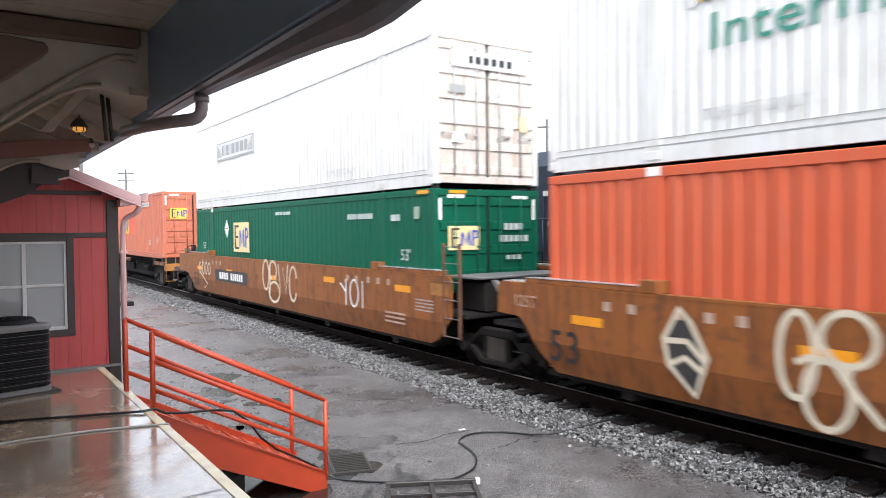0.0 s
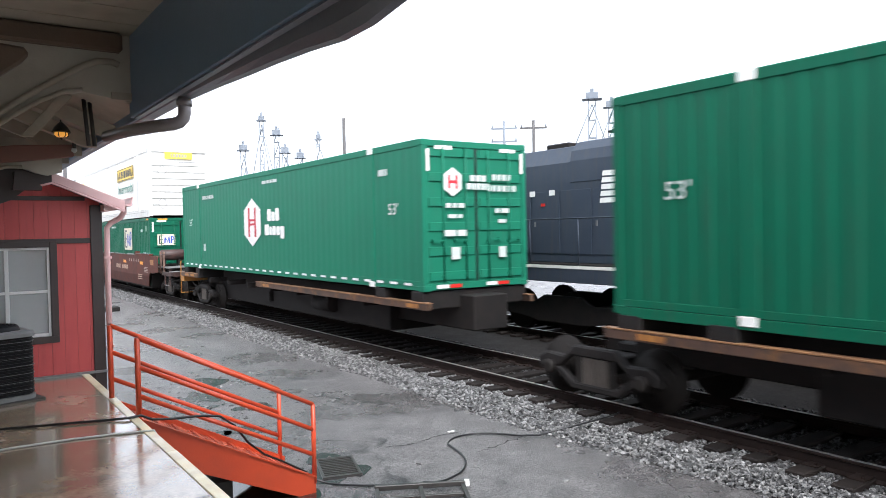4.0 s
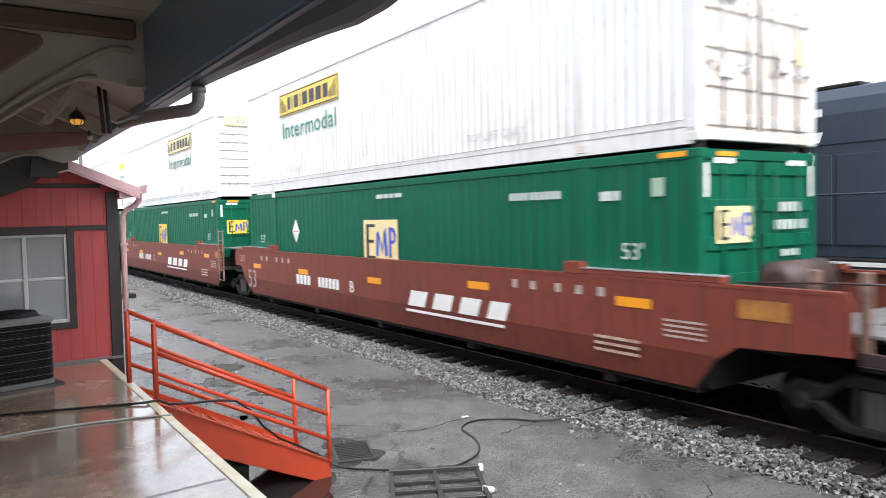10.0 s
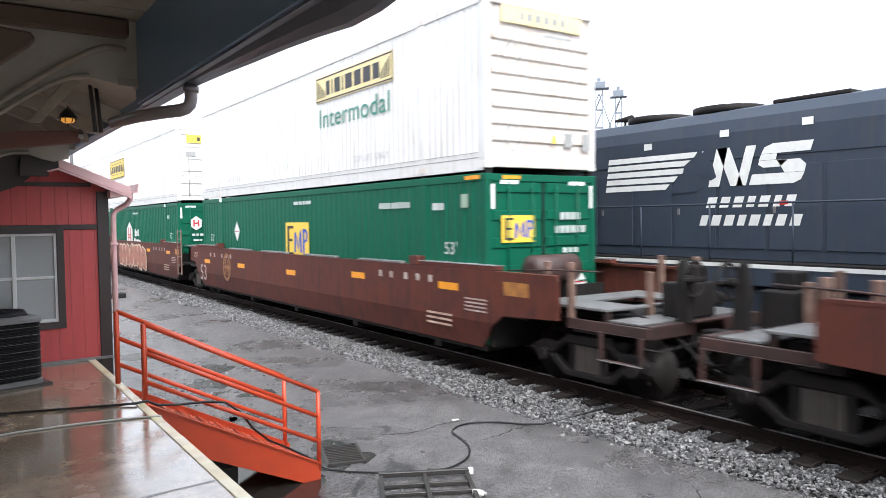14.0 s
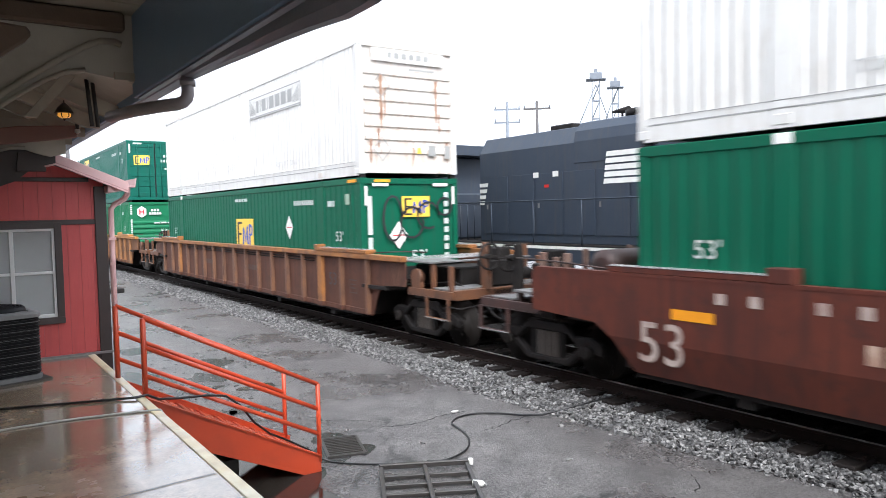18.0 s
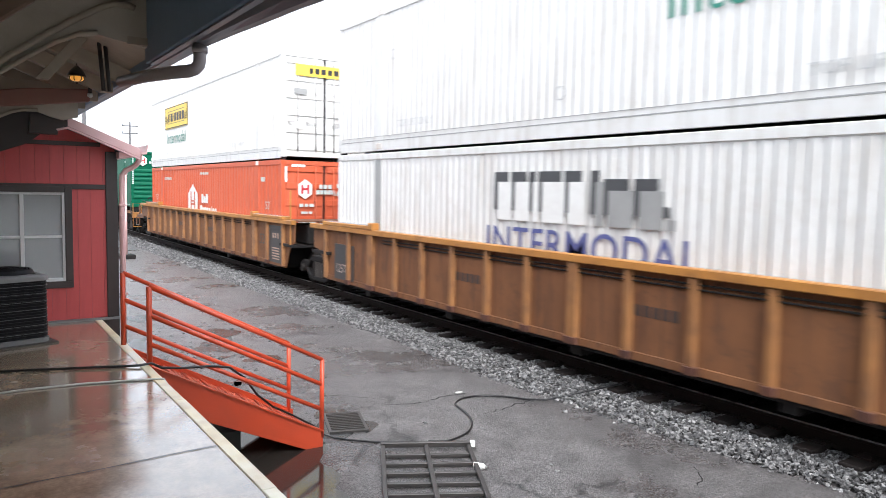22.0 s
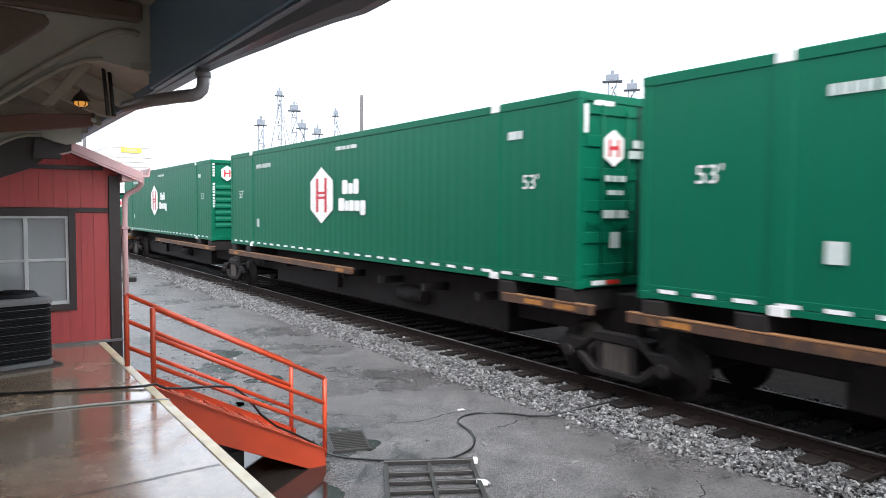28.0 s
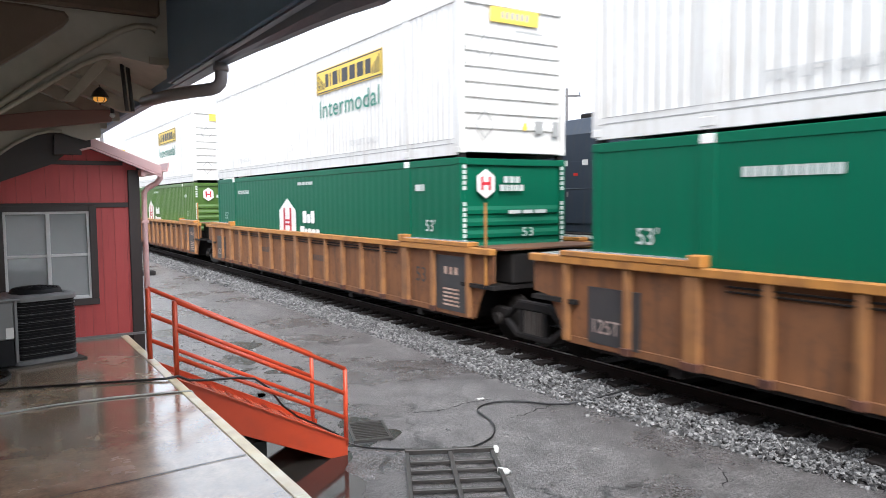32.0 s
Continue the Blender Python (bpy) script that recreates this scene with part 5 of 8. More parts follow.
def end_rods(parent, x, mat):
    def make():
        s = Shape().tube([(0, -0.05, 0.16), (0, -0.05, CH - 0.14)], 0.018, 6)
        for z in (0.25, 0.9, 1.75, 2.6):
            s.box(-0.035, 0.035, -0.06, -0.005, z, z + 0.05)
        return s.mesh("lock_rod", mat)
    put("lock_rod", stored(("rod", mat.name), make), parent, pose(x, 0, 0))
    put("door_handle", stored(("handle", mat.name), lambda: Shape().box(-0.01, 0.28, -0.075, -0.06, 0.96, 0.985).box(0.24, 0.28, -0.06, -0.01, 0.94, 1.0).mesh("door_handle", mat)), parent, pose(x, 0, 0))


def door_leaf(mat, parent, m):
    w = HW - 0.1
    leaf = put("door", stored(("leaf", mat.name), lambda: Shape().box(0.01, w, 0.0, 0.03, 0.15, CH - 0.13).mesh("door", mat, 0.004)), parent, m)
    for z in np.linspace(0.2, CH - 0.32, 6):
        put("door_panel", stored(("dpanel", mat.name), lambda: Shape().box(0.07, w - 0.05, -0.028, -0.0, 0, 0.17).mesh("door_panel", mat, 0.008)), leaf, pose(0, 0, z))
    put("door_seal", stored(("dseal", mat.name), lambda: Shape().box(0.012, 0.03, -0.012, 0.0, 0.15, CH - 0.13).mesh("door_seal", RUBBER)), leaf)
    return leaf


def container(label, mat, style, lead, m, end_mat=None):
    """One 53-foot box. Its leading end is at y = 0 and its near side faces -x."""
    t = thing("shipping_container", label, "shipping container", m, group="containers on the moving train")
    em = end_mat or mat
    rail_h = 0.27 if style in ("jbh", "prime") else 0.2
    pitch, depth = (0.19, 0.021) if style in ("jbh", "prime") else (0.28, 0.021 if mat in (RED, ORANGE) else 0.013)
    if style == "hub":
        pitch, depth = (0.3, 0.003) if mat in (GREEN_NEW, GREEN_FADED) else (0.28, 0.02)
    k = mat.name
    for sx in (-1, 1):
        put("side_wall", stored(("wall", k, style, sx), lambda: Shape().corrugated(sx * (HW - 0.012), 0.12, CL - 0.12, rail_h - 0.005, CH - 0.125, pitch, depth, sx).mesh("side_wall", mat)), t)
        put("bottom_rail", stored(("brail", k, style, sx), lambda: (Shape().box(*sorted((sx * HW, sx * (HW - 0.07))), 0.1, CL - 0.1, -0.035 if style in ("jbh", "prime", "emp") else 0.02, rail_h - 0.1).box(*sorted((sx * (HW - 0.006), sx * (HW - 0.07))), 0.1, CL - 0.1, rail_h - 0.094, rail_h)).mesh("bottom_rail", mat, 0.004)), t)
        put("top_rail", stored(("trail", k, sx), lambda: Shape().box(*sorted((sx * HW, sx * (HW - 0.06))), 0.1, CL - 0.1, CH - 0.13, CH + 0.01).mesh("top_rail", mat, 0.012)), t)
        for y in (0.0, CL - 0.14):
            put("corner_post", stored(("post", k, sx), lambda: Shape().box(*sorted((sx * HW, sx * (HW - 0.12))), 0.0, 0.14, 0.1, CH - 0.1).mesh("corner_post", em if em is not mat else mat, 0.008)), t, pose(0, y, 0))
            for z in (0.0, CH - 0.118):
                put("corner_casting", stored(("cast", k, sx), lambda: Shape().box(*sorted((sx * (HW + 0.006), sx * (HW - 0.165))), -0.006, 0.178, 0, 0.122).mesh("corner_casting", mat, 0.012)), t, pose(0, y - (0.03 if y > 1 else 0), z))
        for y in (1.98, CL - 1.98):
            put("lift_post", stored(("lift", k, sx), lambda: Shape().box(*sorted((sx * (HW + 0.004), sx * (HW - 0.04))), -0.13, 0.13, 0.1, CH - 0.1).mesh("lift_post", mat, 0.01)), t, pose(0, y, 0))
            pad = INK_WHITE if style in ("hub", "emp_pad") or (style == "emp" and y > 3) else em
            for z in (0.0, CH - 0.12):
                put("lift_casting", stored(("lcast", pad.name, sx), lambda: Shape().box(*sorted((sx * (HW + 0.012), sx * (HW - 0.16))), -0.11, 0.11, 0, 0.124).mesh("lift_casting", pad, 0.01)), t, pose(0, y, z))
    put("roof", stored(("roof", k), lambda: Shape().box(-HW + 0.06, HW - 0.06, 0.1, CL - 0.1, CH - 0.05, CH - 0.02).mesh("roof", mat)), t)
    put("floor", stored("cfloor", lambda: Shape().box(-HW + 0.07, HW - 0.07, 0.06, CL - 0.06, 0.05, 0.17).mesh("floor", UNDER)), t)
    put("rear_end", stored(("rear", k), lambda: Shape().box(-HW + 0.12, HW - 0.12, CL - 0.07, CL - 0.04, 0.1, CH - 0.1).box(-HW + 0.12, HW - 0.12, CL - 0.12, CL, 0.02, 0.14).box(-HW + 0.12, HW - 0.12, CL - 0.12, CL, CH - 0.12, CH - 0.01).mesh("rear_end", mat)), t)
    put("lead_header", stored(("header", em.name), lambda: Shape().box(-HW + 0.12, HW - 0.12, 0.0, 0.1, CH - 0.13, CH - 0.005).mesh("lead_header", em, 0.006)), t)
    put("lead_sill", stored(("lsill", em.name), lambda: Shape().box(-HW + 0.12, HW - 0.12, 0.0, 0.1, 0.02, 0.15).mesh("lead_sill", em, 0.006)), t)
    if lead == "door":
        left = door_leaf(em, t, pose(0, 0.03, 0) @ Matrix.Diagonal((-1, 1, 1, 1)))
        right = door_leaf(em, t, pose(0, 0.03, 0))
        rod_mat = ROD if style in ("jbh", "prime") else em
        for d in (left, right):
            for x in (0.28, 0.82):
                end_rods(d, x, rod_mat)
    elif lead == "rib":
        panel = put("end_panel", stored(("endpanel", em.name), lambda: Shape().box(-HW + 0.12, HW - 0.12, 0.05, 0.08, 0.14, CH - 0.12).mesh("end_panel", em)), t)
        top = 2.1 if style != "jbh" else 2.5
        for i in range(7):
            put("end_rib", stored(("endrib", em.name), lambda: Shape().prism([(0.05, 0), (0.012, 0.03), (0.012, 0.1), (0.05, 0.17)], "x", -HW + 0.16, HW - 0.16).mesh("end_rib", em)), panel, pose(0, 0, 0.45 + i * (top - 0.5) / 7))
    else:
        put("smooth_end", stored(("smooth", em.name), lambda: Shape().box(-HW + 0.12, HW - 0.12, 0.04, 0.07, 0.14, CH - 0.12).mesh("smooth_end", em)), t)
    return t


XS = -HW - 0.006
material_pale = material("pale_green_panel", (0.3, 0.4, 0.3), 0.5)
RUST_RUN = material("rust_run", (0.2, 0.085, 0.045), 0.6, second=(0.38, 0.24, 0.16), scale=9, amount=1.0)


def cones(t):
    """Locks between two stacked boxes."""
    for x in (-HW + 0.1, HW - 0.1):
        for y in (0.1, 2.0, CL - 2.0, CL - 0.1):
            put("stacking_cone", stored("cone", lambda: Shape().box(-0.06, 0.06, -0.07, 0.07, -0.092, 0.0).mesh("stacking_cone", UNDER, 0.01)), t, pose(x, y, 0.001))


def small_marks(t, ink, end53=True, hi=True, serial=True, front=True, z53=1.5):
    """Small rows of unreadable marks that every box carries."""
    if hi:
        decal("notice", bars([0.3, 0.2, 0.16, 0.3], 0.085, 0.04), ink, t, (XS, 7.6, 2.55))
    if serial:
        each("serial_block", bars([0.09] * 4, 0.12, 0.03) + [[(u + 0.62, v) for u, v in p] for p in bars([0.09] * 6, 0.12, 0.03)], ink, t, (XS, serial if serial > 1 else 3.4, 2.36))
    if front:
        decal("notice", bars([0.24, 0.1], 0.13, 0.02), ink, t, (XS, 1.45, 2.3))
    if end53:
        lettering("lettering", "53'", 0.32, ink, t, (XS, 1.05, z53))
        lettering("lettering", "53'", 0.32, ink, t, (XS, CL - 1.05, z53))


def diamond(t, at, face=SIDE, k=0.26):
    decal("hazard_diamond", [[(0, -k * 1.3), (k, 0), (0, k * 1.3), (-k, 0)]], INK_WHITE, t, at, face, "white diamond placard")
    n = face @ Vector((0, 0, 0.004))
    decal("diamond_line", [rect(-k * 0.7, -0.012, k * 1.4, 0.024)], INK_RED, t, (at[0] + n.x, at[1] + n.y, at[2] + n.z), face)


def end_marks(t, lead, style, ink, plate=None):
    y = -0.008
    if style in ("emp", "emp_pad"):
        if lead == "door":
            emp_mark(t, (-0.62, y - 0.02, 1.95), plate, END, 0.5)
            each("serial_block", bars([0.09] * 4, 0.13, 0.04, 0.2) + bars([0.09] * 6, 0.13, 0.04, -0.04) + bars([0.1, 0.08, 0.1], 0.09, 0.05, -0.4), ink, t, (0.62, y - 0.02, 1.9), END)
            diamond(t, (0.82, y - 0.026, 0.95), END, 0.2)
        else:
            emp_mark(t, (0.12, y, 2.26), YELLOW, END, 0.5)
            diamond(t, (-0.35, y, 1.62), END, 0.24)
            lettering("lettering", "53'", 0.36, ink, t, (0.2, y, 1.02), END)
            each("side_mark", [rect(-1.13, -0.1, 0.11, 0.85), rect(-1.13, -0.62, 0.11, 0.46)], ink, t, (0, y, 1.75), END)
            each("serial_block", [rect(0.9, 0.7 - 0.2 * i, 0.12, 0.13) for i in range(10)], ink, t, (0, y, 1.75), END)
        decal("corner_tape", [rect(-1.2, 0, 0.07, 0.42), rect(1.13, 0, 0.07, 0.42), rect(-1.0, 0.42, 0.4, 0.07), rect(0.6, 0.42, 0.4, 0.07)], INK_WHITE, t, (0, y - 0.004, 2.3), END)
    elif style == "hub":
        hexa = [(0.24 * math.sin(radians(60 * i)), 0.28 * math.cos(radians(60 * i))) for i in range(6)]
        x, z = (-0.72, 2.42) if lead == "rib" else (-0.6, 2.1)
        decal("badge", [hexa], INK_WHITE, t, (x, y - 0.02, z), END)
        decal("badge_mark", [rect(-0.12, -0.13, 0.06, 0.26), rect(0.06, -0.13, 0.06, 0.26), rect(-0.06, -0.03, 0.12, 0.06)], INK_RED, t, (x, y - 0.025, z), END)
        each("word_mark", bars([0.11, 0.11, 0.11], 0.12, 0.03, 0.02) + bars([0.12, 0.08, 0.1, 0.1, 0.1], 0.12, 0.02, -0.14), ink, t, (x + 0.62, y - 0.02, z), END)
        if lead == "rib":
            lettering("lettering", "53", 0.24, ink, t, (0.3, y - 0.02, 1.4), END, 1.3)
            decal("notice", bars([0.3, 0.25, 0.3], 0.07, 0.05), ink, t, (0.3, y - 0.02, 1.84), END)
            each("notice_plate", [rect(-0.25, -0.1, 0.5, 0.3), rect(-0.1, -0.26, 0.3, 0.14), rect(-0.55, 0.04, 0.2, 0.12)], INK_WHITE, t, (0.35, y - 0.03, 0.72), END)
            for x in (-1.2, 1.2):
                decal("side_mark", [rect(-0.04, 0.1 * i, 0.08, 0.07) for i in range(9)] + [rect(-0.04, 1.1 + 0.1 * i, 0.08, 0.07) for i in range(5)], ink, t, (x, -0.012, 1.2), END)
        else:
            each("serial_block", bars([0.09] * 4, 0.12, 0.04, 0.1) + bars([0.09] * 6, 0.12, 0.04, -0.12), ink, t, (0.62, y - 0.02, 2.05), END)
            decal("notice", bars([0.12, 0.1, 0.14], 0.09, 0.04, 0.0) + bars([0.2, 0.1], 0.07, 0.03, -0.2) + bars([0.3, 0.24], 0.12, 0.04, -0.55) + bars([0.2], 0.24, 0, -1.0), ink, t, (-0.55, y - 0.02, 1.6), END)
            decal("notice", bars([0.12, 0.2], 0.09, 0.04, 0.0) + bars([0.2], 0.07, 0.03, -0.2) + bars([0.18], 0.22, 0, -0.9), ink, t, (0.62, y - 0.02, 1.5), END)
            for x, ink2 in ((-1.0, REFLECT_WHITE), (0.2, REFLECT_WHITE), (-0.7, REFLECT_RED), (0.5, REFLECT_RED)):
                decal("tail_tape", [rect(0, 0, 0.28, 0.07)], ink2, t, (x, y - 0.01, 0.05), END)
            decal("corner_tape", [rect(-1.2, 0, 0.07, 0.42), rect(1.13, 0, 0.07, 0.42), rect(-1.0, 0.42, 0.4, 0.07), rect(0.6, 0.42, 0.4, 0.07)], INK_WHITE, t, (0, y - 0.004, 2.3), END)
    elif style == "jbh":
        if lead == "door":
            decal("plate", [rect(-0.95, -0.16, 1.9, 0.32)], plate, t, (0.05, y - 0.03, 2.42), END, "name plate with plain bars")
            decal("plate_mark", bars([0.1, 0.13, 0.14, 0.13, 0.14, 0.13], 0.15, 0.06, -0.08), INK_BLACK, t, (0.05, y - 0.036, 2.42), END)
            decal("notice_plate", [rect(-0.95, 0, 0.4, 0.16)], INK_GREY, t, (0, y - 0.03, 1.75), END)
            decal("notice_plate", [rect(0.8, -0.2, 0.19, 0.32)], YELLOW_PALE, t, (0, y - 0.03, 1.3), END)
            each("notice_plate", [rect(0.4, -0.3, 0.2, 0.3), rect(-0.9, -0.5, 0.3, 0.2)], INK_WHITE, t, (0, y - 0.03, 1.3), END)
        else:
            g = 0.62 if plate is YELLOW else 1.0
            decal("plate", [rect(-0.95 * g, -0.14, 1.9 * g, 0.28)], plate, t, (0.0, y, 2.62), END, "name plate with plain bars")
            each("plate_block", bars([0.1 * g, 0.13 * g, 0.14 * g, 0.13 * g, 0.14 * g, 0.13 * g], 0.13, 0.06 * g, -0.065), INK_GREY, t, (0, y - 0.004, 2.62), END)
            # flat grey strip painted on as the shadow of a rib
            decal("rib_shadow", [rect(-0.3, 0, 0.7, 0.05)], INK_GREY, t, (0.3, y, 2.32), END)
            for x, z in ((-0.72, 1.95), (-0.72, 0.55)):
                decal("hazard_diamond", ribbon([(0, -0.26), (0.22, 0), (0, 0.26), (-0.22, 0), (0, -0.26)], 0.03), INK_GREY, t, (x, y, z), END)
            each("notice_plate", [rect(0.5, 0, 0.2, 0.24), rect(0.95, -0.05, 0.16, 0.3)], INK_GREY, t, (0, y, 0.42), END)
            decal("notice_plate", [rect(0.2, 0.05, 0.1, 0.14)], YELLOW, t, (0, y, 0.42), END)


def jbh(y, z, lead, plate=YELLOW, rusty=False, intermodal=True, plate_y=None, plate_z=2.15, tall=0.6):
    t = container("white ribbed container stacked on top, %s end leading" % {"door": "door", "rib": "ribbed"}[lead], WHITE, "jbh", lead, Matrix.Translation((TRACK_X, y, z)), WHITE_RUSTY if rusty else None)
    jbh_mark(t, (XS, (11.65 if lead == "door" else 4.8) if plate_y is None else plate_y, plate_z), plate, intermodal, tall)
    cones(t)
    lettering("lettering", "TOP LIFT ONLY", 0.2, INK_PALE, t, (XS, 4.0, 0.42), width=1.1)
    lettering("lettering", "TOP LIFT ONLY", 0.2, INK_PALE, t, (XS, CL - 3.4, 0.42), width=0.9)
    decal("rail_line", [rect(0, 0, CL - 0.4, 0.018)], INK_GREY, t, (-HW - 0.004, CL - 0.2, 0.172))
    decal("rail_line", [rect(0, 0, CL - 0.4, 0.012)], INK_GREY, t, (-HW - 0.004, CL - 0.2, 0.262))
    for yy in (8.6, 13.6):
        decal("round_mark", ribbon(arc(0, 0, 0.1, 0.1, 0, 360, 12), 0.014), INK_GREY, t, (XS, yy, 0.62 if yy < 10 else 1.9))
    if rusty == "runs":
        for x, z0, h, w in ((-0.72, 0.95, 1.25, 0.09), (-0.62, 1.2, 0.7, 0.05), (-0.8, 0.5, 0.5, 0.06), (0.74, 1.1, 1.05, 0.08), (0.82, 0.9, 0.5, 0.05), (0.1, 0.3, 0.3, 0.05), (-1.0, 0.2, 0.55, 0.07), (1.02, 0.25, 0.5, 0.06)):
            decal("rust_run", [[(-w / 2, h), (-w * 0.3, h * 0.55), (-w * 0.45, h * 0.3), (0, 0), (w * 0.4, h * 0.35), (w * 0.2, h * 0.6), (w / 2, h)]], RUST_RUN, t, (x, 0.004, z0), END, "run of brown rust")
    end_marks(t, lead, "jbh", INK_GREY, plate)
    return t


def emp(y, z, lead, plate=YELLOW, mat=GREEN, logo_z=1.64, logo_y=8.0, k=1.0, tall=1.0, placard=None):
    t = container("%s container with a yellow name plate, %s" % ("dark green" if mat is GREEN_DARK else "orange" if mat in (RED, ORANGE) else "green", {"door": "doors leading", "smooth": "smooth end leading"}[lead]), mat, "emp", lead, Matrix.Translation((TRACK_X, y, z)))
    if mat is RED:
        p = (CL - 0.24) / round((CL - 0.24) / 0.28)
        for i, n, dz in ((27, 7, 0.6), (21, 6, 0.42)):
            part("fresh_patch", Shape().corrugated(-HW + 0.009, 0.12 + p * i, 0.12 + p * (i + n), logo_z - dz, logo_z + dz, p, 0.021, -1), ORANGE_PATCH, t, "fresh orange paint patch")
        each("serial_plate", [rect(-0.76, 0, 0.6, 0.19), rect(-0.12, 0, 0.86, 0.19)], INK_WHITE, t, (XS, 3.3, 2.33))
        each("serial_block", [rect(-0.72 + 0.14 * i, 0.04, 0.09, 0.11) for i in range(10)], INK_GREY, t, (XS - 0.004, 3.3, 2.33))
        for yy in (1.0, CL - 1.05):
            lettering("lettering", "53'", 0.32, INK_SOFT, t, (XS, yy, 0.66))
        decal("stencil", ribbon([(-0.2, 0), (0.2, 0), (0.2, 0.2), (-0.2, 0.2), (-0.2, 0)], 0.03) + bars([0.06, 0.06, 0.06], 0.14, 0.04, 0.03), INK_SOFT, t, (XS, 2.6, 0.55))
    emp_mark(t, (XS - 0.002, logo_y, logo_z), plate, SIDE, k, tall)
    small_marks(t, INK_SOFT, end53=mat is not RED, serial=mat is not RED and logo_y > 5, front=mat is not RED, z53=1.85 if mat is GREEN_DARK else 1.2 if logo_y < 5 else 1.5)
    if mat is not RED and placard is not False:
        py, pz = placard or ((12.6, 1.84) if lead == "door" else (4.35, 2.12))
        diamond(t, (XS, py, pz), SIDE, 0.24)
    if mat is GREEN:
        decal("corner_tag", [rect(-0.5, 0, 0.42, 0.07)], REFLECT, t, (-HW - 0.008, 0.1, CH - 0.09), label="orange tag on the top rail")
        decal("corner_tag", [rect(-0.95, 0, 0.4, 0.06)], REFLECT, t, (0, -0.012, CH - 0.09), END)
        decal("small_panel", [rect(-0.1, -0.12, 0.2, 0.24)], material_pale, t, (XS, 0.62, 2.45))
    end_marks(t, lead, "emp", INK_SOFT, plate)
    return t


def hub(y, z, lead, mat=GREEN_NEW, stripe=False, logo_y=8.97, logo_z=1.5):
    t = container("%s container with a white six-sided badge, %s end leading" % ("red" if mat in (RED, ORANGE) else "olive green" if mat is GREEN_OLIVE else "light green" if mat is GREEN_LIGHT else "green", {"door": "door", "rib": "ribbed"}[lead]), mat, "hub", lead, Matrix.Translation((TRACK_X, y, z)))
    hub_mark(t, (XS, logo_y, logo_z), 1.0, INK_RED if mat not in (RED, ORANGE) else ORANGE, mat in (RED, ORANGE))
    small_marks(t, INK_SOFT, end53=not stripe, serial=CL - 2.7)
    if stripe:
        for yy in (1.06, CL - 1.06):
            lettering("lettering", "53'", 0.32, INK_WHITE, t, (XS, yy, 1.5))
        for i in range(29):
            decal("reflective_dash", [rect(0, 0, 0.27, 0.05)], REFLECT_WHITE, t, (-HW - 0.009, CL - 0.35 - 0.54 * i, 0.105))
        for yy in (CL - 2.6,):
            decal("notice_plate", [rect(-0.11, 0, 0.22, 0.24)], INK_SOFT, t, (XS, yy, 0.62))
    end_marks(t, lead, "hub", INK_SOFT)
    return t


def prime(y, z):
    t = container("white container with black and blue lettering, doors leading", WHITE, "prime", "door", Matrix.Translation((TRACK_X, y, z)))
    blocks = bars([0.36, 0.36, 0.14, 0.5, 0.36], 0.62, 0.08, 0.0) + [rect(1.15 + a, 0, w, h) for a, w, h in ((0.05, 0.16, 0.62), (0.3, 0.45, 0.5), (0.85, 0.4, 0.5), (1.3, 0.14, 0.14))]
    each("name_block", [[(u - 0.1, v + 0.16) for u, v in p] for p in blocks], INK_CHARCOAL, t, (XS, 9.0, 1.68))
    each("name_block", blocks[:5], INK_WHITE, t, (XS - 0.005, 9.0, 1.68))
    each("name_block", blocks[5:], INK_GREY, t, (XS - 0.005, 9.0, 1.68))
    lettering("lettering", "INTERMODAL", 0.66, INK_NAVY, t, (XS, 8.17, 1.12), width=1.02)
    decal("post_band", [rect(-0.13, 0.12, 0.26, 2.65)], INK_GREY, t, (-HW - 0.008, 1.98, 0))
    decal("post_band", [rect(-0.13, 0.12, 0.26, 2.65)], INK_GREY, t, (-HW - 0.008, CL - 1.98, 0))
    each("stencil_block", bars([0.2, 0.2, 0.2], 0.28, 0.06, 0.35) + bars([0.2, 0.2, 0.2], 0.28, 0.06, -0.1), INK_GREY, t, (XS, 0.95, 1.5))
    each("name_block", bars([0.12, 0.12, 0.06, 0.16, 0.12], 0.3, 0.04), INK_BLACK, t, (-0.6, -0.03, 1.8), END)
    decal("notice", bars([0.3, 0.4], 0.1, 0.05) + bars([0.5], 0.08, 0, -0.3), INK_GREY, t, (0.6, -0.03, 1.9), END)
    return t


# ---- railway cars ----
END_RUST = material("rust_orange_end_steel", (0.14, 0.055, 0.022), 0.6, second=(0.07, 0.032, 0.02), scale=2.5, amount=0.9, dirt=(0.03, 0.02, 0.016), dirt_amount=0.85)
END_GRIME = material("grimy_end_steel", (0.05, 0.021, 0.017), 0.55, second=(0.024, 0.016, 0.014), scale=3, amount=0.9, dirt=(0.014, 0.012, 0.011), dirt_amount=0.8)
POST_PALE = material("chipped_post_paint", (0.2, 0.13, 0.1), 0.55, second=(0.075, 0.03, 0.022), scale=5, amount=0.9)


INK_DARK = material("faded_dark_stencil", (0.035, 0.024, 0.02), 0.6, second=(0.09, 0.045, 0.028), scale=7, amount=0.7)
SPRING = material("worn_spring_steel", (0.07, 0.06, 0.052), 0.5, second=(0.03, 0.024, 0.02), scale=6)


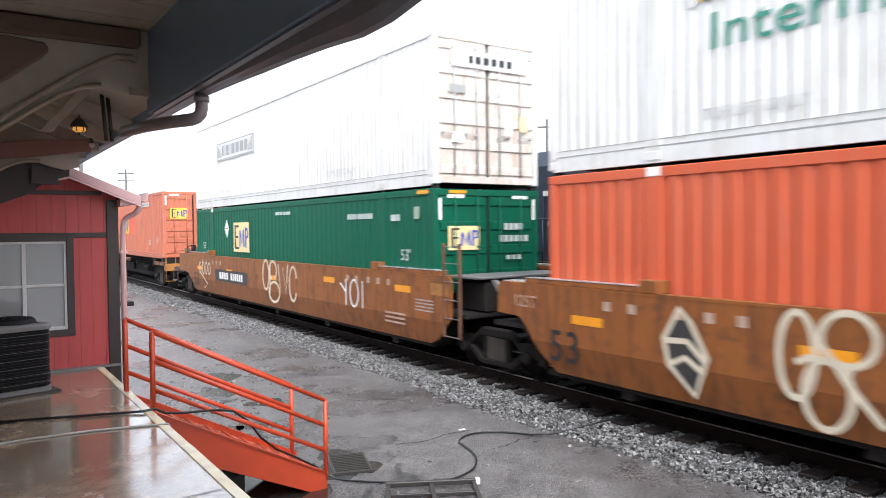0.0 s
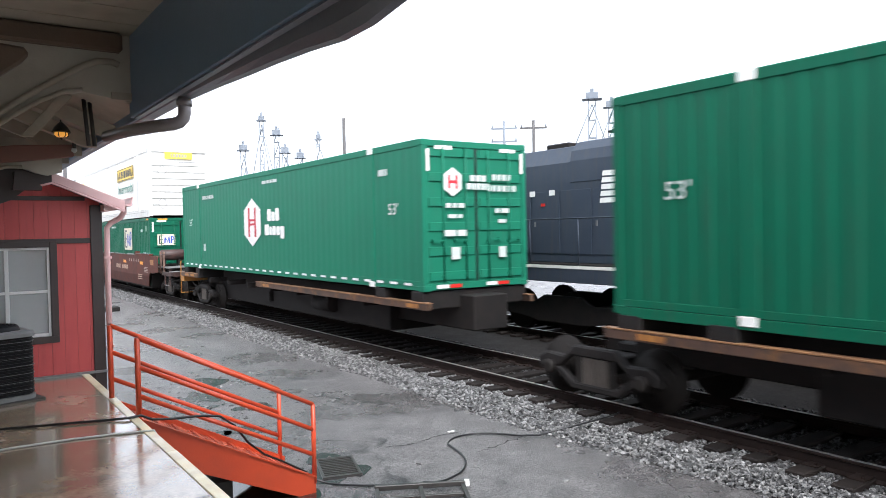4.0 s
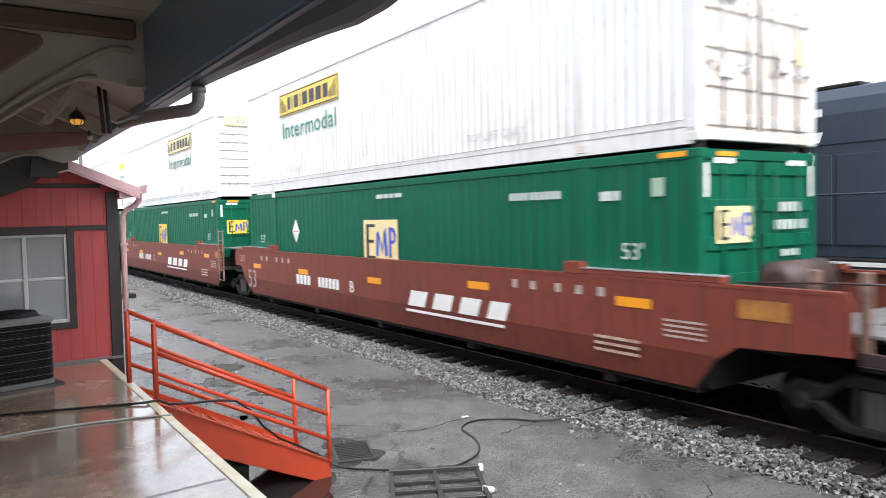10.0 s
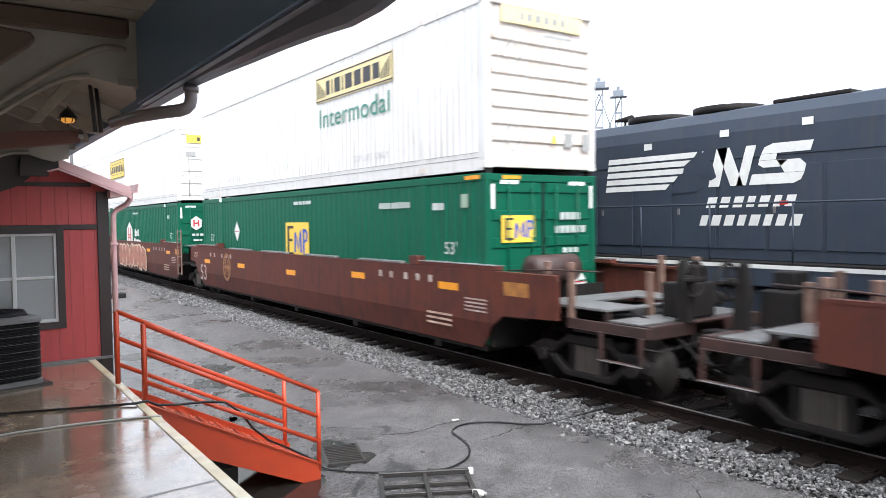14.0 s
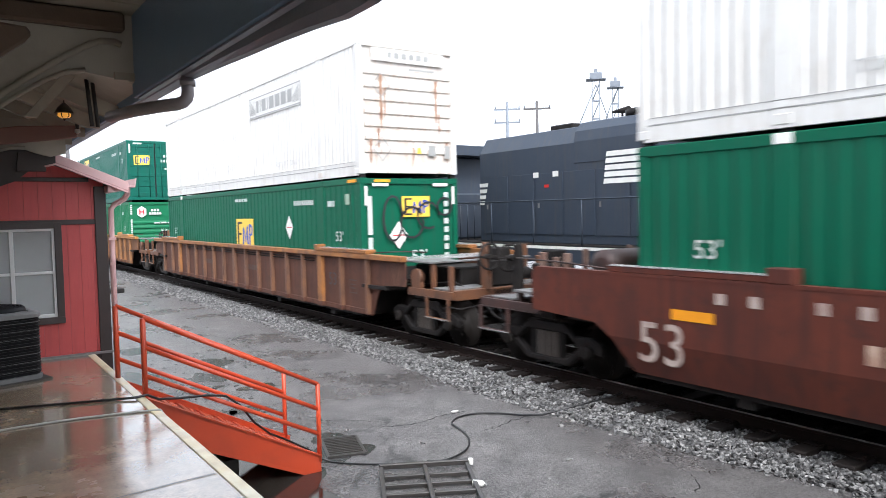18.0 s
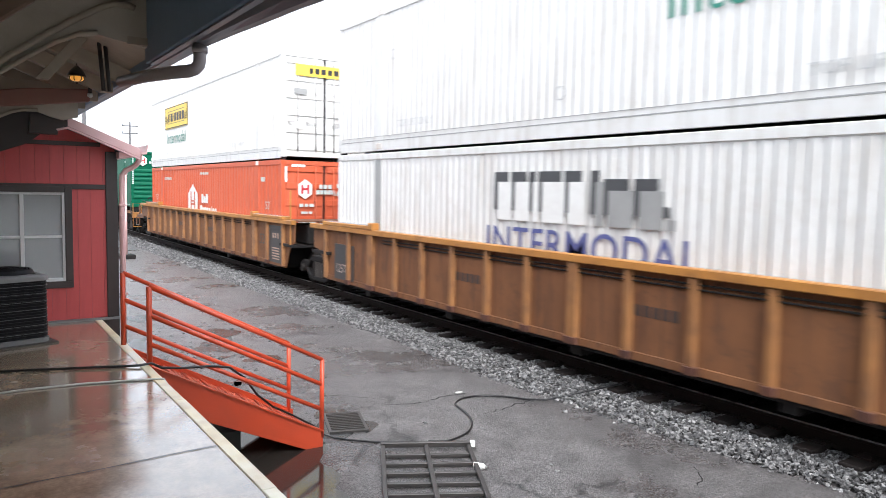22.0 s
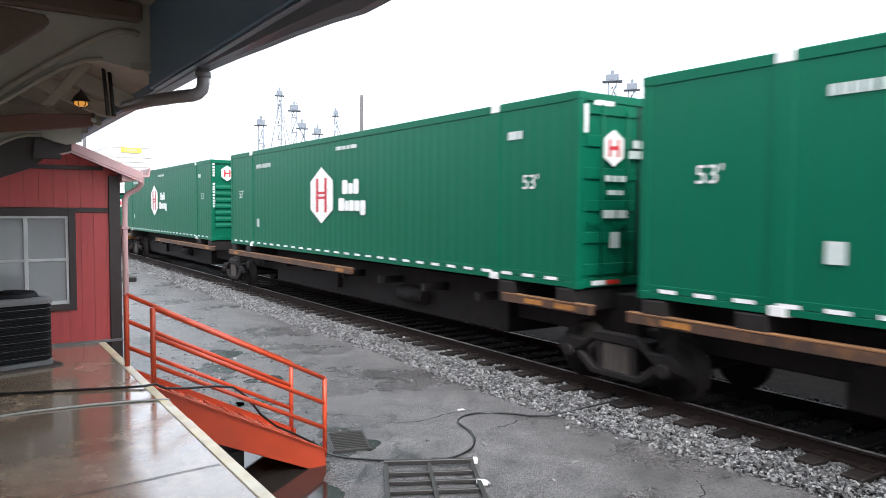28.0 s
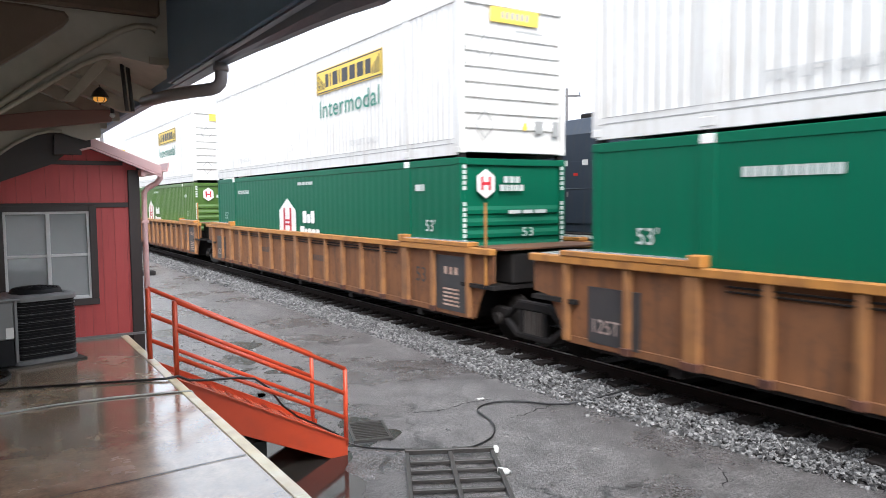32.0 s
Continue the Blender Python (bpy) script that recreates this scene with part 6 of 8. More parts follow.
def truck(parent, y):
    """A two-axle bogie; its wheelsets roll."""
    t = put("truck", stored("bolster", lambda: Shape().box(-1.0, 1.0, -0.2, 0.2, 0.42, 0.66).box(-0.25, 0.25, -0.25, 0.25, 0.66, 0.8).mesh("truck", UNDER, 0.02)), parent, pose(0, y, 0), "grimy cast-steel bogie")
    prof = [(-1.16, 0.4), (-1.17, 0.56), (-0.98, 0.66), (-0.62, 0.64), (-0.38, 0.82), (0.38, 0.82), (0.62, 0.64), (0.98, 0.66), (1.17, 0.56), (1.16, 0.4), (0.98, 0.44), (0.72, 0.46), (0.44, 0.66), (-0.44, 0.66), (-0.72, 0.46), (-0.98, 0.44)]
    low = [(-0.86, 0.44), (-0.46, 0.16), (0.46, 0.16), (0.86, 0.44), (0.7, 0.47), (0.4, 0.27), (-0.4, 0.27), (-0.7, 0.47)]
    for sx in (-1, 1):
        f = put("side_frame", stored(("sideframe", sx), lambda: Shape().prism(prof, "x", sx * 0.93, sx * 1.07).prism(low, "x", sx * 0.935, sx * 1.065).box(*sorted((sx * 0.94, sx * 1.06)), -0.36, -0.27, 0.24, 0.7).box(*sorted((sx * 0.94, sx * 1.06)), 0.27, 0.36, 0.24, 0.7).mesh("side_frame", UNDER, 0.025)), t)
        coil = [(a + 0.055 * math.cos(radians(q)), 1.01 + 0.055 * math.sin(radians(q))) for a in (0.19, 0.065, -0.065, -0.19) for q in (0, 45, 90, 135, 180)]
        put("spring_group", stored(("springs", sx), lambda: Shape().prism([(sx * v, u) for u, v in coil] + [(sx * 0.96, -0.245), (sx * 0.96, 0.245)], "z", 0.27, 0.655).mesh("spring_group", SPRING)), t)
        for a in (-0.89, 0.89):
            put("axle_cap", stored(("cap", sx), lambda: Shape().tube([(sx * 1.05, 0, 0.44), (sx * 1.13, 0, 0.44), (sx * 1.145, 0, 0.44)], [0.11, 0.11, 0.07], 12).mesh("axle_cap", WHEEL)), t, pose(0, a, 0))

    def wheel():
        s = Shape().tube([(-1.0, 0, 0), (1.0, 0, 0)], 0.08, 10)
        for sx in (-1, 1):
            s.tube([(sx * 0.67, 0, 0), (sx * 0.695, 0, 0), (sx * 0.7, 0, 0), (sx * 0.81, 0, 0), (sx * 0.815, 0, 0), (sx * 0.79, 0, 0), (sx * 0.785, 0, 0), (sx * 0.83, 0, 0)], [0.455, 0.455, 0.43, 0.42, 0.35, 0.3, 0.16, 0.13], 24)
        for q in range(3):
            a = q * 2 * math.pi / 3
            s.box(-0.82, -0.795, 0.17, 0.21, -0.03, 0.03, Matrix.Rotation(a, 4, "X"))
        return s.mesh("wheelset", WHEEL)
    for a in (-0.89, 0.89):
        w = put("wheelset", stored("wheelset", wheel), t, pose(0, a, 0.425))
        ROLLING.append((w, a))
    return t


ROLLING = []
CARS = []


def coupler(parent, y, s):
    """Draft sill, drawbar and knuckle; s is the way out of the car."""
    c = put("coupler", stored(("coupler", s), lambda: Shape().box(-0.16, 0.16, *sorted((0, s * 0.9)), 0.72, 0.98).box(-0.08, 0.08, *sorted((s * 0.9, s * 1.5)), 0.78, 0.92).box(-0.14, 0.14, *sorted((s * 1.35, s * 1.62)), 0.72, 0.98).mesh("coupler", UNDER, 0.02)), parent, pose(0, y, 0))
    put("brake_hose", stored(("bhose", s), lambda: Shape().tube([(-0.3, s * 0.9, 0.75), (-0.33, s * 1.15, 0.5), (-0.28, s * 1.45, 0.38), (-0.2, s * 1.7, 0.45)], 0.022, 6).mesh("brake_hose", RUBBER)), c)
    put("cut_lever", stored(("lever", s), lambda: Shape().tube([(-1.4, s * 0.85, 0.85), (-1.2, s * 0.95, 0.8), (-0.2, s * 1.2, 0.95)], 0.014, 6).mesh("cut_lever", UNDER)), c)


# smoother than WALKWAY and paler, with the wet sheen put into its colour
WET_DECK = material("wet_metal_pale_sheen", (0.42, 0.42, 0.42), 0.25, metal=0.3, second=(0.22, 0.21, 0.2), scale=5)


def end_platform(parent, y, s, mat, tank):
    """The deck over a free end: sills, walkways, posts, brake stand and, on some cars, an air tank."""
    def span(d0, d1):
        return sorted((s * d0, s * d1))

    k = (s, mat.name)
    p = put("end_platform", stored(("plat",) + k, lambda: Shape().box(-0.36, 0.36, *span(0, 3.1), 0.74, 1.1).box(-1.1, 1.1, *span(1.5, 2.0), 0.86, 1.02).mesh("end_platform", UNDER, 0.012)), parent, pose(0, y, 0))
    for x in (-1.31, 1.25):
        put("side_sill", stored(("ssill",) + k, lambda: Shape().box(0, 0.06, *span(1.6, 3.1), 0.97, 1.1).box(-0.012, 0.0, *span(1.6, 3.1), 0.955, 0.97).mesh("side_sill", mat, 0.006)), p, pose(x, 0, 0))
    put("end_sill", stored(("esill2",) + k, lambda: Shape().box(-1.24, 1.24, *span(2.98, 3.1), 0.94, 1.12).mesh("end_sill", mat, 0.008)), p)
    put("walkway", stored(("walk", s), lambda: Shape().box(-1.22, 1.22, *span(2.35, 2.9), 1.1, 1.13).mesh("walkway", WALKWAY, 0.004)), p)
    z = 1.24 if tank else 1.58
    for x0, x1, d0, d1 in ((-1.24, 1.24, 0.75 if tank else 0.5, 1.35), (-1.24, -0.5, 1.352, 2.2), (0.5, 1.24, 1.352, 2.2), (-1.24, 1.24, 2.202, 2.33)):
        put("deck_plate", stored(("dplate", s, x0, d0, d1), lambda: Shape().box(x0, x1, *span(d0, d1), 0, 0.035).mesh("deck_plate", WET_DECK if not tank else WALKWAY, 0.004)), p, pose(0, 0, z))
    for x in (-1.18, 1.1):
        for d in (0.8, 2.25):
            put("deck_leg", stored(("dleg", mat.name, z), lambda: Shape().box(0, 0.08, -0.05, 0.05, 0.98, z).mesh("deck_leg", mat, 0.008)), p, pose(x, s * d, 0))
    put("dark_casing", stored(("casing",) + k, lambda: Shape().box(-(0.9 if tank else 0.45), 0.9 if tank else 0.45, *span(0.5, 2.2), 1.0, z - 0.12).mesh("dark_casing", UNDER, 0.03)), p)
    if tank:
        put("air_tank", stored(("tank",) + k, lambda: Shape().tube([(-1.1, s * 0.55, 1.74), (-1.06, s * 0.55, 1.74), (-0.15, s * 0.55, 1.74), (-0.1, s * 0.55, 1.74)], [0.12, 0.23, 0.23, 0.12], 16).mesh("air_tank", mat)), p)
        for x in (-0.95, -0.35):
            put("tank_saddle", stored(("saddle", s), lambda: Shape().box(-0.05, 0.05, *span(0.4, 0.7), 1.05, 1.54).mesh("tank_saddle", UNDER)), p, pose(x, 0, 0))
        for x, d, h in ((-1.22, 1.1, 0.85), (-1.22, 1.62, 0.85), (-0.3, 2.3, 0.7), (0.4, 2.3, 0.8), (1.2, 1.3, 0.85), (1.2, 2.0, 0.85)):
            put("stanchion", stored(("stan", h), lambda: Shape().box(-0.035, 0.035, -0.055, 0.055, 1.0, 1.06 + h).mesh("stanchion", POST_PALE, 0.01)), p, pose(x, s * d, 0))
    else:
        put("end_bracket", stored(("ebrack", s), lambda: Shape().prism([(1.0 * s, 1.58), (1.45 * s, 1.58), (1.5 * s, 1.35), (1.35 * s, 1.1), (1.05 * s, 1.08)], "x", -1.36, -1.28).mesh("end_bracket", RIB_POST, 0.01)), p)
        put("round_bracket", stored(("rbrack", s), lambda: Shape().tube([(-1.3, s * 1.85, 1.3), (-1.2, s * 1.85, 1.3)], 0.17, 14).box(-1.3, -1.2, *span(1.7, 2.0), 1.0, 1.3).mesh("round_bracket", mat)), p)
        for x, d, h in ((-1.22, 2.95, 0.5), (0.9, 2.95, 0.6), (1.2, 2.2, 0.8)):
            put("stanchion", stored(("stan2", mat.name, h), lambda: Shape().box(-0.035, 0.035, -0.055, 0.055, 1.0, 1.06 + h).mesh("stanchion", mat, 0.01)), p, pose(x, s * d, 0))
    put("brake_stand", stored(("bstand",) + k, lambda: Shape().prism([(2.95 * s, 1.1), (3.2 * s, 1.1), (3.15 * s, 1.8), (3.08 * s, 1.98), (2.98 * s, 1.98), (2.92 * s, 1.6)], "x", -0.55, -0.45).mesh("brake_stand", mat if not tank else UNDER, 0.02)), p)
    put("brake_wheel", stored(("bwheel", s), lambda: Shape().tube([(-0.55 + 0.24 * math.cos(q * math.pi / 10), s * 3.24, 1.72 + 0.24 * math.sin(q * math.pi / 10)) for q in range(21)], 0.022, 6, cap=False).box(-0.78, -0.32, *span(3.22, 3.26), 1.7, 1.74).box(-0.57, -0.53, *span(3.22, 3.26), 1.5, 1.94).tube([(-0.55, s * 3.1, 1.72), (-0.55, s * 3.27, 1.72)], 0.05, 8).mesh("brake_wheel", UNDER)), p)
    put("brake_box", stored(("bbox", s), lambda: Shape().box(-0.3, 0.35, *span(2.5, 2.95), 1.13, 1.62).box(-0.1, 0.25, *span(2.6, 2.9), 1.62, 1.85).tube([(0.5, s * 2.6, 1.3), (0.95, s * 2.6, 1.3)], 0.12, 12).mesh("brake_box", UNDER, 0.02)), p)
    for x in (-1.36, 1.36):
        put("stirrup", stored(("stirrup",) + k, lambda: Shape().box(-0.02, 0.02, *span(2.3, 2.36), 0.6, 0.98).box(-0.02, 0.02, *span(3.0, 3.06), 0.6, 0.98).box(-0.03, 0.03, *span(2.3, 3.06), 0.58, 0.605).mesh("stirrup", mat, 0.004)), p, pose(x, 0, 0))
        put("stirrup_edge", stored(("stedge", s), lambda: Shape().box(-0.034, -0.031, *span(2.3, 3.06), 0.585, 0.6).mesh("stirrup_edge", WET_DECK)), p, pose(x, 0, 0))
    put("handrail", stored(("prail", s), lambda: Shape().tube([(-1.25, s * 0.2, 1.72), (-1.25, s * 1.3, 1.78), (-1.25, s * 2.2, 1.8)], 0.013, 6).mesh("handrail", END_GRIME)), p)
    put("brake_pipe", stored(("bpipe", s), lambda: Shape().tube([(-0.95, s * 0.2, 1.15), (-0.95, s * 1.6, 1.12), (-0.7, s * 2.3, 1.2), (-0.6, s * 2.9, 1.0), (-0.5, s * 3.3, 0.62), (-0.4, s * 3.7, 0.5)], 0.024, 6).mesh("brake_pipe", UNDER)), p)


def well_car(y, label, kind, front, rear, panel=False):
    """front, rear: 'free' (own truck and coupler), 'joint' (shares the truck ahead) or 'host' (carries the shared truck)."""
    t = thing("well_car", label, "railway car", Matrix.Translation((TRACK_X, y, 0)), group="cars of the moving train")
    CARS.append((t, y))
    body = {"maroon": MAROON, "red": MAROON_RED, "ttx": TTX, "rib": RIB_BROWN, "gold": RIB_GOLD}[kind]
    shade, kind = body, {"gold": "rib", "red": "maroon"}.get(kind, kind)
    a, b = -(0.8 if front == "joint" else 1.9), CL + (1.05 if rear == "host" else 1.9)
    if kind == "rib":
        a, b = min(a, -1.15), max(b, CL + 1.25)
    zt, zb, X = 1.70, 0.40, 1.47
    if kind != "rib":
        head = [(a, 1.06), (-0.62, 1.0), (-0.32, 0.8), (0.02, zb)] if front == "free" else [(a, 0.95), (-0.28, 0.52), (0.02, zb)]
        tail = [(CL - 0.25, zb), (CL + 0.1, 0.7), (CL + 0.3, 0.98), (CL + 0.52, 1.18), (b, 1.2)] if rear == "host" else [(CL - 0.02, zb), (CL + 0.32, 0.8), (CL + 0.62, 1.0), (b, 1.06)]
        out = head + tail + [ (b, zt - 0.08), (b - 0.05, zt), (a + 0.05, zt), (a, zt - 0.08)]
        for sx in (-1, 1):
            put("side_plate", stored(("plate", body.name, front, rear, sx), lambda: Shape().prism(out, "x", sx * (X - 0.03), sx * X).box(*sorted((sx * (X - 0.12), sx * (X + 0.004))), a + 0.1, b - 0.1, zt - 0.03, zt + 0.012).lean(0.85, -sx * 0.2).mesh("side_plate", body)), t)
            for s, y0 in ((1, -0.4), (-1, CL + 0.4)):
                put("guide_plate", stored(("guide", body.name, sx, s), lambda: Shape().box(*sorted((sx * (X - 0.2), sx * (X - 0.02))), *sorted((0, s * 2.45)), zt + 0.012, zt + 0.09).box(*sorted((sx * (X - 0.25), sx * (X + 0.01))), *sorted((s * 2.3, s * 2.6)), zt + 0.01, zt + 0.18).mesh("guide_plate", body, 0.008)), t, pose(0, y0, 0))
                put("guide_edge", stored(("gedge", sx, s), lambda: Shape().box(*sorted((sx * (X - 0.2), sx * (X - 0.015))), *sorted((0, s * 2.3)), zt + 0.09, zt + 0.1).mesh("guide_edge", WET_DECK)), t, pose(0, y0, 0), "bare steel upper edge")
        for yy in (0.9, 4.3, 8.0, 11.8, 15.2):
            decal("reflector", [rect(-0.3, 0, 0.6, 0.13)], REFLECT, t, (-X - 0.006, yy, 1.32 if int(yy * 10) % 2 else 1.18))
        decal("end_plate", [rect(-0.3, 0, 0.6, 0.22)], material_faded, t, (-X - 0.006, -0.42 if front == "joint" else -0.95, 1.34))
        for yy, w in ((1.9, 3), (3.1, 2), (13.2, 3), (14.6, 2)):
            each("stencil_block", bars([0.13] * w, 0.13, 0.3), INK_WORN if kind == "maroon" else INK_FADED, t, (-X - 0.006, yy, 1.42))
        decal("notice", [p for i in range(4) for p in bars([0.62], 0.028, 0, -i * 0.065)], INK_WORN, t, (-X - 0.006, 0.1, 1.2))
        decal("notice", [p for i in range(3) for p in bars([0.8], 0.04, 0, -i * 0.09)], INK_FADED, t, (-X - 0.006, 1.2, 0.85))
        lettering("lettering", "53", 0.74 if kind == "maroon" else 0.66, INK_WORN if kind == "maroon" else INK_BLACK, t, (-X - 0.006, CL - 0.5, 0.6), width=1.0)
    else:
        inner = [(a + 0.02, 1.1), (-0.98, 1.06), (-0.82, 0.92), (-0.68, 0.7), (-0.56, zb + 0.02), (CL + 0.5, zb + 0.02), (CL + 0.62, 0.7), (CL + 0.76, 0.92), (CL + 0.92, 1.06), (b - 0.02, 1.1), (b - 0.02, 1.59), (a + 0.02, 1.59)]
        for sx in (-1, 1):
            put("side_web", stored(("web", front, rear, sx, shade.name), lambda: Shape().prism(inner, "x", sx * (X - 0.14), sx * (X - 0.11)).mesh("side_web", shade)), t)
            put("top_chord", stored(("chord", front, rear, sx, shade.name), lambda: Shape().box(*sorted((sx * (X - 0.15), sx * X)), a, b, 1.585, zt).mesh("top_chord", CHORD_DULL if shade is RIB_BROWN else RIB_YELLOW, 0.012)), t, None, "weathered yellow top chord")
            for dz in (0.0, 0.06):
                put("brake_line", stored(("bline", sx), lambda: Shape().tube([(sx * (X - 0.085), 2.3, 1.5), (sx * (X - 0.085), 13.8, 1.5)], 0.014, 6).mesh("brake_line", UNDER)), t, pose(0, 0, -dz))
            put("bottom_sill", stored(("sill", sx, shade.name), lambda: Shape().box(*sorted((sx * (X - 0.16), sx * (X - 0.095))), -0.5, CL + 0.45, zb - 0.02, zb + 0.1).mesh("bottom_sill", shade, 0.01)), t)
            for yy in [-0.42, 0.8] + [1.88 + 1.033 * i for i in range(13)] + [CL - 0.8, CL + 0.42]:
                big = abs(yy - CL / 2) > 6.1 and 1.5 < yy < CL - 1.5
                wide = 0.11 if big else 0.09 if abs(yy - CL / 2) < 0.1 else 0.05
                m, low = (CHORD_DULL if big and shade is RIB_BROWN else RIB_POST if shade is RIB_BROWN else RIB_AMBER), zb
                rib = put("rib", stored(("ribpost", sx, wide, low, m.name), lambda: Shape().prism([(sx * (X - 0.11), -wide - 0.02), (sx * (X - 0.02), -wide), (sx * (X - 0.02), wide), (sx * (X - 0.11), wide + 0.02)], "z", low + 0.02, 1.58).mesh("rib", m, 0.006)), t, pose(0, yy, 0))
                if 0 < yy < CL:
                    put("rib_foot", stored(("ribfoot", sx, wide), lambda: Shape().box(*sorted((sx * (X - 0.11), sx * (X - 0.005))), -wide - 0.03, wide + 0.03, zb - 0.01, zb + 0.1).mesh("rib_foot", RIB_BROWN, 0.008)), rib)
            for s, y0 in ((1, -0.5), (-1, CL + 0.5)):
                put("guide_plate", stored(("rguide", sx, s, shade.name), lambda: Shape().box(*sorted((sx * (X - 0.24), sx * (X + 0.01))), *sorted((0, s * 2.4)), zt, zt + 0.085).box(*sorted((sx * (X - 0.2), sx * (X + 0.02))), *sorted((s * 2.35, s * 2.55)), zt, zt + 0.15).mesh("guide_plate", CHORD_DULL if shade is RIB_BROWN else RIB_YELLOW, 0.012)), t, pose(0, y0, 0))
                put("guide_edge", stored(("redge", sx, s), lambda: Shape().box(*sorted((sx * (X - 0.23), sx * (X - 0.02))), *sorted((s * 0.1, s * 2.3)), zt + 0.085, zt + 0.093).mesh("guide_edge", WET_DECK)), t, pose(0, y0, 0), "bare wet upper edge")
            if panel:
                put("label_panel", stored(("lpanel", sx), lambda: Shape().box(*sorted((sx * (X - 0.11), sx * (X - 0.09))), -0.38, 0.74, zb + 0.06, 1.5).mesh("label_panel", BLACK_PANEL)), t, None, "black panel with small white marks")
        if panel:
            decal("notice", [p for i in range(5) for p in bars([0.55], 0.035, 0, -i * 0.075)] + bars([0.1, 0.1, 0.1], 0.14, 0.08, 0.3), INK_FADED, t, (-X + 0.085, 0.2, 0.85))
        else:
            decal("label_frame", ribbon([(-0.17, -0.14), (0.17, -0.14), (0.17, 0.14), (-0.17, 0.14), (-0.17, -0.14)], 0.035) + bars([0.24], 0.03, 0, -0.05) + bars([0.24], 0.03, 0, 0.03), INK_DARK, t, (-X + 0.105, 0.32, 0.95), label="small dark framed plate")
        for yy in (6.6, 10.75):
            each("stencil_block", bars([0.12] * 5, 0.15, 0.03), INK_DARK, t, (-X + 0.105, yy, 0.98))
        lettering("lettering", "53", 0.42, INK_BLACK, t, (-X + 0.105, 1.33, 0.92))
    put("well_floor", stored("wfloor", lambda: Shape().box(-1.33, 1.33, 0.0, CL, 0.33, 0.41).mesh("well_floor", UNDER)), t)
    for i, yy in enumerate((1.5, 4.8, 8.1, 11.4, 14.6)):
        put("cross_bearer", stored("bearer", lambda: Shape().box(-1.3, 1.3, -0.1, 0.1, 0.22, 0.33).mesh("cross_bearer", UNDER)), t, pose(0, yy, 0))
    for s, y0, how, yb in ((-1, 0.0, front, a), (1, CL, rear, b)):
        put("bulkhead", stored(("bulk", s, body.name), lambda: Shape().box(-X + 0.15, X - 0.15, *sorted((s * 0.1, s * 0.2)), 0.42, 1.35).box(-X + 0.04, X - 0.04, *sorted((s * 0.2, s * 1.2)), 0.98, 1.05).mesh("bulkhead", UNDER)), t, pose(0, y0, 0))
        if how == "free":
            end_platform(t, y0 + s * 0.3, s, END_RUST if kind == "rib" else END_GRIME, kind != "rib")
            truck(t, y0 + s * 2.05)
            coupler(t, y0 + s * 2.55, s)
        else:
            put("end_deck", stored(("edeck", s, kind), lambda: Shape().box(-1.2, 1.2, *sorted((s * 0.25, s * 1.25)), 1.66, 1.7).mesh("end_deck", WET_DECK if s > 0 else RIB_POST if kind == "rib" else WALKWAY, 0.006)), t, pose(0, y0, 0))
            put("end_casing", stored(("ecase", s, kind), lambda: Shape().box(-1.0, 1.0, *sorted((s * 0.25, s * 1.2)), 1.06, 1.6).mesh("end_casing", UNDER, 0.03)), t, pose(0, y0, 0))
            if how == "joint":
                if kind == "rib":
                    put("grab_post", stored("gpost", lambda: Shape().box(-1.43, -1.39, -0.98, -0.94, 1.0, 2.5).mesh("grab_post", RIB_YELLOW, 0.008)), t)
                else:
                    for d in (0.58, 1.08):
                        put("ladder_stile", stored(("stile", kind), lambda: Shape().box(-1.5, -1.46, -0.03, 0.03, 0.6, 2.3).mesh("ladder_stile", POST_PALE if kind == "maroon" else RIB_POST, 0.006)), t, pose(0, -d, 0))
                    for z in (0.62, 0.95, 1.28, 1.61, 1.94, 2.24):
                        put("ladder_rung", stored("rung", lambda: Shape().tube([(-1.48, -1.08, 0), (-1.48, -0.58, 0)], 0.01, 6).mesh("ladder_rung", WALKWAY)), t, pose(0, 0, z))
            else:
                put("diagonal_stay", stored("stay", lambda: Shape().prism([(CL + 1.06, 1.36), (CL + 1.16, 1.36), (CL + 1.44, 1.68), (CL + 1.34, 1.7)], "x", -1.3, -1.24).mesh("diagonal_stay", WALKWAY, 0.006)), t)
                if kind == "rib":
                    put("capacity_panel", stored("capanel", lambda: Shape().box(-X + 0.09, -X + 0.11, CL - 1.0, CL - 0.02, 0.46, 1.28).mesh("capacity_panel", BLACK_PANEL)), t)
                    lettering("lettering", "125T", 0.29, INK_WORN, t, (-X + 0.085, CL - 0.36, 0.62), width=0.9)
                else:
                    lettering("lettering", "125T", 0.26, INK_FADED, t, (-X - 0.006, CL + 0.38, 1.34), width=0.95)
            if how == "host":
                truck(t, y0 + s * 1.65)
    return t


material_faded = material("faded_orange_reflector", (0.4, 0.17, 0.03), 0.5, second=(0.12, 0.05, 0.025), scale=7, amount=0.9)
SPINE_BEAM = material("rust_brown_beam", (0.075, 0.037, 0.022), 0.6, second=(0.04, 0.023, 0.017), scale=1.2, amount=0.9, dirt=(0.02, 0.015, 0.013), dirt_amount=0.8, wear=(0.2, 0.085, 0.02), wear_amount=0.5)
SPINE_LIP = material("bare_beam_lip", (0.24, 0.12, 0.055), 0.5, second=(0.09, 0.045, 0.026), scale=1.5, amount=0.9)


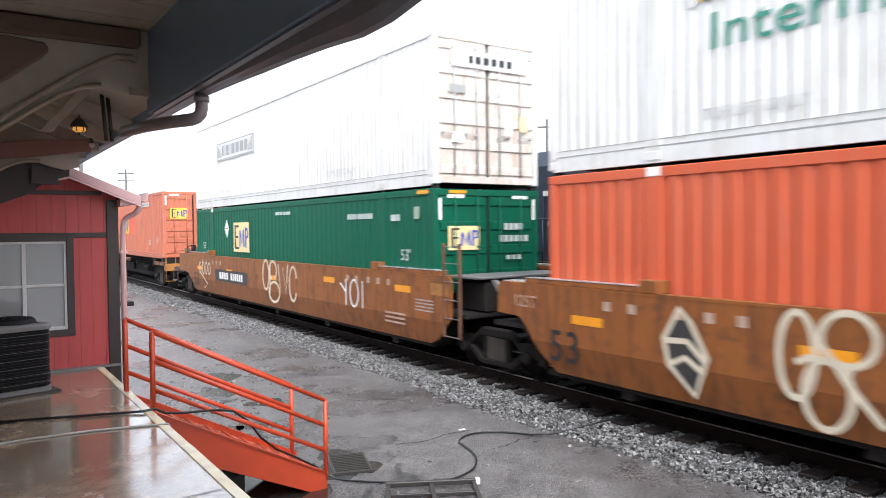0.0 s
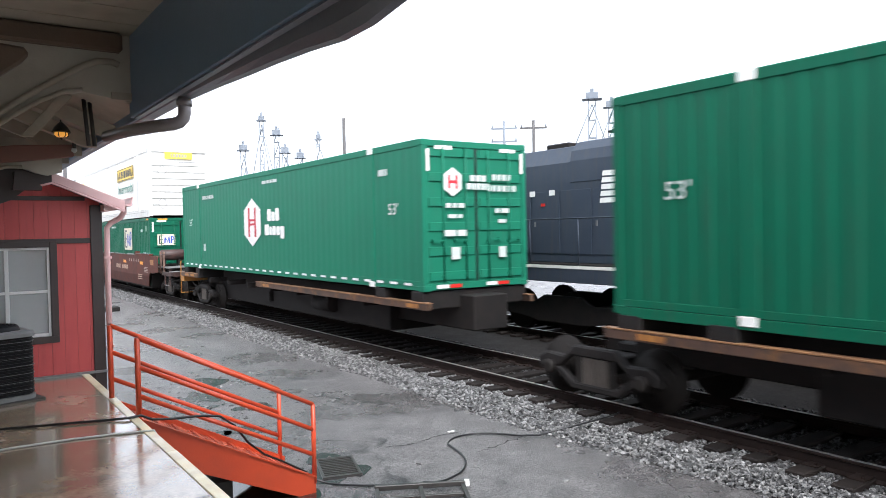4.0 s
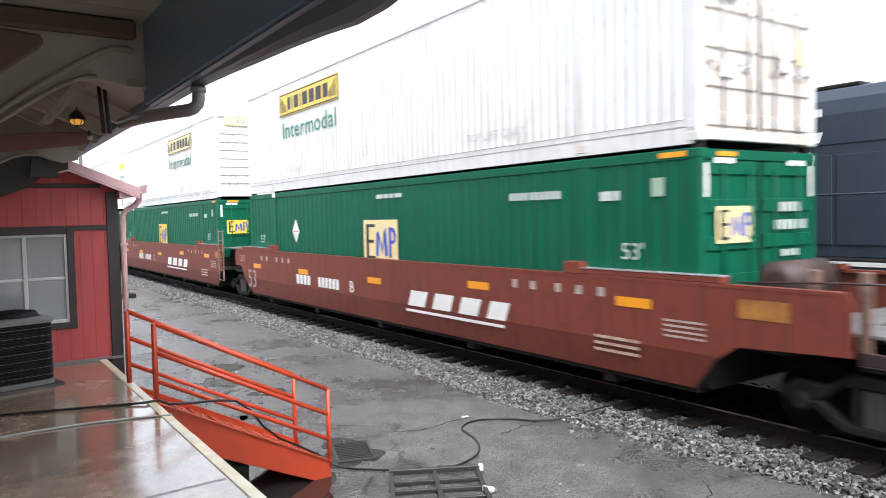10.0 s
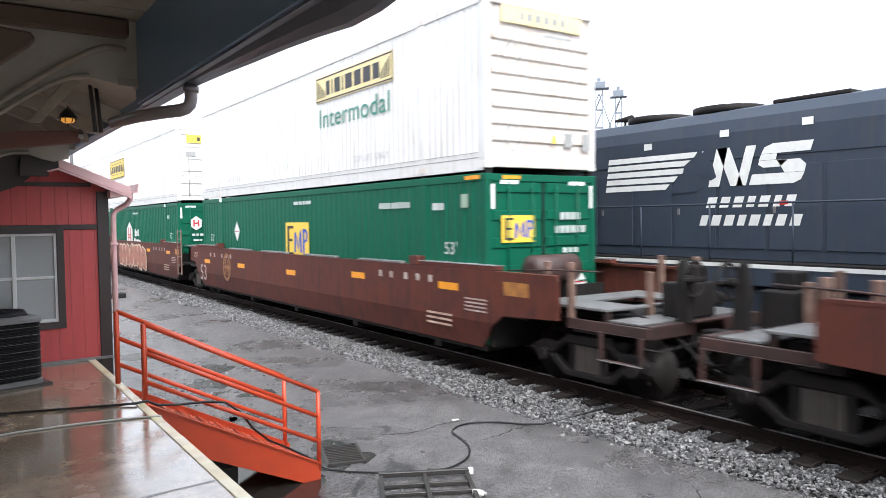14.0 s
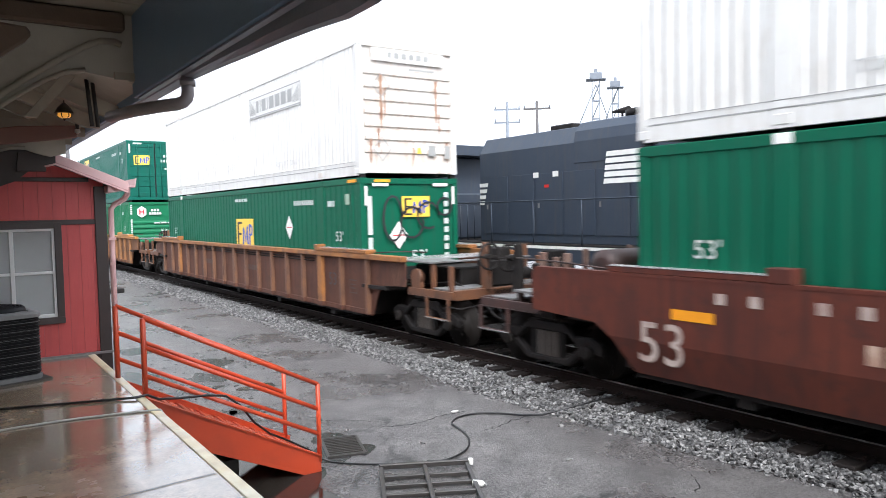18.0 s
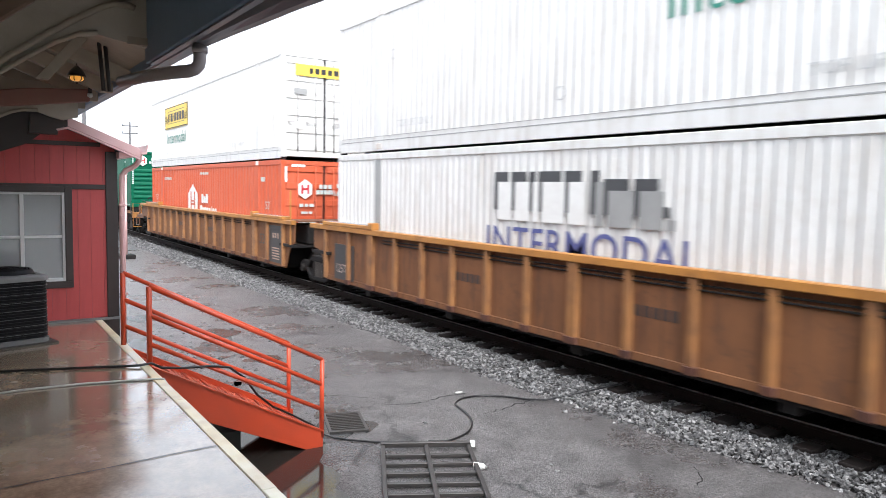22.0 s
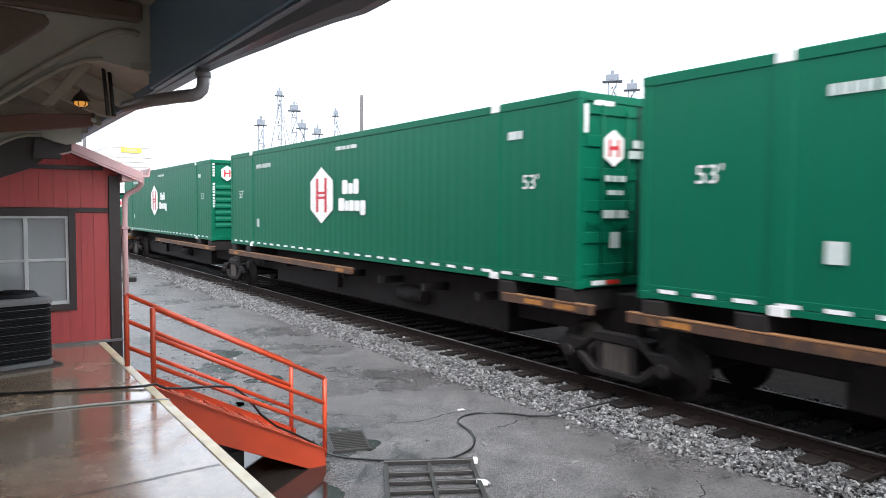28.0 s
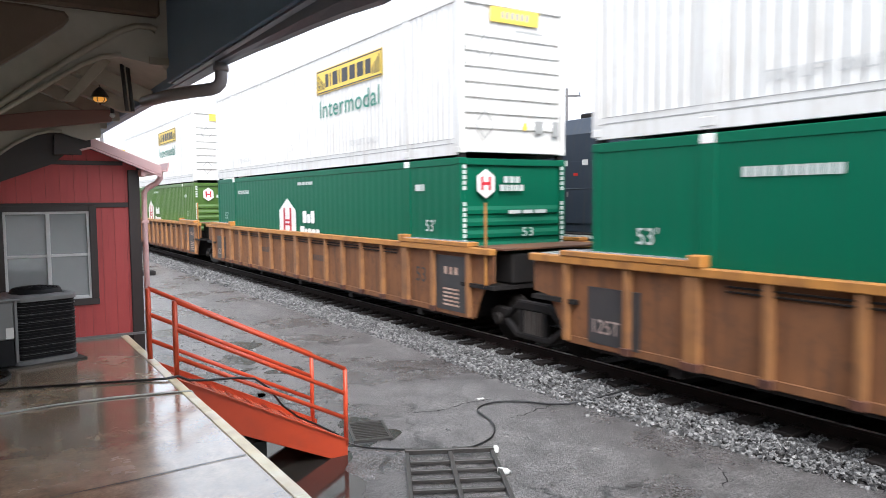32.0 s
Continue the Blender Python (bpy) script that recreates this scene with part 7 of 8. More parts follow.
def spine_car(y, label, front, rear, beam):
    """A spine: centre sill with container pads; beam tells which half carries the long side beams."""
    t = thing("spine_car", label, "railway car", Matrix.Translation((TRACK_X, y, 0)), group="cars of the moving train")
    CARS.append((t, y))
    put("centre_sill", stored("csill", lambda: Shape().box(-0.42, 0.42, -0.4, CL + 0.4, 0.62, 1.3).box(-0.62, 0.62, 2.4, CL - 2.4, 0.36, 1.3).mesh("centre_sill", UNDER, 0.02)), t)
    for y0, y1 in ((0.0, 1.9), (CL - 1.9, CL)):
        put("pad_arm", stored(("padarm", y0), lambda: Shape().box(-1.3, 1.3, y0 + 0.05, y0 + 0.45, 1.05, 1.402).box(-1.3, 1.3, y1 - 0.45, y1 - 0.05, 1.05, 1.402).mesh("pad_arm", UNDER, 0.02)), t)
    spans = {"far": ((CL - 8.8, CL + 0.15), (-0.3, 1.7)), "near": ((-0.15, 8.7), (CL - 1.7, CL + 0.3))}[beam]
    for y0, y1 in spans:
        for sx in (-1, 1):
            put("side_beam", stored(("beam", y0, y1, sx), lambda: Shape().box(*sorted((sx * 1.22, sx * 1.34)), y0, y1, 1.06, 1.19).mesh("side_beam", SPINE_BEAM, 0.008)), t, None, "rust-brown side beam")
            put("beam_lip", stored(("blip", y0, y1, sx), lambda: Shape().box(*sorted((sx * 1.2, sx * 1.345)), y0, y1, 1.191, 1.206).mesh("beam_lip", SPINE_LIP)), t, None, "bright rusty lip")
        for yy in ((y0 + 0.5), (y1 - 0.8)):
            decal("reflector", [rect(-0.22, 0, 0.44, 0.08)], material_faded, t, (-1.352, yy, 1.09))
    for i in range(7):
        put("cross_arm", stored("crossarm", lambda: Shape().box(-1.2, 1.2, -0.06, 0.06, 0.95, 1.1).mesh("cross_arm", UNDER)), t, pose(0, 2.6 + i * 1.8, 0))
    put("brake_rigging", stored("rigging", lambda: Shape().tube([(-0.7, 5.0, 0.75), (-0.7, 6.0, 0.75)], 0.18, 12).box(-0.75, -0.45, 9.2, 9.9, 0.55, 0.95).tube([(-0.55, 4.0, 0.6), (-0.55, 12.0, 0.6)], 0.025, 6).mesh("brake_rigging", UNDER)), t)
    for s, y0, how in ((-1, 0.0, front), (1, CL, rear)):
        if how == "free":
            truck(t, y0 - s * 1.5)
            coupler(t, y0 + s * 0.5, s)
            put("end_sill", stored(("esill", s), lambda: Shape().box(-1.3, 1.3, *sorted((s * 0.1, s * 0.5)), 0.85, 1.15).mesh("end_sill", RIB_YELLOW, 0.01)), t, pose(0, y0, 0))
            put("grab_iron", stored(("sgrab", s), lambda: Shape().tube([(-1.3, s * 0.45, 0.4), (-1.3, s * 0.45, 1.6), (-0.9, s * 0.45, 1.6), (-0.9, s * 0.45, 1.1)], 0.02, 6).box(-1.32, -0.9, s * 0.45 - .02, s * 0.45 + .02, 0.4, 0.43).mesh("grab_iron", RIB_YELLOW)), t, pose(0, y0, 0))
            put("brake_gear", stored(("sgear", s), lambda: Shape().box(-0.35, 0.3, *sorted((s * 0.15, s * 0.4)), 1.15, 1.75).tube([(0.0, s * 0.42, 1.55), (0.0, s * 0.46, 1.55)], 0.25, 16).mesh("brake_gear", UNDER, 0.02)), t, pose(0, y0, 0))
        elif how == "host":
            truck(t, y0 + s * 0.62)
    return t


# ---- the train, from its leading units back ----
WELL_Z, TOP_Z, SPINE_Z = 0.435, 3.425, 1.40
GOODS = []


def load(ob, y):
    GOODS.append((ob, y))
    return ob


def swirl(t, x, y, z, mat, strokes, w=0.09):
    decal("spray_paint", [q for s in strokes for q in ribbon(s, w)], mat, t, (x, y, z), label="sprayed graffiti strokes")


XW = -1.477


def bubbles(t, y, z, letters, h, fill, line, seed):
    """A row of fat sprayed letters: outline, fill and dark slits; y is the row's left end, letters their widths."""
    rng = random.Random(seed)
    u = 0.0
    for i, w in enumerate(letters):
        cu, cv, tilt = u + w / 2, rng.uniform(-0.06, 0.06), rng.uniform(-0.16, 0.16)

        def blob(k, grow, wob):
            out = []
            for q in range(18):
                a = 2 * math.pi * q / 18
                c, s = math.cos(a), math.sin(a)
                x = (w / 2 * k + grow) * abs(c) ** 0.6 * (1 if c > 0 else -1) * wob[q % 9]
                v = (h / 2 * k + grow) * abs(s) ** 0.6 * (1 if s > 0 else -1) * wob[(q * 4 + 3) % 9]
                out.append((cu + x + tilt * v, cv + v))
            return out

        wob = [rng.uniform(0.8, 1.12) for _ in range(9)]
        decal("spray_outline", [blob(1.0, 0.06, wob)], line, t, (XW - 0.001 * i, y, z))
        decal("spray_fill", [blob(0.98, 0.0, wob)], fill, t, (XW - 0.001 * i - 0.006 - 0.001 * len(letters), y, z))
        slits = [[(cu - 0.05 + tilt * 0.2, cv + 0.1), (cu + 0.05, cv + 0.3), (cu + 0.08, cv + 0.08)]] if i % 2 else [[(cu - 0.04, cv - h * 0.42), (cu + 0.07, cv - h * 0.42), (cu + 0.03, cv - 0.05)], [(cu - 0.1, cv + 0.1), (cu + 0.04, cv + 0.12), (cu, cv + 0.28)]]
        decal("spray_slit", slits, INK_CHARCOAL, t, (XW - 0.001 * i - 0.012 - 0.001 * len(letters), y, z))
        u += w * 0.93
DTTX = "brown-orange well car with sprayed graffiti along its smooth side"
BN = "maroon smooth-sided well car with white stencilled marks"
RIBBED = "rusty ribbed well car with a weathered yellow top chord"
SPINE = "low black spine car carrying a single container"

c = well_car(-7.89, DTTX, "ttx", "joint", "host")
load(container("plain faded orange container in the well", ORANGE, "emp", "door", Matrix.Translation((TRACK_X, -7.89, WELL_Z))), -7.89)
load(jbh(-7.89, TOP_Z, "door", YELLOW), -7.89)
swirl(c, XW, 13.56, 1.05, SPRAY_CREAM, [[(-0.06, 0.52), (-0.3, 0.12), (-0.22, -0.2), (0.17, -0.53), (0.33, -0.05), (0.1, 0.35), (-0.06, 0.52)], [(-0.28, 0.1), (0.05, 0.12), (0.3, -0.1)], [(-0.22, -0.2), (0.02, -0.08), (0.3, -0.25)]], 0.075)
decal("spray_fill", [[(-0.06, 0.5), (-0.28, 0.12), (-0.2, -0.2), (0.17, -0.5), (0.3, -0.05), (0.1, 0.33)]], BLACK_PANEL, c, (XW + 0.003, 13.56, 1.05))
swirl(c, XW, 12.0, 1.1, SPRAY_CREAM, [arc(-0.13, 0.1, 0.2, 0.46, 0, 360, 22), arc(0.4, 0.32, 0.28, 0.27, 0, 360, 20), arc(0.2, -0.27, 0.25, 0.36, 0, 360, 20), [(0.14, 0.24), (0.4, -0.12), (0.76, -0.5)], [(-0.14, 0.02), (0.0, 0.09), (0.2, 0.08), (0.45, -0.02)]], 0.075)
swirl(c, XW, 10.4, 1.1, SPRAY_CREAM, [arc(-0.2, 0.1, 0.24, 0.42, 30, 340, 20), [(0.25, 0.5), (0.25, -0.5)], arc(0.45, 0.25, 0.25, 0.25, -90, 200, 14), [(0.9, 0.45), (0.8, -0.4), (1.2, -0.2), (1.3, 0.5)]], 0.075)

c = well_car(11.46, DTTX, "ttx", "joint", "free")
load(emp(11.46, WELL_Z, "door", YELLOW_PALE, logo_y=11.1, logo_z=1.92, placard=(12.55, 2.2)), 11.46)
load(jbh(11.46, TOP_Z, "door", WHITE, rusty=True, intermodal=False, plate_z=1.8), 11.46)
decal("number_panel", [rect(-1.62, -0.19, 3.24, 0.38)], BLACK_PANEL, c, (XW, 11.7, 1.08), label="black panel with plain bars")
each("number_block", bars([0.2, 0.18, 0.18, 0.18], 0.22, 0.06, -0.11) + [[(u + 1.3, v) for u, v in p] for p in bars([0.14] * 6, 0.22, 0.06, -0.11)], INK_WHITE, c, (XW - 0.004, 12.4, 1.08))
swirl(c, XW, 14.55, 1.05, SPRAY_CREAM, [arc(0.5, 0.2, 0.14, 0.2, 0, 360), arc(0.15, 0.2, 0.13, 0.2, 0, 360), arc(-0.2, 0.2, 0.13, 0.22, 0, 360), arc(-0.6, 0.2, 0.12, 0.2, 0, 360), [(-0.5, 0), (0.3, -0.35), (-0.1, -0.5)]], 0.05)
swirl(c, XW, 8.7, 1.15, SPRAY_CREAM, [arc(0.2, 0.15, 0.24, 0.42, 0, 360, 20), arc(0.75, 0.3, 0.28, 0.25, -60, 250, 16), [(0.55, 0.5), (0.5, -0.5)], arc(0.85, -0.3, 0.4, 0.28, 0, 360, 18), [(1.15, 0.5), (1.3, -0.2), (1.5, 0.4), (1.7, -0.3), (1.85, 0.5)], arc(2.2, 0.0, 0.25, 0.45, 20, 330, 18)], 0.07)
swirl(c, XW, 3.1, 1.15, INK_WHITE, [[(0.5, 0.3), (0.5, -0.3)], arc(0.1, 0, 0.2, 0.3, 0, 360), [(-0.3, 0.3), (-0.3, -0.3)], [(-0.3, 0.0), (-0.6, 0.2)]], 0.05)

spine_car(32.92, SPINE, "free", "host", "far")
load(emp(32.92, SPINE_Z, "door", YELLOW, RED, logo_y=8.0, logo_z=1.47, k=0.88), 32.92)
spine_car(51.6, SPINE, "joint", "host", "far")
load(emp(51.6, SPINE_Z, "smooth", YELLOW, logo_y=9.2, logo_z=1.44, k=1.2, tall=1.25), 51.6)
spine_car(72.44, SPINE, "joint", "free", "near")
load(hub(72.44, SPINE_Z, "door", GREEN_FADED, stripe=True), 72.44)

c = well_car(93.77, BN, "maroon", "free", "host")
load(emp(93.77, WELL_Z, "door", material("bleached_name_plate", (0.66, 0.62, 0.5), 0.5, second=(0.6, 0.5, 0.3)), logo_y=4.25, logo_z=2.0, k=1.1), 93.77)
load(jbh(93.77, TOP_Z, "rib", YELLOW, plate_y=4.55, plate_z=2.12), 93.77)
for yy in (2.9, 5.6, 8.2, 10.8):
    put("coil_pad", stored("cpad", lambda: Shape().box(-1.48, -1.36, -0.9, 0.9, 1.712, 1.76).mesh("coil_pad", WALKWAY, 0.01)), c, pose(0, yy, 0))
each("number_block", bars([0.2] * 4, 0.19, 0.05) + [[(u + 1.5, v) for u, v in p] for p in bars([0.16] * 6, 0.19, 0.05)], INK_FADED, c, (XW, 5.8, 1.04))
swirl(c, XW, 11.06, 1.15, material("orange_spray_ring", (0.4, 0.16, 0.03), 0.5), [arc(0, 0, 0.3, 0.34, 0, 360, 18), [(-0.1, 0.2), (-0.1, -0.2)], [(0.1, 0.2), (0.1, -0.2)]], 0.1)

c = well_car(113.07, BN, "maroon", "joint", "host")
load(emp(113.07, WELL_Z, "door", YELLOW, logo_y=10.9, logo_z=2.06), 113.07)
load(jbh(113.07, TOP_Z, "door", YELLOW, plate_z=2.1, tall=0.95), 113.07)
swirl(c, XW, 4.47, 1.12, RING_TAN, [arc(0, 0, 0.34, 0.42, 0, 360, 18), [(-0.15, 0.25), (-0.15, -0.25)], [(0.15, 0.25), (0.15, -0.25)], [(-0.2, 0), (0.2, 0)]], 0.09)
swirl(c, XW, 2.6, 0.85, SPRAY_FAINT, [[(-0.9, -0.2), (-0.7, 0.25), (-0.4, -0.15), (-0.2, 0.3), (0.0, -0.1)], arc(0.3, 0.0, 0.25, 0.28, 0, 300, 12), [(0.6, 0.25), (0.8, -0.25), (1.1, 0.2), (1.3, -0.2)]], 0.06)
swirl(c, XW, 12.9, 1.05, SPRAY_GREY, [[(0.8, -0.4), (0.5, 0.4), (0.2, -0.4)], [(0, 0.4), (0, -0.4), (-0.4, -0.4)], [(-0.6, -0.4), (-0.6, 0.4), (-1.0, -0.3), (-1.0, 0.4)]], 0.12)
swirl(c, XW, 14.6, 1.02, SPRAY_GREY, [[(-0.35, 0.42), (-0.4, -0.2), (-0.2, -0.42), (0.1, -0.36), (0.12, 0.4)], [(0.35, 0.4), (0.38, -0.4)], [(0.38, 0.38), (0.8, 0.34)], [(0.38, 0.02), (0.7, 0.0)], [(0.38, -0.4), (0.85, -0.36)]], 0.09)
swirl(c, XW, 14.4, 0.98, SPRAY_MIST, [[(-0.6, 0.5), (-0.65, -0.5), (-0.2, -0.55)], [(0.2, 0.5), (0.22, -0.5)], [(0.9, 0.46), (1.3, -0.4)]], 0.05)
each("number_block", bars([0.2] * 4 + [0.16] * 6, 0.24, 0.06), INK_FADED, c, (XW, 10.1, 0.95))

c = well_car(132.58, BN, "maroon", "joint", "free")
load(emp(132.58, WELL_Z, "smooth", YELLOW, logo_y=7.45, logo_z=1.57), 132.58)
load(jbh(132.58, TOP_Z, "rib", WHITE, rusty=True), 132.58)
swirl(c, XW, 14.6, 1.0, SPRAY_GREY, [[(0.0, -0.45), (0.15, 0.35), (0.45, -0.3)], [(0.6, -0.4), (0.75, 0.1), (0.9, -0.4)], [(1.0, -0.45), (1.25, 0.45), (1.5, -0.2)], [(1.45, -0.1), (1.6, 0.3), (1.85, -0.25)]], 0.1)
swirl(c, XW, 12.5, 1.1, SPRAY_CREAM, [[(0.0, 0.48), (1.0, 0.5)], [(0.12, 0.45), (0.16, 0.1)], [(0.42, 0.45), (0.45, 0.12)], [(0.7, 0.45), (0.72, 0.14)], [(0.95, 0.5), (1.35, 0.48), (1.58, 0.35), (1.5, 0.15), (1.2, 0.05)], [(0.15, -0.2), (0.2, -0.45), (0.4, -0.5)], [(0.5, -0.2), (0.55, -0.5), (0.8, -0.45), (0.82, -0.2)], [(1.0, -0.2), (1.05, -0.5), (1.5, -0.5), (1.7, -0.35)]], 0.06)
swirl(c, XW, 11.1, 0.62, SPRAY_GREY, [[(0.0, 0.0), (0.5, 0.03)], [(0.1, -0.1), (0.6, -0.06)]], 0.05)
each("number_block", bars([0.24, 0.26, 0.26, 0.22], 0.22, 0.02), INK_WHITE, c, (XW - 0.002, 11.95, 0.95))
each("number_block", bars([0.2] * 6, 0.24, 0.07), INK_FADED, c, (XW, 10.5, 0.93))
lettering("lettering", "A", 0.36, INK_WHITE, c, (XW, 8.8, 0.93), width=1.1)
swirl(c, XW, 8.2, 1.08, SPRAY_GREY, [arc(0, 0, 0.2, 0.2, 0, 360, 16), [(-0.12, 0.05), (0.12, 0.05)], [(-0.12, -0.05), (0.12, -0.05)]], 0.04)
decal("notice", bars([0.3, 0.22, 0.3], 0.07, 0.04), INK_WHITE, c, (XW, 8.1, 1.5))
decal("notice", bars([0.3, 0.36, 0.3], 0.09, 0.08), INK_WHITE, c, (XW, 7.2, 1.08))

for n, (y, pale, lead2, low) in enumerate(((156.26, YELLOW_PALE, "door", 1.5), (175.76, YELLOW, "rib", 1.45), (195.33, YELLOW, "door", 1.15))):
    c = well_car(y, ("maroon smooth-sided well car with blue and cream bubble graffiti" if n == 2 else "maroon well car with a bold white slanted name"), "maroon" if n == 2 else "red", "free" if n == 0 else "joint", "free" if n == 2 else "host")
    load(emp(y, WELL_Z, "door", pale, logo_y=8.0, logo_z=1.63, placard=False if n == 1 else None), y)
    load(jbh(y, TOP_Z, lead2, YELLOW if n != 1 else YELLOW_PALE, rusty=n == 0, plate_z=2.25), y)
    each("number_block", bars([0.18] * 4, 0.24, 0.05) + [[(u + 1.5, v) for u, v in p] for p in bars([0.15] * 6, 0.24, 0.05)], INK_WHITE, c, (XW, 11.8, 0.92))
    if n < 2:
        each("name_block", bars([0.6, 0.6, 0.56, 0.5], 0.3, 0.26, 0, 0.13) + [rect(-1.6, -0.12, 3.1, 0.05)], INK_WHITE, c, (XW, 5.1, 0.85))
        lettering("lettering", "BC"[n], 0.36, INK_WHITE, c, (XW, 9.07, 0.92), width=1.1)
    else:
        decal("spray_fill", [[(-2.45, -0.5), (-2.2, -0.1), (-1.9, 0.15), (-0.5, 0.2), (1.2, 0.15), (2.0, 0.0), (2.45, -0.3), (2.8, -0.56), (-2.3, -0.58)]], SPRAY_HAZE, c, (XW, 5.2, 1.05), label="hazy blue graffiti cloud")
        decal("spray_fill", [[(-2.5, -0.52), (-2.2, -0.5), (-1.95, 0.2), (-2.1, 0.2)], [(2.0, 0.1), (2.2, 0.05), (2.75, -0.56), (2.3, -0.56)]], SPRAY_CREAM, c, (XW - 0.002, 5.2, 1.05))
        bubbles(c, 7.2, 1.35, [0.75, 0.7, 0.8, 0.85, 0.8], 0.62, SPRAY_MIST, SPRAY_CREAM, 5)
        bubbles(c, 7.15, 1.1, [0.75, 0.65, 0.8, 0.7, 0.85], 0.42, SPRAY_BLUE, SPRAY_BLUE, 8)
        lettering("lettering", "A", 0.36, INK_WHITE, c, (XW, 9.07, 0.92), width=1.1)
        decal("notice", bars([0.3, 0.22, 0.3], 0.07, 0.04), INK_WHITE, c, (XW, 8.1, 1.52))

for n, y in enumerate((219.07, 238.59, 257.74)):
    c = well_car(y, ("maroon well car with tan bubble graffiti" if n == 1 else "maroon well car with pads along its top edge"), "maroon", "free" if n == 0 else "joint", "free" if n == 2 else "host")
    if n == 1:
        load(hub(y, WELL_Z, "door", GREEN), y)
        bubbles(c, 10.7, 1.03, [0.95, 0.9, 0.9, 0.85, 0.95, 0.95, 0.9], 1.0, SPRAY_TAN, SPRAY_CREAM, 11)
    else:
        load(emp(y, WELL_Z, "door", YELLOW_PALE if n else YELLOW, logo_y=7.95 if n == 0 else 10.95, logo_z=1.63 if n == 0 else 2.06), y)
    load(jbh(y, TOP_Z, ("rib", "door", "door")[n], (YELLOW_PALE, YELLOW, WHITE)[n], rusty=n == 0, plate_z=(2.25, 1.95, 2.1)[n], tall=(0.6, 0.95, 0.6)[n]), y)
    if n != 1:
        for yy in (3.4, 6.3, 9.2, 12.0):
            put("coil_pad", STORE["cpad"], c, pose(0, yy, 0))
    swirl(c, XW, 13.15 - n, 1.14, RING_TAN if n == 0 else SPRAY_FAINT, [arc(0, 0, 0.32, 0.4, 0, 360), [(-0.1, 0.25), (-0.1, -0.25)], [(0.12, 0.25), (0.12, -0.25)], [(-0.25, 0), (0.25, 0)]], 0.09)
    if n:
        each("number_block", bars([0.14] * 5 + [0.2], 0.2, 0.06), INK_FADED, c, (XW, 12.6, 0.98))

c = well_car(281.52, RIBBED, "rib", "free", "free")
t = load(emp(281.52, WELL_Z, "smooth", YELLOW, logo_y=7.35, logo_z=1.57, placard=(3.95, 1.8)), 281.52)
decal("spray_line", [q for s in (arc(-0.6, 0, 0.25, 0.5, 0, 330), arc(-0.1, -0.1, 0.3, 0.35, 30, 380), arc(0.35, 0.05, 0.3, 0.3, 0, 300), arc(0.8, 0.25, 0.2, 0.2, 0, 360)) for q in ribbon(s, 0.05)], INK_BLACK, t, (0.1, -0.03, 2.0), END, "black sprayed scrawl")
load(jbh(281.52, TOP_Z, "rib", WHITE, rusty="runs", intermodal=False, plate_z=2.2), 281.52)
c = well_car(305.06, RIBBED, "gold", "free", "host")
load(hub(305.06, WELL_Z, "rib", GREEN_LIGHT), 305.06)
load(emp(305.06, TOP_Z, "door", YELLOW, GREEN_DARK, logo_y=11.4, logo_z=2.12, k=1.1, tall=1.1, placard=(12.6, 2.25)), 305.06)
cones(GOODS[-1][0])
lettering("lettering", "TOP LIFT ONLY", 0.15, INK_SOFT, GOODS[-1][0], (XS, 13.37, 0.6), width=1.1)
c = well_car(324.58, RIBBED, "gold", "joint", "host")
load(prime(324.58, WELL_Z), 324.58)
load(jbh(324.58, TOP_Z, "rib", WHITE, rusty=True, plate_y=5.0, plate_z=2.25), 324.58)
c = well_car(344.37, RIBBED, "gold", "joint", "free", True)
load(hub(344.37, WELL_Z, "door", ORANGE, logo_y=9.15), 344.37)
load(jbh(344.37, TOP_Z, "door", YELLOW, plate_z=1.95, tall=0.9), 344.37)

for y, f, r, lead, beam in ((365.51, "free", "host", "rib", "far"), (382.88, "joint", "host", "door", "far"), (400.33, "joint", "host", "door", "far"), (417.64, "joint", "host", "door", "far"), (436.07, "joint", "free", "rib", "near")):
    spine_car(y, SPINE, f, r, beam)
    load(hub(y, SPINE_Z, lead, stripe=True), y)

for y, f, r, m in ((457.19, "free", "host", GREEN_NEW), (476.79, "joint", "host", GREEN_NEW), (496.54, "joint", "free", GREEN_OLIVE), (520.2, "free", "host", GREEN_NEW)):
    well_car(y, RIBBED, "gold", f, r, y > 470)
    load(hub(y, WELL_Z, "rib", m), y)
    load(jbh(y, TOP_Z, "rib", YELLOW), y)


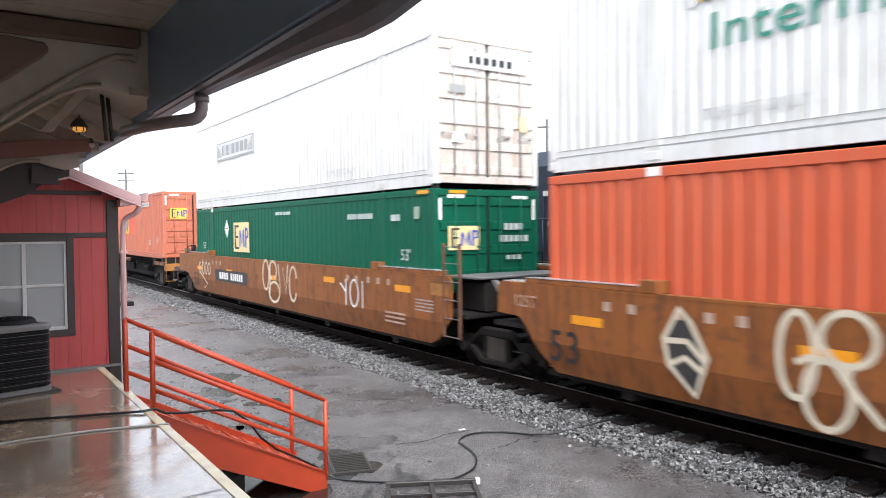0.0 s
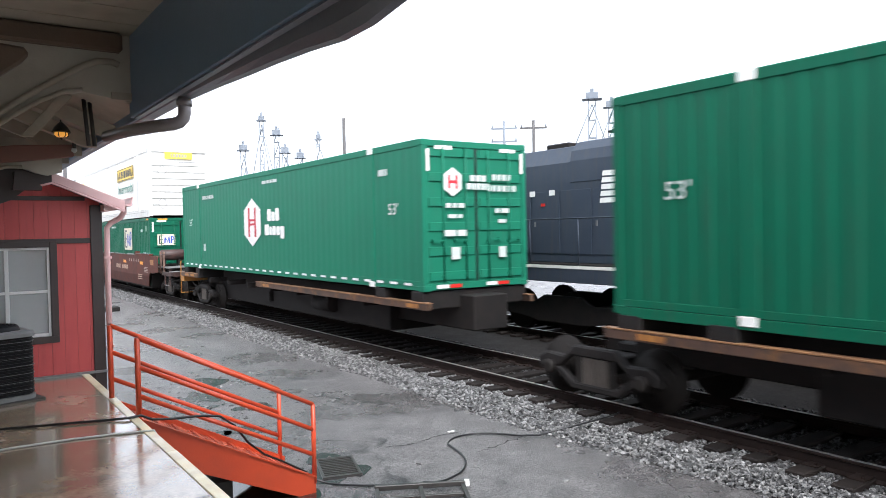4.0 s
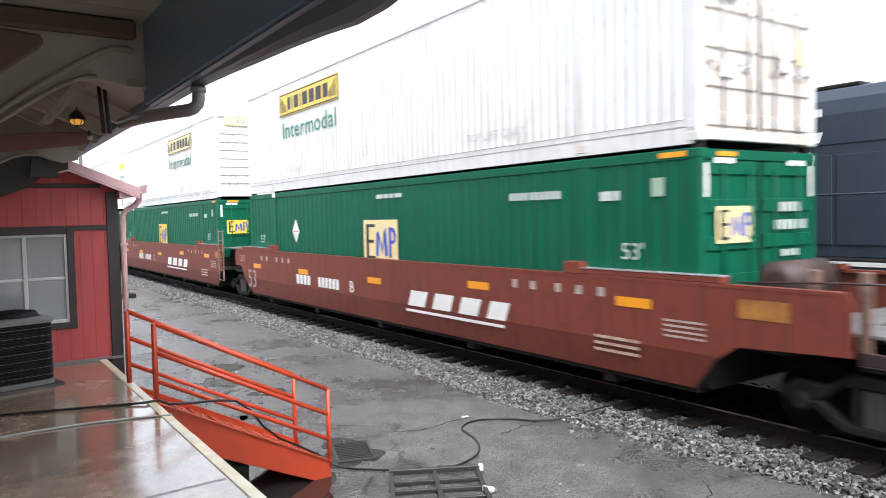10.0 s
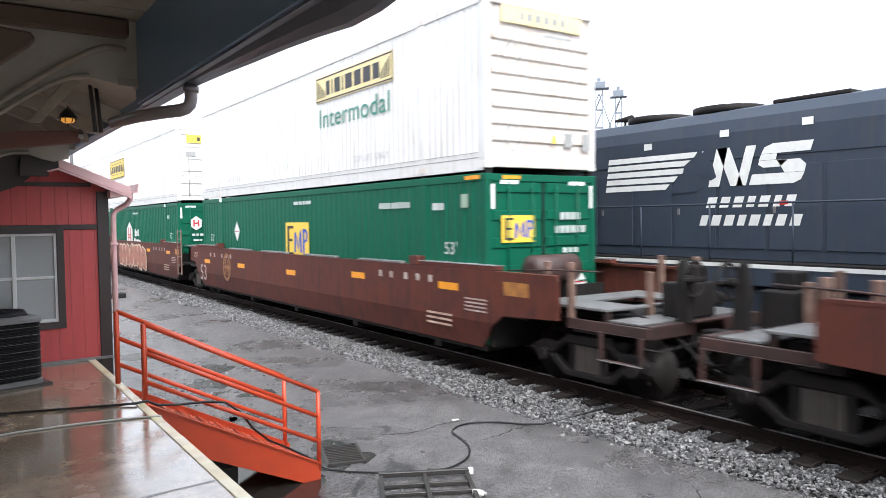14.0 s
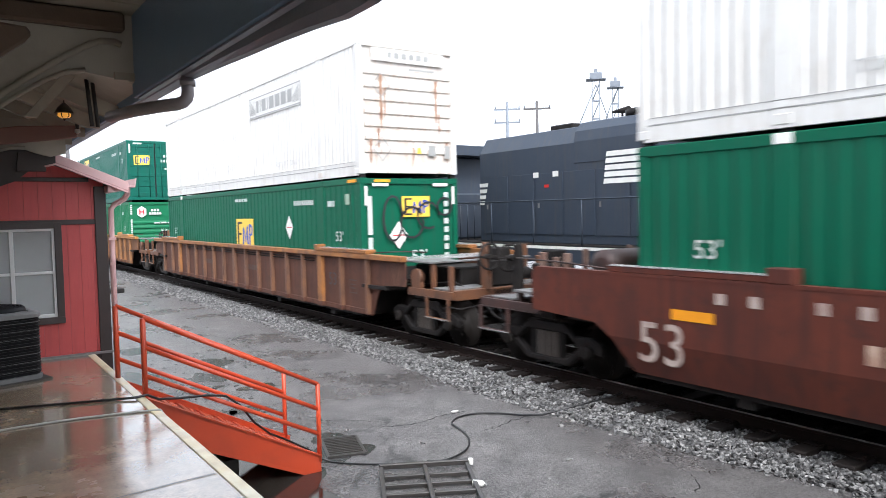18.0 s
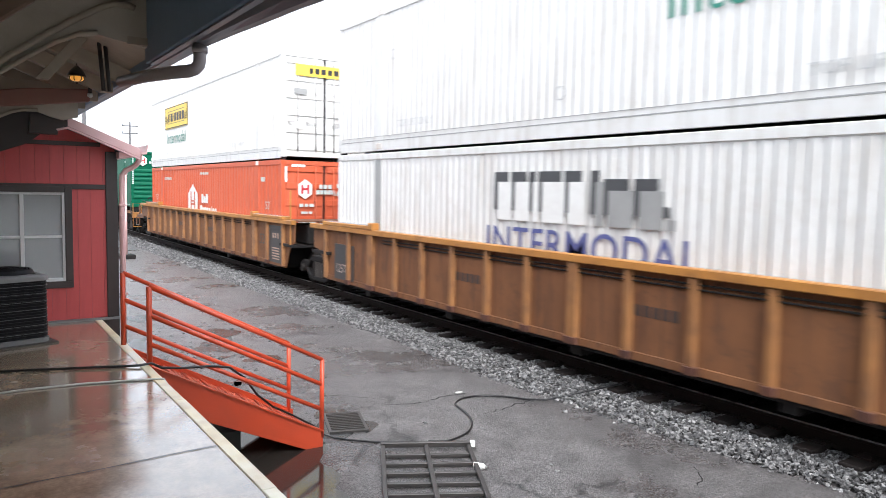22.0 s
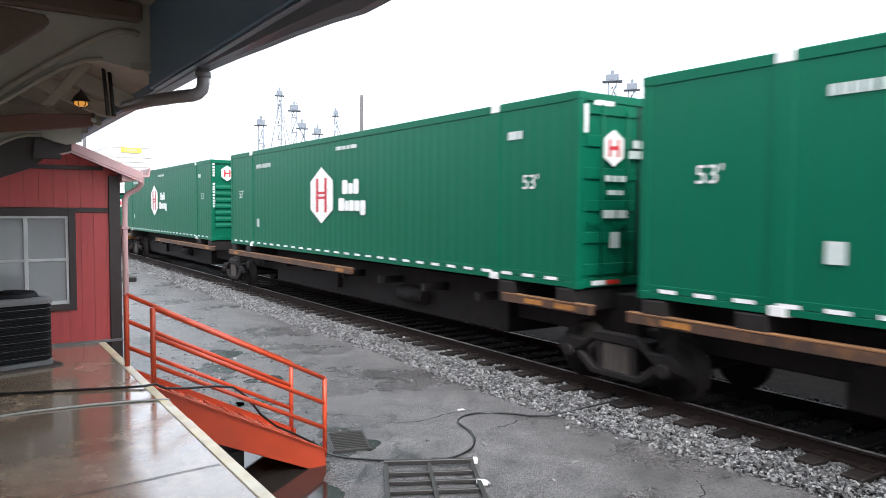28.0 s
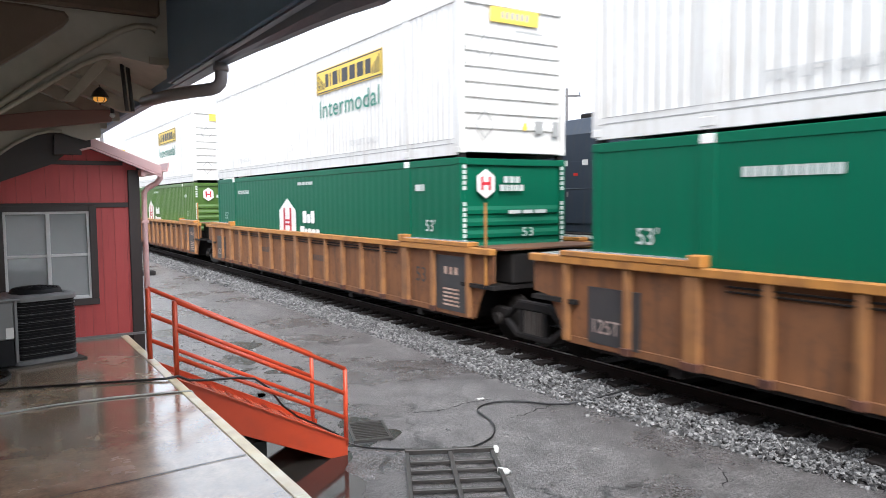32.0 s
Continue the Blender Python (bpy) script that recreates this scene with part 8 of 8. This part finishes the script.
# ---- black locomotives standing on the second track ----
def locomotive(y, label, cab_first):
    """Road diesel; y is its end nearest the far bend, the body runs towards -y."""
    t = thing("locomotive", label, "locomotive", pose(TRACK2_X, y, 0), group="locomotives on the second track")
    L = 21.5
    part("underframe", Shape().box(-1.5, 1.5, -L, 0, 1.32, 1.72), LOCO, t, bevel=0.02)
    part("sill_stripe", Shape().box(-1.512, -1.502, -L + 0.2, -0.2, 1.64, 1.71), INK_WHITE, t, "white sill stripe")
    part("walkway", Shape().box(-1.5, 1.5, -L + 0.05, -0.05, 1.722, 1.74), UNDER, t)
    part("fuel_tank", Shape().box(-1.35, 1.35, -14, -7.5, 0.35, 1.3), LOCO, t, bevel=0.08)
    h0, h1 = (-4.2, -L + 1.1) if cab_first else (-0.85, -L + 5.0)
    hood = [(-1.0, 1.74), (1.0, 1.74), (1.0, 4.1), (0.75, 4.5), (-0.75, 4.5), (-1.0, 4.1)]
    body = part("hood", Shape().prism(hood, "y", h1, h0), LOCO, t, "black hood with doors and white slanted marks", bevel=0.015)
    part("hood_step", Shape().prism([(-1.014, 3.62), (1.014, 3.62), (1.014, 4.12), (0.96, 4.36), (0.78, 4.56), (0.5, 4.62), (-0.5, 4.62), (-0.78, 4.56), (-0.96, 4.36), (-1.014, 4.12)], "y", h1 + 0.1, h0 - 3.6), LOCO, t, "rounded radiator section", bevel=0.01)
    for i in range(15):
        yy = h0 - 0.25 - i * 1.02
        part("hood_door", Shape().box(-1.018, -1.002, yy - 0.94, yy, 1.95, 3.45), LOCO, body, bevel=0.004)
        if i % 2 == 0:
            part("latch", Shape().box(-1.035, -1.018, yy - 0.12, yy - 0.07, 2.6, 2.72), WALKWAY, body)
    for i in range(2):
        part("roof_fan", Shape().tube([(0, h0 - 5.2 - i * 1.7, 4.6), (0, h0 - 5.2 - i * 1.7, 4.74)], 0.7, 24), UNDER, t)
    part("roof_hatch", Shape().box(-0.6, 0.6, h0 - 9.6, h0 - 8.2, 4.6, 4.68), UNDER, t, bevel=0.02)
    part("exhaust", Shape().box(-0.35, 0.35, h0 - 2.9, h0 - 2.1, 4.5, 4.68), UNDER, t, bevel=0.03)
    part("horn", Shape().tube([(0.1, h0 - 4.3, 4.85), (0.1, h0 - 3.8, 4.85)], [0.09, 0.03], 10).tube([(0.1, h0 - 4.1, 4.6), (0.1, h0 - 4.1, 4.85)], 0.03, 6), UNDER, t)
    # slanted white stripes, a dark curved shape and plain blocks
    X = -1.025
    if not cab_first:
        yb = h0 - 4.55
        st = [[(0.0 - 0.02 * i, 0.62 - 0.15 * i - 0.11), (2.35 - 0.2 * i, 0.62 - 0.15 * i - 0.11), (2.45 - 0.2 * i, 0.62 - 0.15 * i), (0.03 - 0.02 * i, 0.62 - 0.15 * i)] for i in range(5)]
        decal("stripe_mark", [[(u + 0.05, v) for u, v in p] for p in st], INK_WHITE, t, (X - 0.002, yb, 3.2), label="white slanted stripes")
        blk = [[(2.6, 0.0), (2.84, 0.0), (3.02, 0.72), (2.78, 0.72)], [(2.79, 0.72), (3.06, 0.72), (3.34, 0.0), (3.08, 0.0)], [(3.2, 0.0), (3.4, 0.0), (3.6, 0.72), (3.4, 0.72)],
               [(3.46, 0.0), (4.3, 0.0), (4.44, 0.06), (4.5, 0.19), (3.52, 0.19)], [(4.14, 0.195), (4.5, 0.195), (4.53, 0.32), (4.42, 0.42), (4.0, 0.42)], [(3.66, 0.425), (4.2, 0.425), (4.06, 0.3), (3.74, 0.3), (3.64, 0.36)], [(3.65, 0.43), (3.98, 0.43), (4.0, 0.54), (3.7, 0.54)], [(3.7, 0.545), (4.6, 0.545), (4.66, 0.72), (3.92, 0.72), (3.76, 0.66)]]
        head = [(1.75, 0.0), (2.0, 0.18), (2.05, 0.42), (2.3, 0.6), (2.42, 0.76), (2.5, 0.6), (2.7, 0.42), (2.78, 0.16), (2.66, 0.1), (2.5, 0.24), (2.36, 0.2), (2.46, -0.02), (2.3, -0.1), (1.75, -0.12)]
        decal("dark_shape", [head], LOCO, t, (X - 0.006, yb, 3.14), label="black shape cut into the stripes")
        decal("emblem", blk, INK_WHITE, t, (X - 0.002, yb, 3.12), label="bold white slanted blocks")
        rows = bars([0.2, 0.19, 0.19, 0.15, 0.19, 0.13, 0.17], 0.2, 0.09, 0.02, 0.06, False)
        rows2 = bars([0.16, 0.19, 0.19, 0.15, 0.19, 0.15, 0.17, 0.19], 0.2, 0.09, 0.02, 0.06, False)
        decal("name_mark", [[(u + 2.55, v + 0.34) for u, v in p] for p in rows] + [[(u + 2.4, v) for u, v in p] for p in rows2], INK_WHITE, t, (X, yb, 2.36), label="two rows of plain slanted blocks")
        decal("stripe_mark", [[(0.02, 0.5 - 0.16 * i), (0.36 - 0.05 * i, 0.5 - 0.16 * i), (0.4 - 0.05 * i, 0.6 - 0.16 * i), (0.02, 0.6 - 0.16 * i)] for i in range(4)], INK_WHITE, t, (X, h0, 2.7))
        for a, z in ((2.2, 3.35), (2.9, 3.35), (5.6, 3.95), (7.4, 4.05), (9.0, 4.1)):
            decal("notice", [rect(0, 0, 0.2, 0.13)], INK_WHITE, t, (X - 0.004, h0 - a, z))
        for a, z in ((2.6, 3.1), (8.6, 2.75)):
            decal("notice", [rect(0, 0, 0.16, 0.07)], REFLECT_RED, t, (X - 0.004, h0 - a, z))
    else:
        cab = part("cab", Shape().box(-1.5, 1.5, -4.15, -1.6, 1.74, 4.25), LOCO, t, "black cab with white stripes", bevel=0.06)
        part("cab_roof", Shape().prism([(-1.55, 4.25), (1.55, 4.25), (1.4, 4.45), (0.6, 4.55), (-0.6, 4.55), (-1.4, 4.45)], "y", -4.3, -0.95), LOCO, cab)
        for a in (-2.7, -3.7):
            part("cab_window", Shape().box(-1.515, -1.505, a, a + 0.75, 3.0, 3.75), PANE, cab)
        part("nose", Shape().box(-1.0, 1.0, -1.6, -0.75, 1.74, 3.1), LOCO, t, bevel=0.05)
        decal("stripe_mark", [rect(0.1, 0.45 - 0.19 * i, 1.9, 0.11) for i in range(4)], INK_WHITE, t, (-1.51, -1.7, 2.1))
        each("number_block", bars([0.16] * 4, 0.24, 0.05), INK_WHITE, t, (-1.51, -2.0, 3.95))
    for sx in (-1.46, 1.46):
        part("handrail", Shape().tube([(sx, -L + 0.3, 2.78), (sx, -0.3, 2.78)], 0.02, 6), LOCO, t)
        n = 13
        for i in range(n + 1):
            yy = -0.3 - (L - 0.6) * i / n
            part("stanchion", Shape().tube([(sx, yy, 1.72), (sx, yy, 2.79)], 0.018, 6), LOCO, t)
    for yy in (-0.12, -L + 0.12):
        g = Shape()
        for x in (-1.3, -0.9, -0.4, 0.4, 0.9, 1.3):
            g.tube([(x, yy, 1.72), (x, yy, 2.75)], 0.018, 6)
        g.tube([(-1.3, yy, 2.75), (-0.4, yy, 2.75)], 0.018, 6).tube([(0.4, yy, 2.75), (1.3, yy, 2.75)], 0.018, 6)
        part("end_railing", g, LOCO, t)
    part("coupler", Shape().box(-0.14, 0.14, 0, 0.7, 0.75, 0.95).box(-0.14, 0.14, -L - 0.7, -L, 0.75, 0.95), UNDER, t, bevel=0.02)
    for c0 in (-4.2, -17.3):
        tr = part("truck", Shape().prism([(-2.4, 0.45), (-2.3, 0.85), (-1.0, 0.75), (-0.6, 0.95), (0.6, 0.95), (1.0, 0.75), (2.3, 0.85), (2.4, 0.45), (1.4, 0.4), (0.8, 0.3), (-0.8, 0.3), (-1.4, 0.4)], "x", -1.12, -0.98).prism([(-2.4, 0.45), (-2.3, 0.85), (2.3, 0.85), (2.4, 0.45)], "x", 0.98, 1.12), UNDER, t, m=pose(0, c0, 0), bevel=0.02)
        for a in (-1.75, 0, 1.75):
            s = Shape().tube([(-0.95, 0, 0), (0.95, 0, 0)], 0.09, 8)
            for sx in (-1, 1):
                s.tube([(sx * 0.68, 0, 0), (sx * 0.7, 0, 0), (sx * 0.82, 0, 0)], [0.53, 0.51, 0.5], 20)
            part("wheelset", s, WHEEL, tr, m=pose(0, a, 0.51))
    return t


locomotive(16.65, "black road locomotive with bold white slanted marks on its hood", False)


def second_loco():
    t = locomotive(0.0, "black locomotive whose striped cab shows in the gaps", True)
    t.matrix_basis = pose(TRACK2_X, 16.75, 0, 0, 0, 180)
    return t


second_loco()


# ---- distance: grain legs, poles, low buildings ----
def polar(az, dist):
    return dist * math.sin(radians(az)), dist * math.cos(radians(az))


def grain_leg(az, el, dist, w, label, arms):
    """A slim lattice tower with a head house and spouts."""
    x, y = polar(az, dist)
    top = 2.567 + dist * math.tan(radians(el))
    t = thing("grain_leg", label, "grain elevator", pose(x, y, GROUND, 0, 0, -az), group="far grain elevators")
    s = Shape()
    for sx in (-1, 1):
        for sy in (-1, 1):
            s.box(sx * w * 0.6 - 0.06, sx * w * 0.6 + 0.06, sy * w * 0.6 - 0.06, sy * w * 0.6 + 0.06, 0, top - 0.5)
    part("lattice", s, FAR_STEEL, t)
    b = Shape()
    z = 1.0
    while z < top - 2:
        for sy in (-1, 1):
            b.tube([(-w * 0.6, sy * w * 0.6, z), (w * 0.6, sy * w * 0.6, z + 2)], 0.05, 4)
            b.box(-w * 0.6, w * 0.6, sy * w * 0.6 - 0.05, sy * w * 0.6 + 0.05, z - 0.05, z + 0.05)
        z += 2.0
    part("bracing", b, FAR_STEEL, t)
    part("head_house", Shape().box(-w * 1.0, w * 1.0, -w, w, top - 1.2, top - 0.5).box(-w * 1.6, w * 1.6, -w * 1.2, w * 1.2, top - 1.3, top - 1.2).box(-w * 0.3, w * 0.3, -w * .3, w * .3, top - 0.5, top), FAR_STEEL, t, bevel=0.05)
    for a, drop in arms:
        part("spout", Shape().tube([(0, 0, top - 1.8), (a * 0.55, 0, top - 1.8 - drop)], 0.06, 5), FAR_STEEL, t)


def utility_pole(az, el, dist, label, arms=1, kind=POLE_WOOD, rad=0.14):
    x, y = polar(az, dist)
    top = 2.567 + dist * math.tan(radians(el))
    t = thing("utility_pole", label, "utility pole", pose(x, y, GROUND, 0, 0, -az))
    part("mast", Shape().tube([(0, 0, 0), (0, 0, top)], [rad * 1.3, rad * 0.8], 8), kind, t)
    for i in range(arms):
        part("crossarm", Shape().box(-1.1, 1.1, -0.06, 0.06, top - 0.7 - i * 1.1, top - 0.55 - i * 1.1), kind, t)
        part("insulator", Shape().tube([(-1.0, 0, top - 0.55 - i * 1.1), (-1.0, 0, top - 0.3 - i * 1.1)], 0.06, 6).tube([(1.0, 0, top - 0.55 - i * 1.1), (1.0, 0, top - 0.3 - i * 1.1)], 0.06, 6), FAR_STEEL, t)


grain_leg(19.7, 7.18, 95, 0.5, "pale grey grain leg far beyond the tracks", [(2.0, 5.0)])
grain_leg(21.1, 9.3, 110, 0.45, "tall slim grain leg with spouts far off", [(-2.6, 8.0), (2.2, 9.0), (4.0, 10.0)])
grain_leg(22.2, 8.3, 100, 0.55, "pale grey grain leg with a head house", [(3.0, 4.0)])
grain_leg(22.8, 7.0, 98, 0.5, "short grain leg beside a taller one", [(2.4, 3.0)])
grain_leg(23.95, 6.6, 100, 0.5, "short dark grain leg far off", [(-1.5, 3.0)])
grain_leg(25.35, 7.95, 105, 0.35, "slender grain leg far off", [(1.5, 2.5)])
grain_leg(46.7, 10.7, 85, 0.7, "lattice grain leg rising behind the locomotive", [(-3.5, 4.5), (2.5, 4.0)])
grain_leg(48.15, 10.0, 88, 0.6, "second lattice grain leg behind the locomotive", [(-2.0, 3.0)])
utility_pole(27.35, 9.05, 55, "tall plain wooden pole beyond the tracks", 0)
utility_pole(10.45, 4.6, 120, "distant wooden pole with crossarms", 2)
utility_pole(7.55, 5.9, 40, "dark pole beside the shed roof", 0, rad=0.1)
utility_pole(42.2, 8.6, 60, "pole with one crossarm behind the locomotive", 1)
utility_pole(39.9, 8.6, 62, "pale steel pole with lamps behind the locomotive", 2, FAR_STEEL)


def far_house(az, dist, w, h, label, mat):
    x, y = polar(az, dist)
    t = thing("far_building", label, "building", pose(x, y, GROUND, 0, 0, -az), group="low buildings in the haze")
    part("wall", Shape().box(-w, w, -3, 3, 0, h), mat, t)
    part("roof", Shape().prism([(-w - 0.4, h), (w + 0.4, h), (w * 0.2, h + 1.4), (-w * 0.2, h + 1.4)], "y", -3.3, 3.3), FAR_STEEL, t)
    for i in range(3):
        part("window", Shape().box(-w * 0.7 + i * w * 0.6, -w * 0.7 + i * w * 0.6 + 0.9, -3.05, -3.0, 1.2, 2.3), PANE, t)


HAZE_WALL = material("pale_far_wall", (0.5, 0.5, 0.5), 0.8)
far_house(38.5, 70, 6, 3.2, "pale low building in the haze beyond the tracks", HAZE_WALL)
far_house(33.0, 90, 9, 4.0, "pale low warehouse in the haze beyond the tracks", HAZE_WALL)
far_house(11.0, 130, 8, 3.0, "small pale building at the far end of the yard", HAZE_WALL)

# ---- tracks and stones last ----
ballast_bed()
railway(TRACK_X, "near railway track with dark wooden ties and rusty rails", TIE_FIRST, 62.0, TIE_STEP)
railway(TRACK2_X, "second railway track behind, mostly hidden by the train", -6.0, 44.0, 0.56)
ballast_stones()
rubble()


# ---- what moves: the train rolls by, its wheels turn ----
def run(t):
    """Metres that the train has gone by t seconds; it slows a little."""
    k = t / 32.0
    return 493.09 * k - 41.81 * k * k + 25.27 * k ** 3 - 10.98 * k ** 4


def motions():
    times = [0.0, 1 / 30] + [float(i) for i in range(1, 32)] + [32.0 - 1 / 30, 32.0]
    for ob, y in CARS + GOODS:
        x, z = ob.location.x, ob.location.z
        walk(ob, [(t, Matrix.Translation((x, y - run(t), z))) for t in times])
    for w, a in ROLLING:
        bogie = w.parent
        y0 = bogie.parent.location.y + run(32.0) + bogie.location.y + a
        seen = [i / 30 for i in range(0, 961) if -3.0 < y0 - run(i / 30) < 30.0]
        rows = []
        for t in sorted({0.0, 32.0, *seen}):
            ref = min(max(t, seen[0]), seen[-1]) if seen else 0.0
            rows.append((t, pose(0, a, 0.425) @ Matrix.Rotation((run(ref) / 0.42) % (2 * math.pi), 4, "X")))
        walk(w, rows)


motions()
